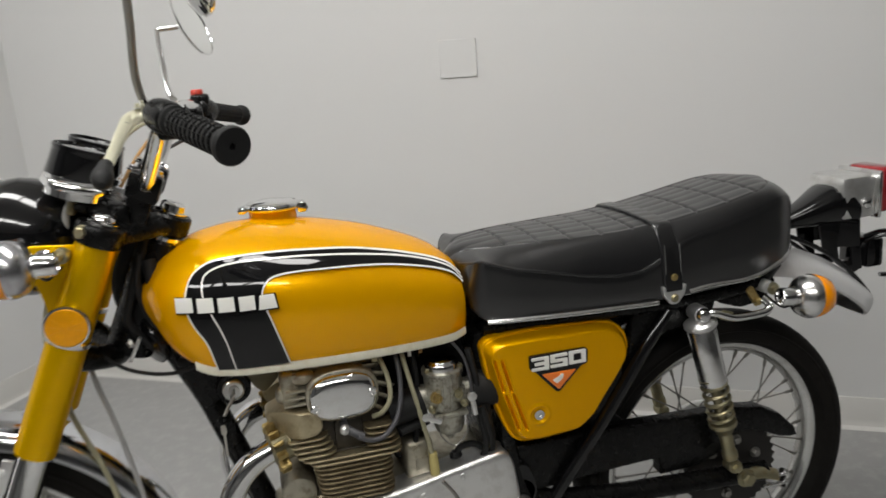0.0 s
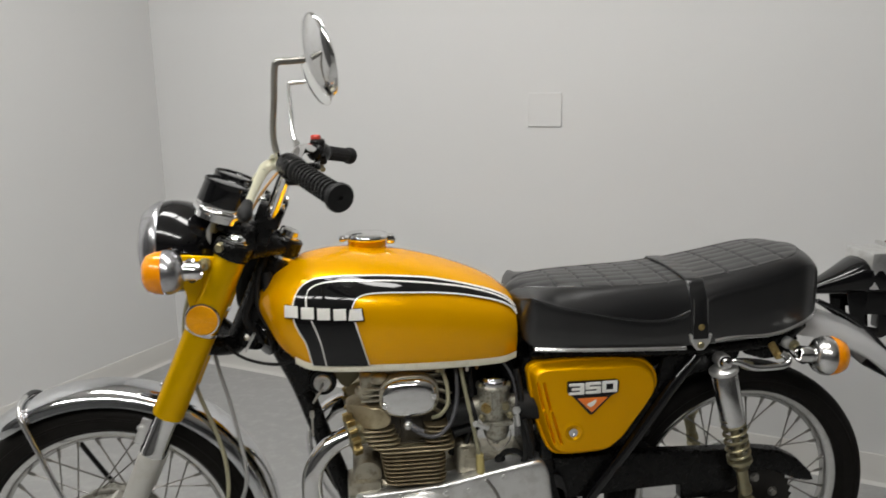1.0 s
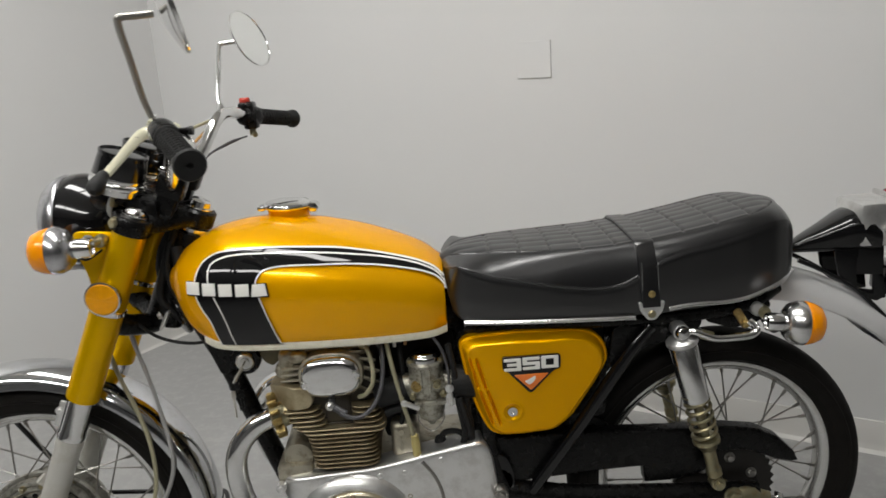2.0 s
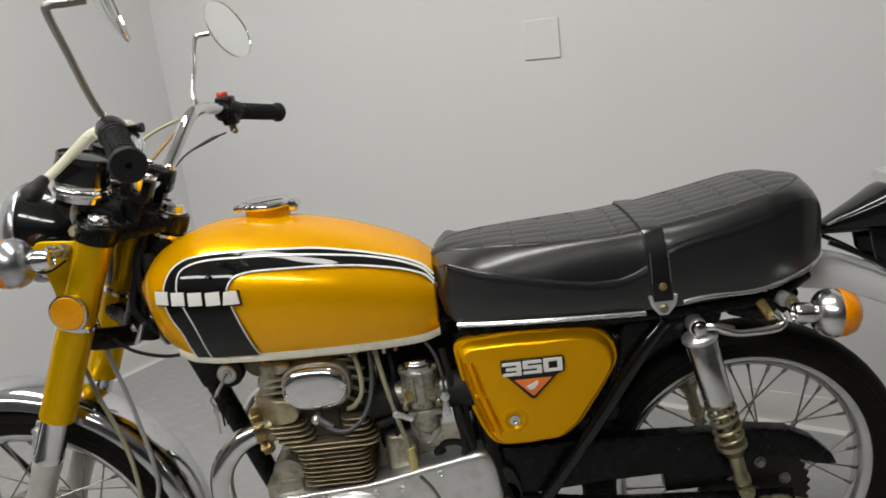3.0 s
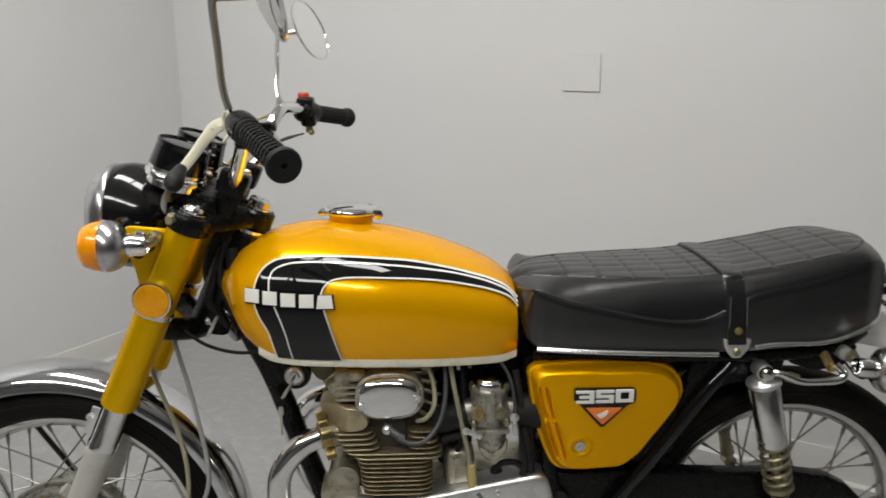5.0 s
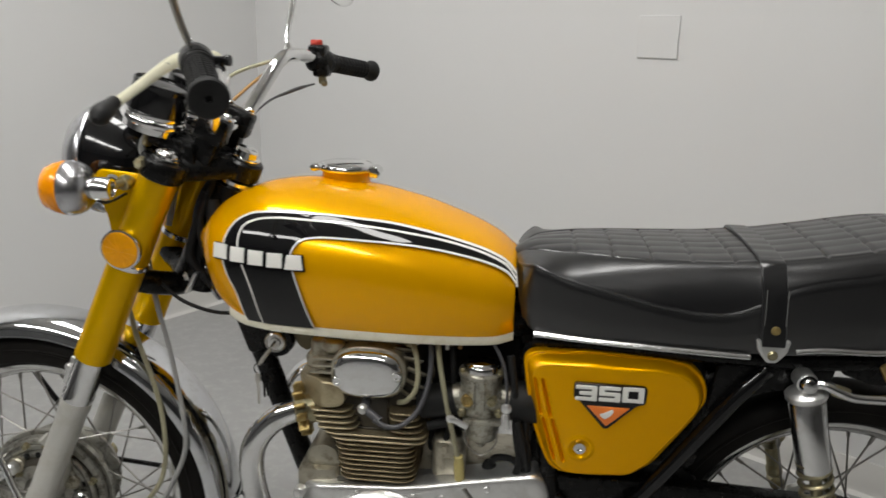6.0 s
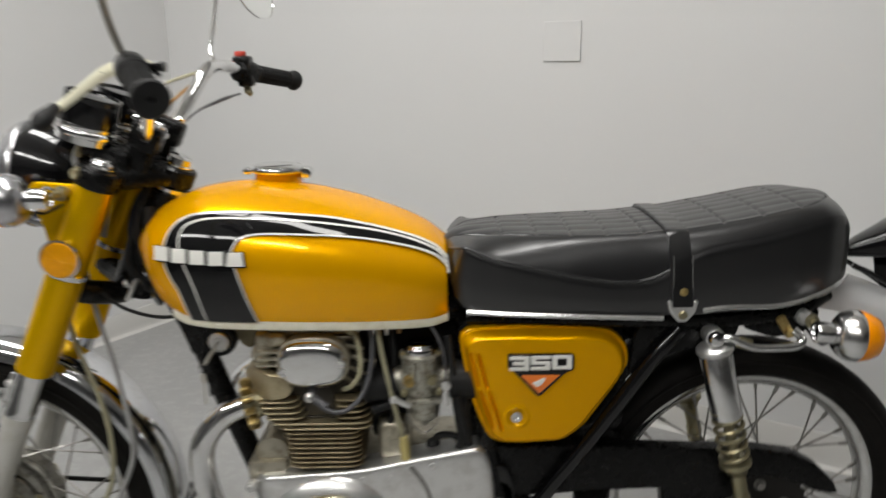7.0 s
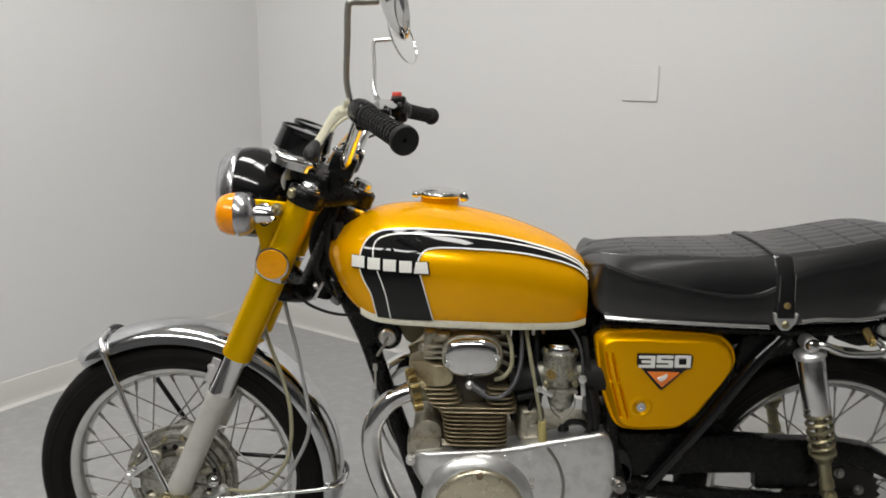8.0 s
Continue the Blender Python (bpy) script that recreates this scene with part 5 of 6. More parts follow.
box(bm, (-0.495, 0, 0.600), (0.050, 0.16, 0.16), 0.02)
box(bm, (-0.585, 0, 0.690), (0.19, 0.10, 0.055), 0.015)
part("battery_box", bm, BLACKM, fr, "satin black battery box")
bm = bmesh.new()
plate(bm, rounded([(-0.50, 0.50), (-0.30, 0.50), (-0.235, 0.46), (-0.215, 0.43), (-0.30, 0.36), (-0.46, 0.33), (-0.50, 0.40)], 0.02), 0.06, -0.062, 0.004)
part("inner_guard", bm, BLACKM, fr)
# Added plate: keeps the bright wall from showing through behind the side cover.
bm = bmesh.new()
plate(bm, rounded([(-0.275, 0.688), (-0.150, 0.688), (-0.180, 0.630), (-0.225, 0.565), (-0.262, 0.520), (-0.290, 0.520)], 0.010), 0.066, -0.066, 0.004)
part("splash_guard", bm, BLACKM, fr, "black plate added to fill the gap ahead of the rear wheel")
# centre stand that carries the machine, and foot rests
for s in (-1, 1):
    bar("stand_leg", [(-0.40, s * 0.09, 0.24), (-0.36, s * 0.13, 0.13), (-0.34, s * 0.165, 0.012), (-0.30, s * 0.17, 0.012)], 0.0125, label="centre stand leg")
bar("stand_bridge", [(-0.372, -0.12, 0.16), (-0.372, 0.12, 0.16)], 0.010)
for s in (-1, 1):
    bm = bmesh.new()
    lathe(bm, [(0.012, 0), (0.0145, 0.006), (0.0145, 0.02), (0.012, 0.024)], (-0.450, s * 0.099, 0.350), (0, s, 0), 16)
    bolt(bm, Vector((-0.450, s * 0.123, 0.350)), (0, s, 0), 0.0095, 0.010)
    part("swing_arm_pivot", bm, SPOKE, fr, "dull steel pivot bolt")
    bm = bmesh.new()
    plate(bm, rounded([(-0.480, 0.420), (-0.436, 0.425), (-0.418, 0.375), (-0.426, 0.320), (-0.470, 0.310)], 0.016), s * 0.088, s * 0.100, 0.003)
    part("pivot_plate", bm, BLACKP, fr, "gloss black pivot plate")
    bm = bmesh.new()
    tube(bm, [(-0.20, s * 0.105, 0.285), (-0.19, s * 0.145, 0.268), (-0.185, s * 0.22, 0.258)], 0.013, 12, 4)
    part("pillion_peg", bm, RUST, fr, "rusty pillion foot peg bracket")

# ---- ignition switch with keys
ign = tagged(new("ignition_switch"), "round ignition switch with a bunch of keys")
ign.parent = bike
bm = bmesh.new()
lathe(bm, [(0.018, 0.03), (0.0185, 0.006), (0.0175, 0.0), (0.015, -0.002), (0.0145, 0.001), (0.009, 0.001), (0.008, -0.002), (0.001, -0.002)], (-0.922, -0.052, 0.636), (0, 1, 0), 28)
part("lock", bm, ALU, ign, "steel lock face")
bm = bmesh.new()
lathe(bm, [(0.020, 0.036), (0.027, 0.034), (0.0285, 0.028), (0.0285, 0.010), (0.0265, 0.006), (0.019, 0.006)], (-0.922, -0.052, 0.636), (0, 1, 0), 28)
part("switch_body", bm, BLACKM, ign, "black switch body")
bm = bmesh.new()
box(bm, (-0.924, -0.062, 0.634), (0.0035, 0.026, 0.012), 0.001, Matrix.Rotation(radians(35), 3, "Y"))
tube(bm, [(-0.922, -0.075, 0.634), (-0.934, -0.078, 0.618), (-0.940, -0.077, 0.606)], 0.004, 8, 4, flat=(1, 0.35))
part("key", bm, STEELK, ign, "steel key in the lock")
bm = bmesh.new()
ring_solid(bm, [(0.0105 + 0.0009 * math.cos(a), 0.0009 * math.sin(a)) for a in np.linspace(0, 6.283, 6, endpoint=False)], (-0.941, -0.077, 0.598), (0.2, 1, 0.1), 24)
part("key_ring", bm, BLACKM, ign, "dark key ring")
for k, (dx, dz, ln) in enumerate(((-0.003, 0.0, 0.055), (0.006, 0.002, 0.045), (0.011, -0.002, 0.040))):
    bm = bmesh.new()
    p = Vector((-0.942 + dx, -0.076 + 0.003 * k, 0.590 + dz))
    out = rounded([(p.x - 0.004, p.z), (p.x + 0.004, p.z), (p.x + 0.005, p.z - 0.014), (p.x + 0.002, p.z - 0.017), (p.x + 0.002, p.z - ln), (p.x - 0.0015, p.z - ln), (p.x - 0.002, p.z - 0.017), (p.x - 0.005, p.z - 0.014)], 0.002, 2)
    plate(bm, out, p.y, p.y - 0.002, 0.0005)
    part("spare_key", bm, STEELK if k == 0 else BLACKM, ign)

# ---- engine
eng = tagged(new("engine"), "air-cooled twin engine in aged cast aluminium")
eng.parent = bike


def fin_outline(x0, x1, y0, y1, r):
    return rounded([(x0, y0), (x1, y0), (x1, y1), (x0, y1)], r, 3)


def level_plate(bm, outline, z0, z1, bevel=0.001):
    o = [Vector(q) for q in outline]
    skin(bm, [[Vector((q.x, q.y, z)) for q in ring] for ring, z in ((inset(o, bevel), z0), (o, z0 + bevel), (o, z1 - bevel), (inset(o, bevel), z1))])
    return bm


# Core coloured dark so that the gaps between the fins look shaded.
bm = bmesh.new()
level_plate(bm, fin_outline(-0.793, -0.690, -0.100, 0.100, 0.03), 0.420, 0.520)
part("cylinder_block", bm, RECESS, eng, "dark finned cylinder block")
for i in range(8):
    bm = bmesh.new()
    z = 0.432 + i * 0.0088
    g = 0.0012 * math.sin(i * 1.7)
    level_plate(bm, fin_outline(-0.803 - 0.0012 * i + g, -0.678 + g, -0.116, 0.116, 0.024), z, z + 0.0025, 0.0006)
    part("cylinder_fin", bm, FIN, eng)
# The head's core is likewise darkened to shade the gaps between its fins.
bm = bmesh.new()
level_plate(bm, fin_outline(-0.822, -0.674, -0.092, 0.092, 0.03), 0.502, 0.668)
part("cylinder_head", bm, RECESS, eng, "aged cast cylinder head")
for i in range(2):
    bm = bmesh.new()
    z = 0.5035 + i * 0.0092
    level_plate(bm, fin_outline(-0.818 - 0.012 * i, -0.660, -0.119, 0.119, 0.024), z, z + 0.0030, 0.0007)
    part("head_fin", bm, HEADC, eng)
for s in (-1, 1):
    for i in range(4):
        z = 0.5225 + i * 0.0098
        bm = bmesh.new()
        level_plate(bm, rounded([(-0.836 - 0.004 * i, s * 0.05), (-0.770 - 0.004 * i, s * 0.05), (-0.770 - 0.004 * i, s * 0.108), (-0.782 - 0.004 * i, s * 0.119), (-0.836 - 0.004 * i, s * 0.119)][::s], 0.010, 3), z, z + 0.0030, 0.0007)
        part("head_fin", bm, HEADC, eng)
    for i in range(4):
        z = 0.5225 + i * 0.0105
        bm = bmesh.new()
        level_plate(bm, rounded([(-0.722, s * 0.05), (-0.664 - 0.003 * i, s * 0.05), (-0.664 - 0.003 * i, s * 0.106), (-0.680, s * 0.119), (-0.712, s * 0.119), (-0.722, s * 0.108)][::s], 0.010, 3), z, z + 0.0030, 0.0007)
        part("head_fin", bm, FIN, eng)
    # curved ribs that follow the cam housing down its rear side
    for i in range(5):
        a = radians(52 - 24 * i)
        bm = bmesh.new()
        p0 = Vector((-0.752 + 0.058 * math.cos(a), s * 0.098, 0.6235 + 0.044 * math.sin(a)))
        p1 = p0 + Vector((0.026, s * -0.010, -0.006 - 0.004 * i))
        tube(bm, [p0, p0.lerp(p1, 0.6) + Vector((0, s * 0.004, 0.002)), p1], 0.0052, 8, 3, flat=(0.5, 1.6))
        part("rocker_fin", bm, CAST, eng)
    # smooth port casting ahead of the cam cover
    bm = bmesh.new()
    plate(bm, even_outline(rounded([(-0.880, 0.592), (-0.874, 0.572), (-0.853, 0.556), (-0.800, 0.561), (-0.789, 0.572), (-0.789, 0.584), (-0.806, 0.604), (-0.845, 0.606)], 0.010), 60), s * 0.03, s * 0.121, 0.004)
    bmesh.ops.triangulate(bm, faces=[f for f in bm.faces if len(f.verts) > 4])
    for q in bm.verts:
        k = max(0.0, (-0.822 - q.co.x) / 0.058)
        if abs(q.co.y) > 0.05:
            q.co.y *= 1 - 0.50 * k ** 1.4
    part("port_casting", bm, HEADC, eng, "smooth stained port casting")
    for i in range(3):
        bm = bmesh.new()
        box(bm, (-0.824 + 0.002 * i, s * 0.078, 0.6175 + i * 0.0115), (0.044, 0.075, 0.0042), 0.0015)
        part("rocker_fin", bm, CAST, eng)
    bm = bmesh.new()
    box(bm, (-0.833, s * 0.074, 0.640), (0.030, 0.066, 0.064), 0.012, segments=4)
    sphere(bm, Vector((-0.812, s * 0.098, 0.658)), 0.016, (1.3, 1.0, 0.8), 14)
    sphere(bm, Vector((-0.846, s * 0.090, 0.630)), 0.012, (1.0, 1.0, 1.3), 14)
    bolt(bm, Vector((-0.824, s * 0.102, 0.662)), (0, s, 0), 0.006, 0.006)
    part("rocker_end", bm, CAST, eng)
    # plug well, its shade put into a dark colour
    bm = bmesh.new()
    box(bm, (-0.747, s * 0.094, 0.548), (0.046, 0.008, 0.058), 0.003)
    part("plug_well", bm, RECESS, eng)
for s in (-1, 1):
    bm = bmesh.new()
    oval = [Vector((-0.752 + 0.0595 * math.copysign(abs(math.cos(a)) ** 0.8, math.cos(a)), 0.6235 + 0.0445 * math.copysign(abs(math.sin(a)) ** 0.8, math.sin(a)))) for a in np.linspace(0, 2 * math.pi, 40, endpoint=False)]
    plate(bm, oval, s * 0.09, s * 0.120, 0.004)
    part("cam_housing", bm, CAST, eng)
    bm = bmesh.new()
    oval = [Vector((-0.752 + 0.0545 * math.copysign(abs(math.cos(a)) ** 0.72, math.cos(a)), 0.6225 + 0.0395 * math.copysign(abs(math.sin(a)) ** 0.72, math.sin(a)))) for a in np.linspace(0, 2 * math.pi, 48, endpoint=False)]
    stack = [(oval, 0.118), (oval, 0.124), (inset(oval, 0.002), 0.127), (inset(oval, 0.006), 0.1305), (inset(oval, 0.009), 0.1325), (inset(oval, 0.013), 0.1335), (inset(oval, 0.025), 0.134)]
    skin(bm, [[Vector((q.x, s * y, q.y)) for q in ring] for ring, y in stack])
    cc = part("cam_cover", bm, CHROME, eng, "oval chrome cam cover", 60)
    for dx, dz in ((-0.046, -0.008), (0.046, 0.006)):
        bm = bmesh.new()
        lathe(bm, [(0.0085, -0.008), (0.0085, 0.001), (0.0065, 0.003), (0.003, 0.003), (0.0028, 0.001), (0.0004, 0.001)], (-0.752 + dx, s * 0.131, 0.620 + dz), (0, s, 0), 18)
        part("cover_screw", bm, CHROME, cc)
    bm = bmesh.new()
    sphere(bm, Vector((-0.757, s * 0.137, 0.5715)), 0.0085, n=14)
    part("plug_terminal", bm, ALU, eng)
    # spark plug cap and lead
    bm = bmesh.new()
    tube(bm, [(-0.757, s * 0.100, 0.574), (-0.754, s * 0.130, 0.571), (-0.744, s * 0.140, 0.566), (-0.728, s * 0.146, 0.558)], 0.0065, 12, 4)
    tube(bm, [(-0.738, s * 0.150, 0.561), (-0.715, s * 0.152, 0.552), (-0.692, s * 0.148, 0.556), (-0.668, s * 0.135, 0.580), (-0.656, s * 0.115, 0.625), (-0.66, s * 0.09, 0.68), (-0.69, s * 0.06, 0.715)], 0.0042, 10, 6)
    part("spark_plug_lead", bm, CABLEB, eng, "dark spark plug cap and lead")
bar("breather_hose", [(-0.705, -0.108, 0.572), (-0.690, -0.120, 0.583), (-0.676, -0.120, 0.605), (-0.676, -0.110, 0.640), (-0.690, -0.09, 0.685)], 0.0042, CABLE, parent=eng, label="pale rubber hose")
# rocker cover above the head
bm = bmesh.new()
box(bm, (-0.750, 0, 0.676), (0.150, 0.19, 0.034), 0.010)
part("rocker_box", bm, CAST, eng)
for x in (-0.815, -0.69):
    bm = bmesh.new()
    bolt(bm, Vector((x, -0.080, 0.693)), (0, 0, 1), 0.008, 0.010)
    box(bm, (x, -0.092, 0.676), (0.018, 0.014, 0.030), 0.004)
    part("cover_bolt", bm, ZINC, eng)
# crankcase and left covers
bm = bmesh.new()
level_plate(bm, fin_outline(-0.828, -0.455, -0.085, 0.085, 0.04), 0.175, 0.426, 0.008)
part("crankcase", bm, CAST, eng, "cast aluminium crankcase")
bm = bmesh.new()
co = rounded([(-0.884, 0.390), (-0.868, 0.410), (-0.80, 0.417), (-0.70, 0.423), (-0.664, 0.428), (-0.576, 0.446), (-0.478, 0.463), (-0.462, 0.436), (-0.452, 0.36), (-0.462, 0.30), (-0.52, 0.24), (-0.66, 0.205), (-0.76, 0.215), (-0.815, 0.29), (-0.862, 0.352)], 0.02, 3)
mid = Vector((-0.67, 0.33))
stack = [(1, 0.06), (1, 0.098), (0.994, 0.104), (0.98, 0.108), (0.95, 0.1105), (0.88, 0.112), (0.5, 0.1125)]
skin(bm, [[Vector((mid.x + (q.x - mid.x) * k, -y, mid.y + (q.y - mid.y) * k)) for q in co] for k, y in stack])
for q in bm.verts:
    q.co.y *= 1 - 0.32 * max(0.0, (-0.835 - q.co.x) / 0.050) ** 1.5
lc = part("left_cover", bm, ALU, eng, "polished aluminium left engine cover", 50)
bm = bmesh.new()
lathe(bm, [(0.117, -0.004), (0.114, 0.006), (0.108, 0.013), (0.100, 0.019), (0.0935, 0.022), (0.0925, 0.026), (0.088, 0.027)], (-0.733, -0.107, 0.300), (0, -1, 0), 56)
al = part("alternator_cover", bm, ALU, eng, "round alternator housing", 40)
bm = bmesh.new()
lathe(bm, [(0.092, 0.022), (0.0915, 0.031), (0.088, 0.035), (0.082, 0.0365), (0.06, 0.0375), (0.002, 0.038)], (-0.733, -0.107, 0.300), (0, -1, 0), 56)
part("cover_disc", bm, DISC, al, "yellowed alloy disc", 40)
bm = bmesh.new()
lathe(bm, [(0.0068, 0.034), (0.0068, 0.039), (0.004, 0.041), (0.001, 0.041)], (-0.733, -0.107, 0.3815), (0, -1, 0), 14)
part("disc_screw", bm, RUST, al)
for x, z in ((-0.772, 0.405), (-0.680, 0.406), (-0.633, 0.408), (-0.561, 0.430), (-0.872, 0.394)):
    bm = bmesh.new()
    lathe(bm, [(0.010, -0.01), (0.0095, 0.004), (0.0075, 0.0055)], (x, -0.106, z), (0, -1, 0), 16)
    lathe(bm, [(0.0062, 0.004), (0.006, 0.009), (0.0035, 0.0095), (0.003, 0.0075), (0.0004, 0.0075)], (x, -0.106, z), (0, -1, 0), 14)
    part("case_screw", bm, ALU, lc)
bm = bmesh.new()
for k in range(2):
    ring_solid(bm, [(0.004 + 0.0012 * math.cos(a), 0.0012 * math.sin(a)) for a in np.linspace(0, 6.283, 6, endpoint=False)], (-0.626, -0.1125, 0.358 - 0.016 * k), (0, 1, 0), 14)
part("cast_mark", bm, CAST, lc)
bar("cover_seam", [(-0.598, -0.1125, 0.430), (-0.575, -0.1125, 0.395), (-0.562, -0.1125, 0.350), (-0.566, -0.1125, 0.30), (-0.585, -0.1125, 0.25)], 0.0034, SPOKE, parent=lc)
# starter motor in front of the cylinders
bm = bmesh.new()
lathe(bm, [(0.020, -0.008), (0.028, -0.004), (0.030, 0.004), (0.030, 0.15), (0.026, 0.16)], (-0.838, -0.072, 0.440), (0, 1, 0), 28)
box(bm, (-0.845, -0.055, 0.412), (0.07, 0.075, 0.04), 0.01)
part("starter_motor", bm, CAST, eng, "aged starter motor")
# upper gearbox casting behind the cylinders
bm = bmesh.new()
box(bm, (-0.552, 0, 0.418), (0.150, 0.15, 0.032), 0.010)
box(bm, (-0.628, -0.010, 0.462), (0.054, 0.150, 0.076), 0.014, segments=3)
box(bm, (-0.618, -0.078, 0.452), (0.040, 0.022, 0.034), 0.008)
bolt(bm, Vector((-0.634, -0.085, 0.484)), (0, -1, 0), 0.007, 0.008)
bolt(bm, Vector((-0.607, -0.085, 0.472)), (0, -1, 0), 0.006, 0.008)
part("gearbox_top", bm, CAST, eng, "aged gearbox top casting")
bm = bmesh.new()
lathe(bm, [(0.010, 0), (0.0115, 0.004), (0.0115, 0.022), (0.008, 0.028)], (-0.560, -0.070, 0.430), (0, 0, 1), 16)
tube(bm, [(-0.560, -0.070, 0.452), (-0.548, -0.074, 0.468), (-0.520, -0.076, 0.466), (-0.500, -0.080, 0.440)], 0.006, 10, 5)
part("breather_elbow", bm, RUBBER, eng, "black breather elbow")
# air duct between the carburettors
bm = bmesh.new()
box(bm, (-0.585, 0.03, 0.620), (0.15, 0.10, 0.17), 0.015)
box(bm, (-0.635, 0.01, 0.505), (0.065, 0.12, 0.11), 0.012)
part("air_duct", bm, RUBBER, eng, "black rubber air duct")
# carburettors
for s in (-1, 1):
    c = Vector((-0.577, s * 0.086, -0.003))
    bm = bmesh.new()
    lathe(bm, [(0.020, 0.556), (0.029, 0.560), (0.029, 0.572), (0.0285, 0.576), (0.0300, 0.588), (0.0330, 0.594), (0.0330, 0.622), (0.0360, 0.6235), (0.0360, 0.6300), (0.028, 0.6315)], c, (0, 0, 1), 28)
    box(bm, c + Vector((0.0, s * 0.004, 0.586)), (0.068, 0.040, 0.034), 0.007)
    tube(bm, [c + Vector((-0.045, 0, 0.582)), c + Vector((0.050, 0, 0.582))], 0.0225, 20)
    cb = part("carburettor", bm, CARB, eng, "aged carburettor body")
    bm = bmesh.new()
    tube(bm, [c + Vector((-0.095, s * -0.004, 0.566)), c + Vector((-0.065, 0, 0.574)), c + Vector((-0.040, 0, 0.580))], 0.027, 18, 3)
    part("manifold", bm, RUBBER, cb, "black rubber manifold")
    for dx, dz, r, h_ in ((-0.019, 0.589, 0.0085, 0.010), (0.018, 0.592, 0.0070, 0.012), (0.029, 0.570, 0.005, 0.008), (-0.028, 0.568, 0.005, 0.008)):
        bm = bmesh.new()
        lathe(bm, [(r * 1.3, -0.002), (r * 1.3, 0.002), (r, 0.003), (r, h_), (r * 0.6, h_ + 0.001), (r * 0.5, h_ - 0.001), (0.0004, h_ - 0.001)], c + Vector((dx, s * 0.024, dz)), (0, s, 0), 14)
        part("jet_plug", bm, BRASS if r > 0.008 else ZINC, cb)
    for dx in (-0.010, 0.006):
        bm = bmesh.new()
        tube(bm, [c + Vector((dx, s * 0.0285, 0.575)), c + Vector((dx, s * 0.0325, 0.596)), c + Vector((dx, s * 0.0330, 0.622))], 0.0024, 6, 2)
        part("body_rib", bm, CARB, cb)
    for dx in (-0.029, 0.029):
        bm = bmesh.new()
        bolt(bm, c + Vector((dx, s * 0.010, 0.6305)), (0, 0, 1), 0.0045, 0.006)
        part("cap_screw", bm, ZINC, cb)
    bm = bmesh.new()
    lathe(bm, [(0.0290, 0.627), (0.0292, 0.630), (0.0292, 0.6400), (0.0278, 0.6435), (0.0245, 0.6450), (0.0235, 0.6475), (0.012, 0.6490), (0.001, 0.6495)], c, (0, 0, 1), 28)
    part("carburettor_cap", bm, CHROME, cb, "chrome carburettor cap", 60)
    bm = bmesh.new()
    box(bm, c + Vector((0.004, s * 0.006, 0.5545)), (0.060, 0.056, 0.008), 0.003)
    part("bowl_flange", bm, CARB, cb)
    bm = bmesh.new()
    lathe(bm, [(0.006, 0.512), (0.015, 0.514), (0.0225, 0.519), (0.0265, 0.530), (0.0275, 0.551)], c + Vector((0.004, s * 0.008, 0)), (0, 0, 1), 24)
    bolt(bm, c + Vector((0.004, s * 0.008, 0.509)), (0, 0, -1), 0.006, 0.007)
    part("float_bowl", bm, CARB, cb, "dull float bowl")
    bm = bmesh.new()
    tube(bm, [c + Vector((-0.022, s * 0.036, 0.545)), c + Vector((-0.018, s * 0.040, 0.522)), c + Vector((0.004, s * 0.038, 0.502)), c + Vector((0.026, s * 0.038, 0.522)), c + Vector((0.028, s * 0.036, 0.545))], 0.0012, 6, 4)
    part("bowl_clip", bm, SPOKE, cb)
    bm = bmesh.new()
    box(bm, c + Vector((-0.032, s * 0.042, 0.5585)), (0.034, 0.005, 0.010), 0.0025, Matrix.Rotation(radians(27), 3, "Y"))
    bolt(bm, c + Vector((-0.044, s * 0.044, 0.5650)), (0, s, 0), 0.005, 0.005)
    part("choke_lever", bm, ALU, cb)
    bm = bmesh.new()
    box(bm, c + Vector((0.043, s * 0.034, 0.562)), (0.009, 0.010, 0.026), 0.003, Matrix.Rotation(radians(-6), 3, "Y"))
    lathe(bm, [(0.008, 0), (0.008, 0.006), (0.004, 0.008)], c + Vector((0.041, s * 0.030, 0.583)), (0, s, 0), 14)
    part("throttle_link", bm, ALU, cb, "bright throttle linkage")
    bm = bmesh.new()
    tube(bm, [c + Vector((0.041, s * 0.032, 0.585)), c + Vector((0.040, s * 0.028, 0.620)), c + Vector((0.030, s * 0.02, 0.66)), c + Vector((0.00, 0, 0.70))], 0.0026, 8, 5)
    part("throttle_cable", bm, CABLEB, cb)
    bm = bmesh.new()
    tube(bm, [c + Vector((0.045, 0, 0.582)), c + Vector((0.075, 0, 0.580)), c + Vector((0.12, 0, 0.575))], 0.032, 20, 4)
    part("intake_boot", bm, RUBBER, cb, "black rubber intake boot")
    bm = bmesh.new()
    tube(bm, [c + Vector((0.058, s * 0.026, 0.560)), c + Vector((0.068, s * 0.026, 0.52)), c + Vector((0.074, s * 0.018, 0.49)), c + Vector((0.074, 0, 0.46))], 0.0065, 10, 5)
    part("vent_hose", bm, RUBBER, cb, "black hose")
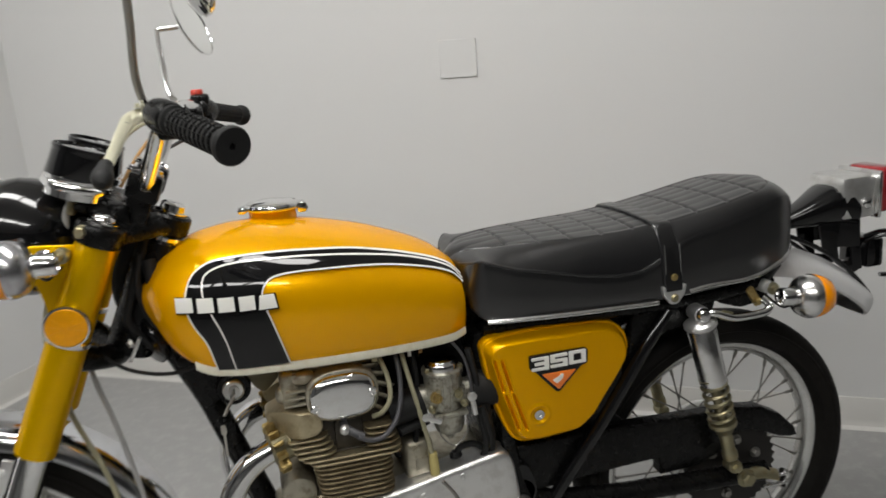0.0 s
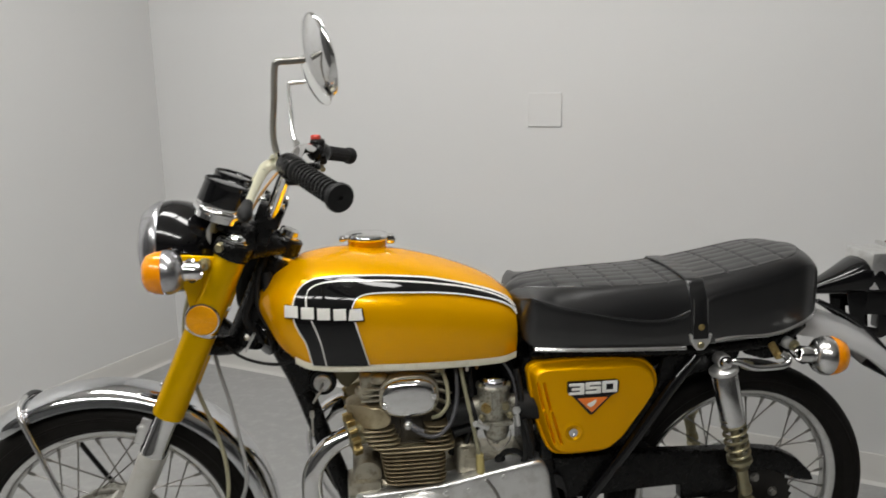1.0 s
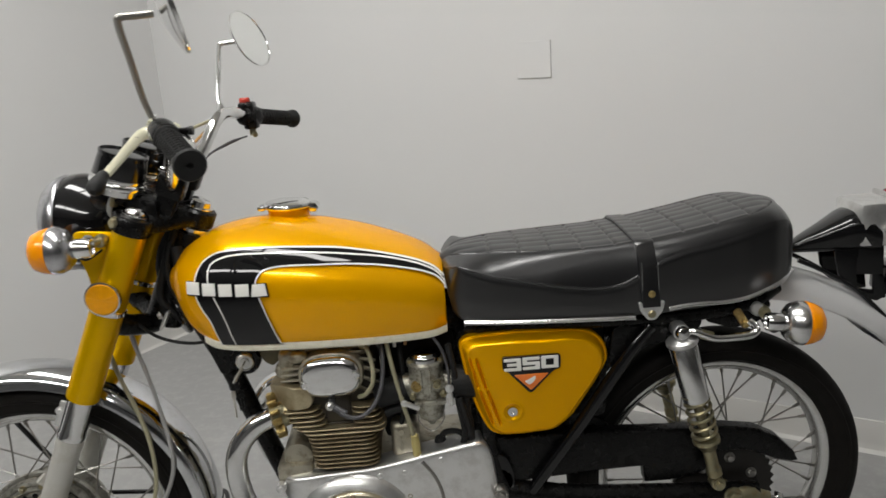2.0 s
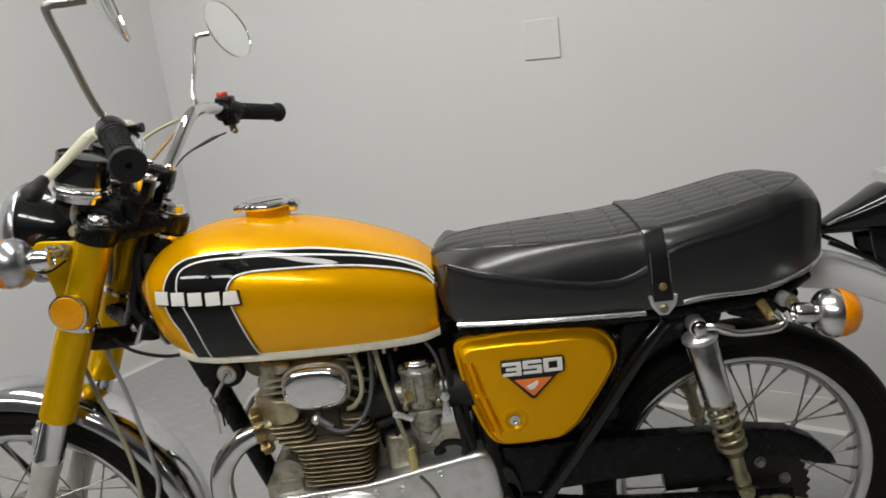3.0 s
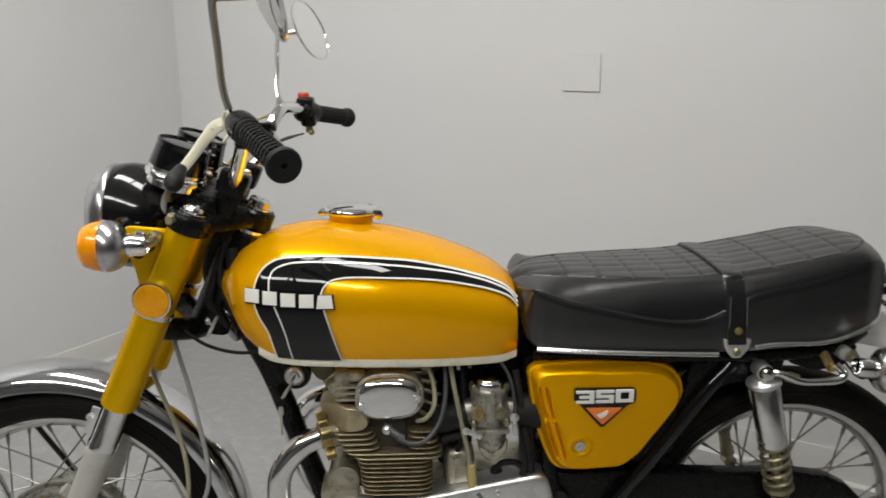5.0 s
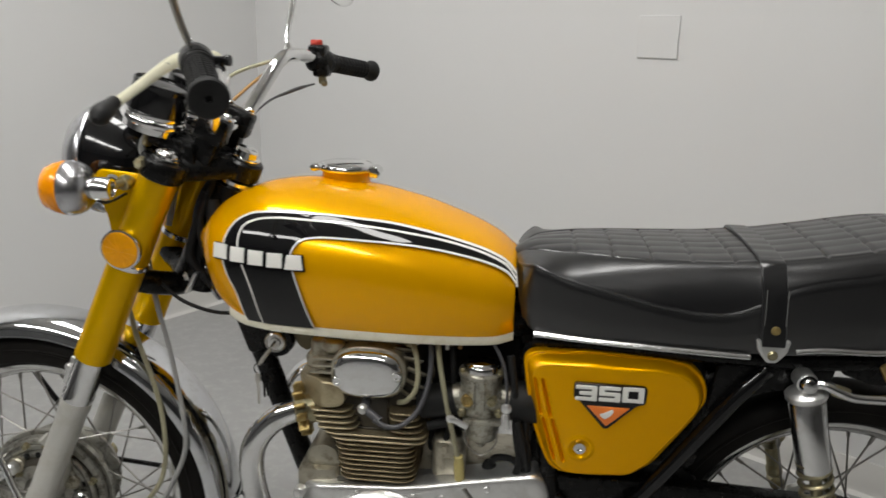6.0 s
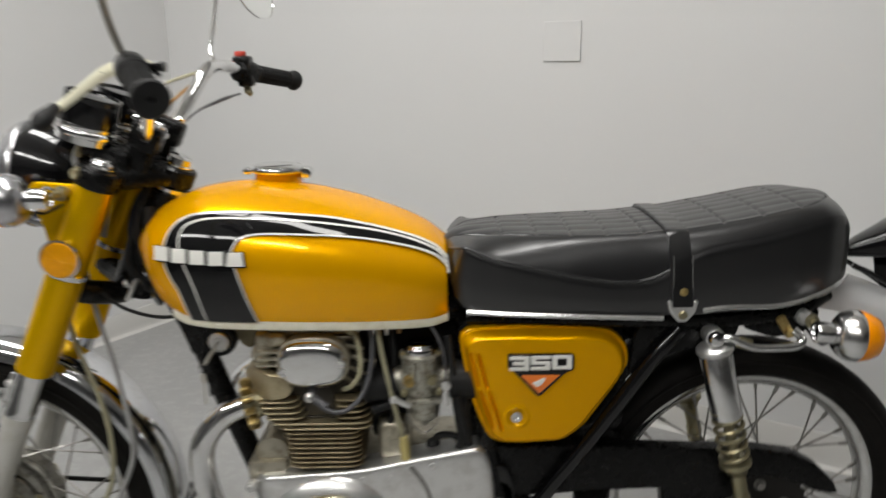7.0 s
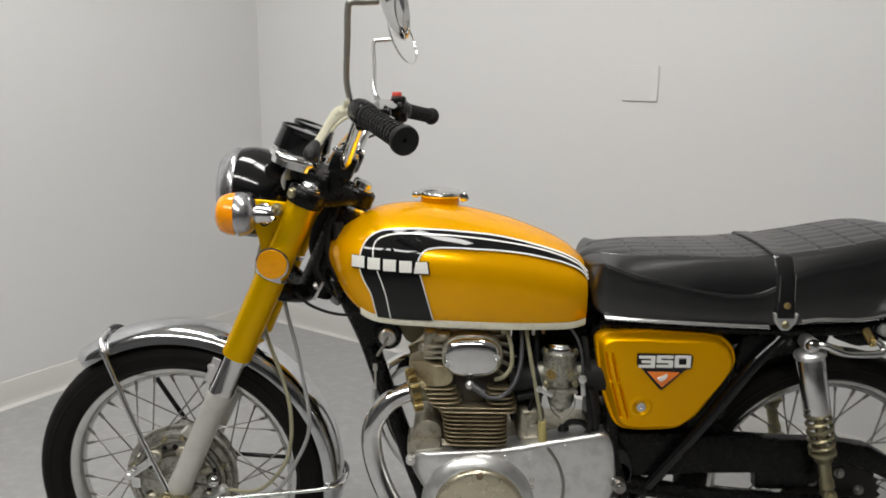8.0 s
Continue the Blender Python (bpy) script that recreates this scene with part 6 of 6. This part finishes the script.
for pts, r in (([(-0.533, -0.100, 0.66), (-0.524, -0.108, 0.60), (-0.520, -0.106, 0.54), (-0.512, -0.104, 0.48), (-0.520, -0.09, 0.44)], 0.006),
               ([(-0.505, -0.095, 0.58), (-0.505, -0.100, 0.53), (-0.500, -0.098, 0.49), (-0.50, -0.09, 0.45)], 0.0075),
               ([(-0.625, -0.075, 0.66), (-0.622, -0.085, 0.60), (-0.628, -0.080, 0.52), (-0.64, -0.07, 0.46)], 0.005),
               ([(-0.660, -0.100, 0.53), (-0.640, -0.098, 0.535), (-0.610, -0.095, 0.540)], 0.0075)):
    bar("black_hose", pts, r, RUBBER, parent=eng, label="black rubber hose")
# fuel tap below the tank with a paper tag, and a wire connector
bm = bmesh.new()
lathe(bm, [(0.009, 0), (0.010, 0.004), (0.010, 0.018), (0.006, 0.024)], (-0.600, -0.080, 0.698), (0, 0, -1), 14)
tap = part("fuel_tap", bm, ZINC, eng, "dull fuel tap")
bm = bmesh.new()
box(bm, (-0.632, -0.092, 0.668), (0.006, 0.002, 0.017), 0.0005)
part("tag", bm, WHITEP, tap, "small white tag")
bm = bmesh.new()
box(bm, (-0.612, -0.088, 0.668), (0.006, 0.006, 0.014), 0.0015)
part("connector", bm, CABLEO, tap, "orange wire connector")
# clutch cable and its boot
bm = bmesh.new()
tube(bm, [(-0.650, -0.085, 0.700), (-0.644, -0.100, 0.655), (-0.632, -0.110, 0.590), (-0.618, -0.108, 0.520), (-0.608, -0.100, 0.470)], 0.0042, 10, 6)
part("clutch_cable", bm, CABLE, eng, "olive clutch cable")
bm = bmesh.new()
lathe(bm, [(0.0055, 0.0), (0.0085, 0.002), (0.0085, 0.030), (0.0075, 0.034), (0.0075, 0.044), (0.005, 0.046)], (-0.606, -0.099, 0.437), (-0.06, -0.05, 1), 14)
part("cable_boot", bm, BOOT, eng, "yellowed rubber boot")
# exhaust
for s in (-1, 1):
    ex = tagged(new("exhaust_pipe"), "chrome exhaust header with a finned clamp")
    ex.parent = bike
    bm = bmesh.new()
    tube(bm, [(-0.830, s * 0.080, 0.548), (-0.866, s * 0.088, 0.541), (-0.910, s * 0.097, 0.522), (-0.942, s * 0.104, 0.484), (-0.951, s * 0.108, 0.435), (-0.938, s * 0.114, 0.370), (-0.905, s * 0.122, 0.300), (-0.85, s * 0.135, 0.235), (-0.76, s * 0.150, 0.200), (-0.60, s * 0.165, 0.185), (-0.45, s * 0.175, 0.185)], 0.0205, 20, 6)
    part("header", bm, CHROME, ex, "chrome header pipe", 60)
    d = Vector((-1, s * 0.22, -0.20)).normalized()
    u = Vector((0, 1, 0)).cross(d).normalized()
    v = d.cross(u)
    c = Vector((-0.864, s * 0.088, 0.5405))
    for i in range(12):
        bm = bmesh.new()
        a = 2 * math.pi * i / 12
        n = math.cos(a) * u + math.sin(a) * v
        m = Matrix((n, d.cross(n), d)).transposed()
        box(bm, c + n * 0.0335 + d * 0.002, (0.022, 0.0075, 0.018), 0.003, m)
        part("clamp_fin", bm, BRASS, ex)
    bm = bmesh.new()
    lathe(bm, [(0.021, -0.024), (0.0265, -0.020), (0.0265, -0.008), (0.0285, -0.004), (0.0285, 0.010), (0.0225, 0.014)], c, d, 28)
    part("clamp_collar", bm, ZINC, ex, "tarnished clamp collar")
bm = bmesh.new()
plate(bm, rounded([(-0.915, 0.678), (-0.822, 0.674), (-0.852, 0.636), (-0.872, 0.618), (-0.886, 0.626)], 0.006), -0.030, -0.036, 0.001)
part("coil_bracket", bm, OLIVE, eng, "olive plated coil bracket")

# ---- rear wheel and suspension
rw = wheel("rear_wheel", REAR, 0.3045, 0.090, 0.2386, 0.070, 0.036, "spoked rear wheel with a chain sprocket")
bm = bmesh.new()
ring_solid(bm, [(0.012, -0.05), (0.075, -0.046), (0.082, -0.040), (0.082, -0.028), (0.070, -0.020), (0.065, 0.02), (0.088, 0.030), (0.092, 0.040), (0.090, 0.052), (0.02, 0.06), (0.012, 0.06)], REAR, (0, 1, 0), 40)
part("hub", bm, ALU, rw, "aluminium hub", 30)
bm = bmesh.new()
sec = []
for i in range(72):
    a = 2 * math.pi * i / 72
    sec.append(Vector((REAR.x + (0.099 + (0.004 if i % 2 else -0.003)) * math.cos(a), REAR.z + (0.099 + (0.004 if i % 2 else -0.003)) * math.sin(a))))
plate(bm, sec, -0.064, -0.072, 0.001)
part("sprocket", bm, OILY, rw, "dark oily chain sprocket")
for a in range(20, 380, 60):
    bm = bmesh.new()
    d = Vector((math.cos(radians(a)), 0, math.sin(radians(a))))
    bolt(bm, REAR + d * 0.058 + Vector((0, -0.072, 0)), (0, -1, 0), 0.008, 0.009)
    part("sprocket_bolt", bm, SPOKE, rw)
bm = bmesh.new()
tube(bm, [REAR + Vector((0, -0.135, 0)), REAR + Vector((0, 0.135, 0))], 0.009, 12)
bolt(bm, REAR + Vector((0, -0.118, 0)), (0, -1, 0), 0.014, 0.016)
part("axle", bm, ZINC, rw)
bm = bmesh.new()
tube(bm, [REAR + Vector((-0.01, -0.115, -0.002)), REAR + Vector((0.03, -0.118, 0.004)), REAR + Vector((0.075, -0.116, -0.012))], 0.0125, 10, 4, flat=(1, 0.35))
part("chain_adjuster", bm, ZINC, rw)
for dz in (-0.014, -0.034):
    bm = bmesh.new()
    tube(bm, [REAR + Vector((0.045, -0.112, dz)), REAR + Vector((0.098, -0.112, dz - 0.002))], 0.0045, 10)
    bolt(bm, REAR + Vector((0.090, -0.112, dz)), (1, 0, 0), 0.008, 0.010)
    part("adjuster_bolt", bm, CHROME, rw, "bright adjuster bolt")

sw = tagged(new("swing_arm"), "satin black swing arm with a chain guard")
sw.parent = bike
for s in (-1, 1):
    bm = bmesh.new()
    tube(bm, [(-0.450, s * 0.088, 0.345), (-0.30, s * 0.095, 0.322), (-0.16, s * 0.100, 0.313), (-0.05, s * 0.104, 0.308), (0.06, s * 0.104, 0.302)], 0.020, 14, 4, flat=(1.0, 0.7))
    part("arm", bm, BLACKM, sw)
bm = bmesh.new()
tube(bm, [(-0.45, -0.1, 0.366), (-0.45, 0.1, 0.366)], 0.026, 16)
part("pivot_tube", bm, BLACKM, sw)
# chain guard
bm = bmesh.new()
upper = [(-0.455, 0.452), (-0.35, 0.452), (-0.22, 0.446), (-0.10, 0.440), (0.0, 0.437), (0.06, 0.428), (0.105, 0.405), (0.138, 0.372), (0.147, 0.352)]
lower = [(0.132, 0.350), (0.105, 0.356), (0.07, 0.372), (0.035, 0.385), (-0.01, 0.385), (-0.04, 0.345), (-0.10, 0.330), (-0.160, 0.330), (-0.164, 0.366), (-0.25, 0.364), (-0.35, 0.358), (-0.455, 0.352)]
plate(bm, [Vector(q) for q in upper + lower], -0.058, -0.088, 0.005)
part("chain_guard", bm, BLACKM, sw, "black chain guard")
# chain runs
for z0, z1 in ((0.405, 0.400), (0.30, 0.208)):
    bm = bmesh.new()
    n = 30
    for i in range(n):
        f = i / (n - 1)
        box(bm, (-0.47 + 0.46 * f, -0.068, z0 + (z1 - z0) * f), (0.0125, 0.010 if i % 2 else 0.013, 0.011), 0.003)
    part("chain", bm, SPOKE, sw, "steel drive chain")

# shock absorbers
for s in (-1, 1):
    g = tagged(new("shock_absorber"), "rear shock absorber with a chrome shroud and exposed spring")
    g.parent = bike
    t = Vector((-0.109, s * 0.128, 0.664))
    b = Vector((-0.033, s * 0.128, 0.346))
    d = (b - t).normalized()
    L_ = (b - t).length
    bm = bmesh.new()
    lathe(bm, [(0.010, -0.016), (0.0150, -0.014), (0.0150, 0.014), (0.010, 0.016)], t, (0, 1, 0), 20)
    lathe(bm, [(0.012, 0.008), (0.020, 0.014), (0.0265, 0.017), (0.0295, 0.020), (0.0295, 0.026), (0.0260, 0.030)], t, d, 28)
    part("top_eye", bm, ALU, g, "dull alloy top eye")
    bm = bmesh.new()
    lathe(bm, [(0.013, 0.0), (0.0135, 0.006), (0.010, 0.012), (0.002, 0.014)], t + Vector((0, s * 0.014, 0)), (0, s, 0), 16)
    part("dome_nut", bm, CHROME, g, "chrome dome nut")
    bm = bmesh.new()
    lathe(bm, [(0.0235, 0.028), (0.0256, 0.030), (0.0256, 0.141), (0.0250, 0.144), (0.0240, 0.142)], t, d, 32)
    part("shroud", bm, CHROMED, g, "chrome shroud", 50)
    bm = bmesh.new()
    lathe(bm, [(0.009, 0.09), (0.009, 0.236), (0.0130, 0.238), (0.0120, L_ - 0.034), (0.0145, L_ - 0.030), (0.0145, L_ - 0.016), (0.011, L_ - 0.012)], t, d, 20)
    part("damper", bm, ZINC, g, "damper body")
    bm = bmesh.new()
    u = d.orthogonal().normalized()
    v = d.cross(u)
    turns, n = 5.4, 120
    pts = [t + d * (0.132 + 0.094 * k / n) + 0.0222 * (math.cos(2 * math.pi * turns * k / n) * u + math.sin(2 * math.pi * turns * k / n) * v) for k in range(n + 1)]
    tube(bm, pts, 0.0040, 8, 1)
    part("spring", bm, ZINC, g, "yellowed coil spring")
    bm = bmesh.new()
    lathe(bm, [(0.012, 0.226), (0.0258, 0.229), (0.0262, 0.236), (0.020, 0.241), (0.0165, 0.252), (0.012, 0.256)], t, d, 24)
    part("spring_seat", bm, ZINC, g)
    bm = bmesh.new()
    lathe(bm, [(0.009, -0.013), (0.0135, -0.011), (0.0135, 0.011), (0.009, 0.013)], b, (0, 1, 0), 18)
    bolt(bm, b + Vector((0, s * 0.012, 0)), (0, s, 0), 0.009, 0.01)
    part("bottom_eye", bm, ZINC, g)

# helmet rail and small brackets below the seat
for s in (-1,):
    bar("helmet_rail", [(-0.100, s * 0.140, 0.664), (-0.085, s * 0.147, 0.665), (-0.066, s * 0.150, 0.657), (-0.048, s * 0.150, 0.651), (-0.02, s * 0.150, 0.650), (0.012, s * 0.149, 0.651), (0.025, s * 0.147, 0.656), (0.026, s * 0.143, 0.665), (0.016, s * 0.136, 0.674)], 0.0072, CHROME, parent=bike, label="bent chrome rail")
    bm = bmesh.new()
    box(bm, (-0.066, s * 0.150, 0.658), (0.024, 0.008, 0.018), 0.003, Matrix.Rotation(radians(18), 3, "Y"))
    part("rail_clip", bm, ZINC, bike, "yellowed zinc clip")
    bm = bmesh.new()
    box(bm, (0.006, s * 0.128, 0.677), (0.016, 0.008, 0.042), 0.005, Matrix.Rotation(radians(-32), 3, "Y"))
    lathe(bm, [(0.007, 0), (0.007, 0.006), (0.004, 0.008)], (0.012, s * 0.131, 0.668), (0, s, 0), 12)
    part("helmet_lock", bm, BRASS, bike, "tarnished brass helmet lock")
    bm = bmesh.new()
    lathe(bm, [(0.0125, -0.02), (0.0125, 0.006), (0.010, 0.009), (0.001, 0.010)], (0.040, s * 0.115, 0.688), (0, s, 0), 20)
    part("lock_barrel", bm, GREYP, bike, "grey lock barrel")

# ---- rear mudguard and tail lamp
rf = tagged(new("rear_mudguard"), "silver rear mudguard")
rf.parent = bike
part("blade", mudguard(Vector((0.03, 0, 0.27)), 0.474, 0.076, 0.050, 112, 44, 40), FENDER, rf, "silver painted blade")
part("front_section", mudguard(Vector((0.03, 0, 0.27)), 0.471, 0.074, 0.050, 140, 110, 16), BLACKP, rf, "black front section of the mudguard")
tl = tagged(new("tail_lamp"), "red tail lamp on a black pressed bracket")
tl.parent = bike
bm = bmesh.new()
arm = []
for x, zt, zb, hw in ((0.138, 0.768, 0.758, 0.008), (0.175, 0.790, 0.757, 0.022), (0.215, 0.811, 0.756, 0.034), (0.250, 0.832, 0.757, 0.044), (0.268, 0.838, 0.757, 0.050), (0.290, 0.834, 0.757, 0.053), (0.306, 0.812, 0.757, 0.053)):
    zm = (zt + zb) / 2
    arm.append([Vector((x, hw * math.copysign(abs(math.cos(a)) ** 0.7, math.cos(a)), zm + (zt - zb) / 2 * math.copysign(abs(math.sin(a)) ** 0.7, math.sin(a)))) for a in np.linspace(0, 2 * math.pi, 20, endpoint=False)])
skin(bm, arm)
part("bracket", bm, BLACKP, tl, "gloss black tapered bracket", 50)
bm = bmesh.new()
box(bm, (0.303, 0, 0.812), (0.080, 0.100, 0.086), 0.010)
hb = part("housing", bm, ALU, tl, "silver lamp housing")
bm = bmesh.new()
box(bm, (0.377, 0, 0.819), (0.056, 0.100, 0.092), 0.016, segments=3)
part("lens", bm, RED, tl, "red lens")
bm = bmesh.new()
box(bm, (0.346, 0, 0.814), (0.008, 0.114, 0.094), 0.003)
part("lens_bezel", bm, CHROME, tl, "chrome bezel")
bm = bmesh.new()
lathe(bm, [(0.010, 0), (0.010, 0.006), (0.006, 0.009), (0.001, 0.009)], (0.318, -0.050, 0.800), (0, -1, 0), 16)
part("housing_screw", bm, CHROME, hb)
for s in (-1, 1):
    bm = bmesh.new()
    tube(bm, [(0.150, s * 0.040, 0.752), (0.190, s * 0.050, 0.733), (0.250, s * 0.052, 0.696), (0.300, s * 0.052, 0.650), (0.335, s * 0.050, 0.612)], 0.0048, 10, 4)
    part("lower_stay", bm, BLACKP, tl, "thin black edge stay")
    bm = bmesh.new()
    # a pressed plate with a window in it, built as its legs and crossbars
    for o_ in ([(0.222, 0.765), (0.272, 0.765), (0.268, 0.711), (0.273, 0.684), (0.262, 0.684), (0.233, 0.715)],
               [(0.262, 0.765), (0.318, 0.775), (0.322, 0.708), (0.262, 0.714)],
               [(0.302, 0.712), (0.322, 0.712), (0.330, 0.660), (0.304, 0.662)],
               [(0.258, 0.688), (0.306, 0.678), (0.326, 0.662), (0.312, 0.655), (0.284, 0.666)]):
        plate(bm, rounded(o_, 0.004), s * 0.032, s * 0.037, 0.001)
        for q in bm.verts:
            q.co.y += s * 0.00003
    part("side_plate", bm, BLACKP, tl, "black pressed side plate")
bm = bmesh.new()
tube(bm, [(0.338, -0.030, 0.722), (0.360, -0.055, 0.735), (0.385, -0.070, 0.725), (0.402, -0.075, 0.690), (0.398, -0.065, 0.650), (0.365, -0.045, 0.645)], 0.012, 10, 4, flat=(1, 0.4))
box(bm, (0.358, 0, 0.690), (0.040, 0.08, 0.060), 0.006)
part("plate_bracket", bm, BLACKP, tl, "black pressed plate bracket")

# ---- cables at the fork
bar("brake_cable", [(-1.110, -0.02, 0.900), (-1.138, -0.03, 0.800), (-1.137, -0.035, 0.745), (-1.126, -0.040, 0.680), (-1.111, -0.045, 0.620), (-1.097, -0.052, 0.552), (-1.084, -0.063, 0.480), (-1.086, -0.065, 0.428), (-1.110, -0.065, 0.370), (-1.150, -0.066, 0.305), (-1.215, -0.070, 0.268), (-1.276, -0.066, 0.272)], 0.0042, GREYP, parent=bike, label="grey brake cable", steps=7)
bar("speedometer_cable", [(-1.160, -0.03, 0.87), (-1.187, -0.035, 0.760), (-1.171, -0.040, 0.640), (-1.140, -0.052, 0.553), (-1.122, -0.063, 0.483), (-1.123, -0.065, 0.407), (-1.143, -0.066, 0.350), (-1.195, -0.068, 0.300), (-1.270, -0.066, 0.300)], 0.0042, CABLE, parent=bike, label="olive speedometer cable", steps=7)
bar("throttle_wire", [(-0.955, 0.175, 1.083), (-0.985, 0.150, 1.078), (-1.035, 0.10, 1.055), (-1.060, 0.06, 1.01), (-1.065, 0.05, 0.97)], 0.0032, CABLE, parent=bike, steps=7)
bar("orange_wire", [(-0.955, 0.178, 1.080), (-0.985, 0.150, 1.062), (-1.025, 0.10, 1.02), (-1.055, 0.06, 0.975)], 0.0030, CABLEO, parent=bike, steps=7)
bar("wiring_loom", [(-1.020, -0.040, 0.87), (-1.012, -0.055, 0.80), (-0.985, -0.05, 0.74)], 0.011, RUBBER, parent=bike)
bar("lower_wire", [(-1.11, -0.06, 0.735), (-1.07, -0.06, 0.702), (-1.01, -0.055, 0.684), (-0.95, -0.04, 0.69)], 0.0032, RUBBER, parent=bike)

# Small fittings hang from their assembly: thing, part, sub-part and no deeper.
for ob in list(bpy.data.objects):
    chain = [ob]
    while chain[-1].parent:
        chain.append(chain[-1].parent)
    if len(chain) > 3:
        ob.parent = chain[-2]
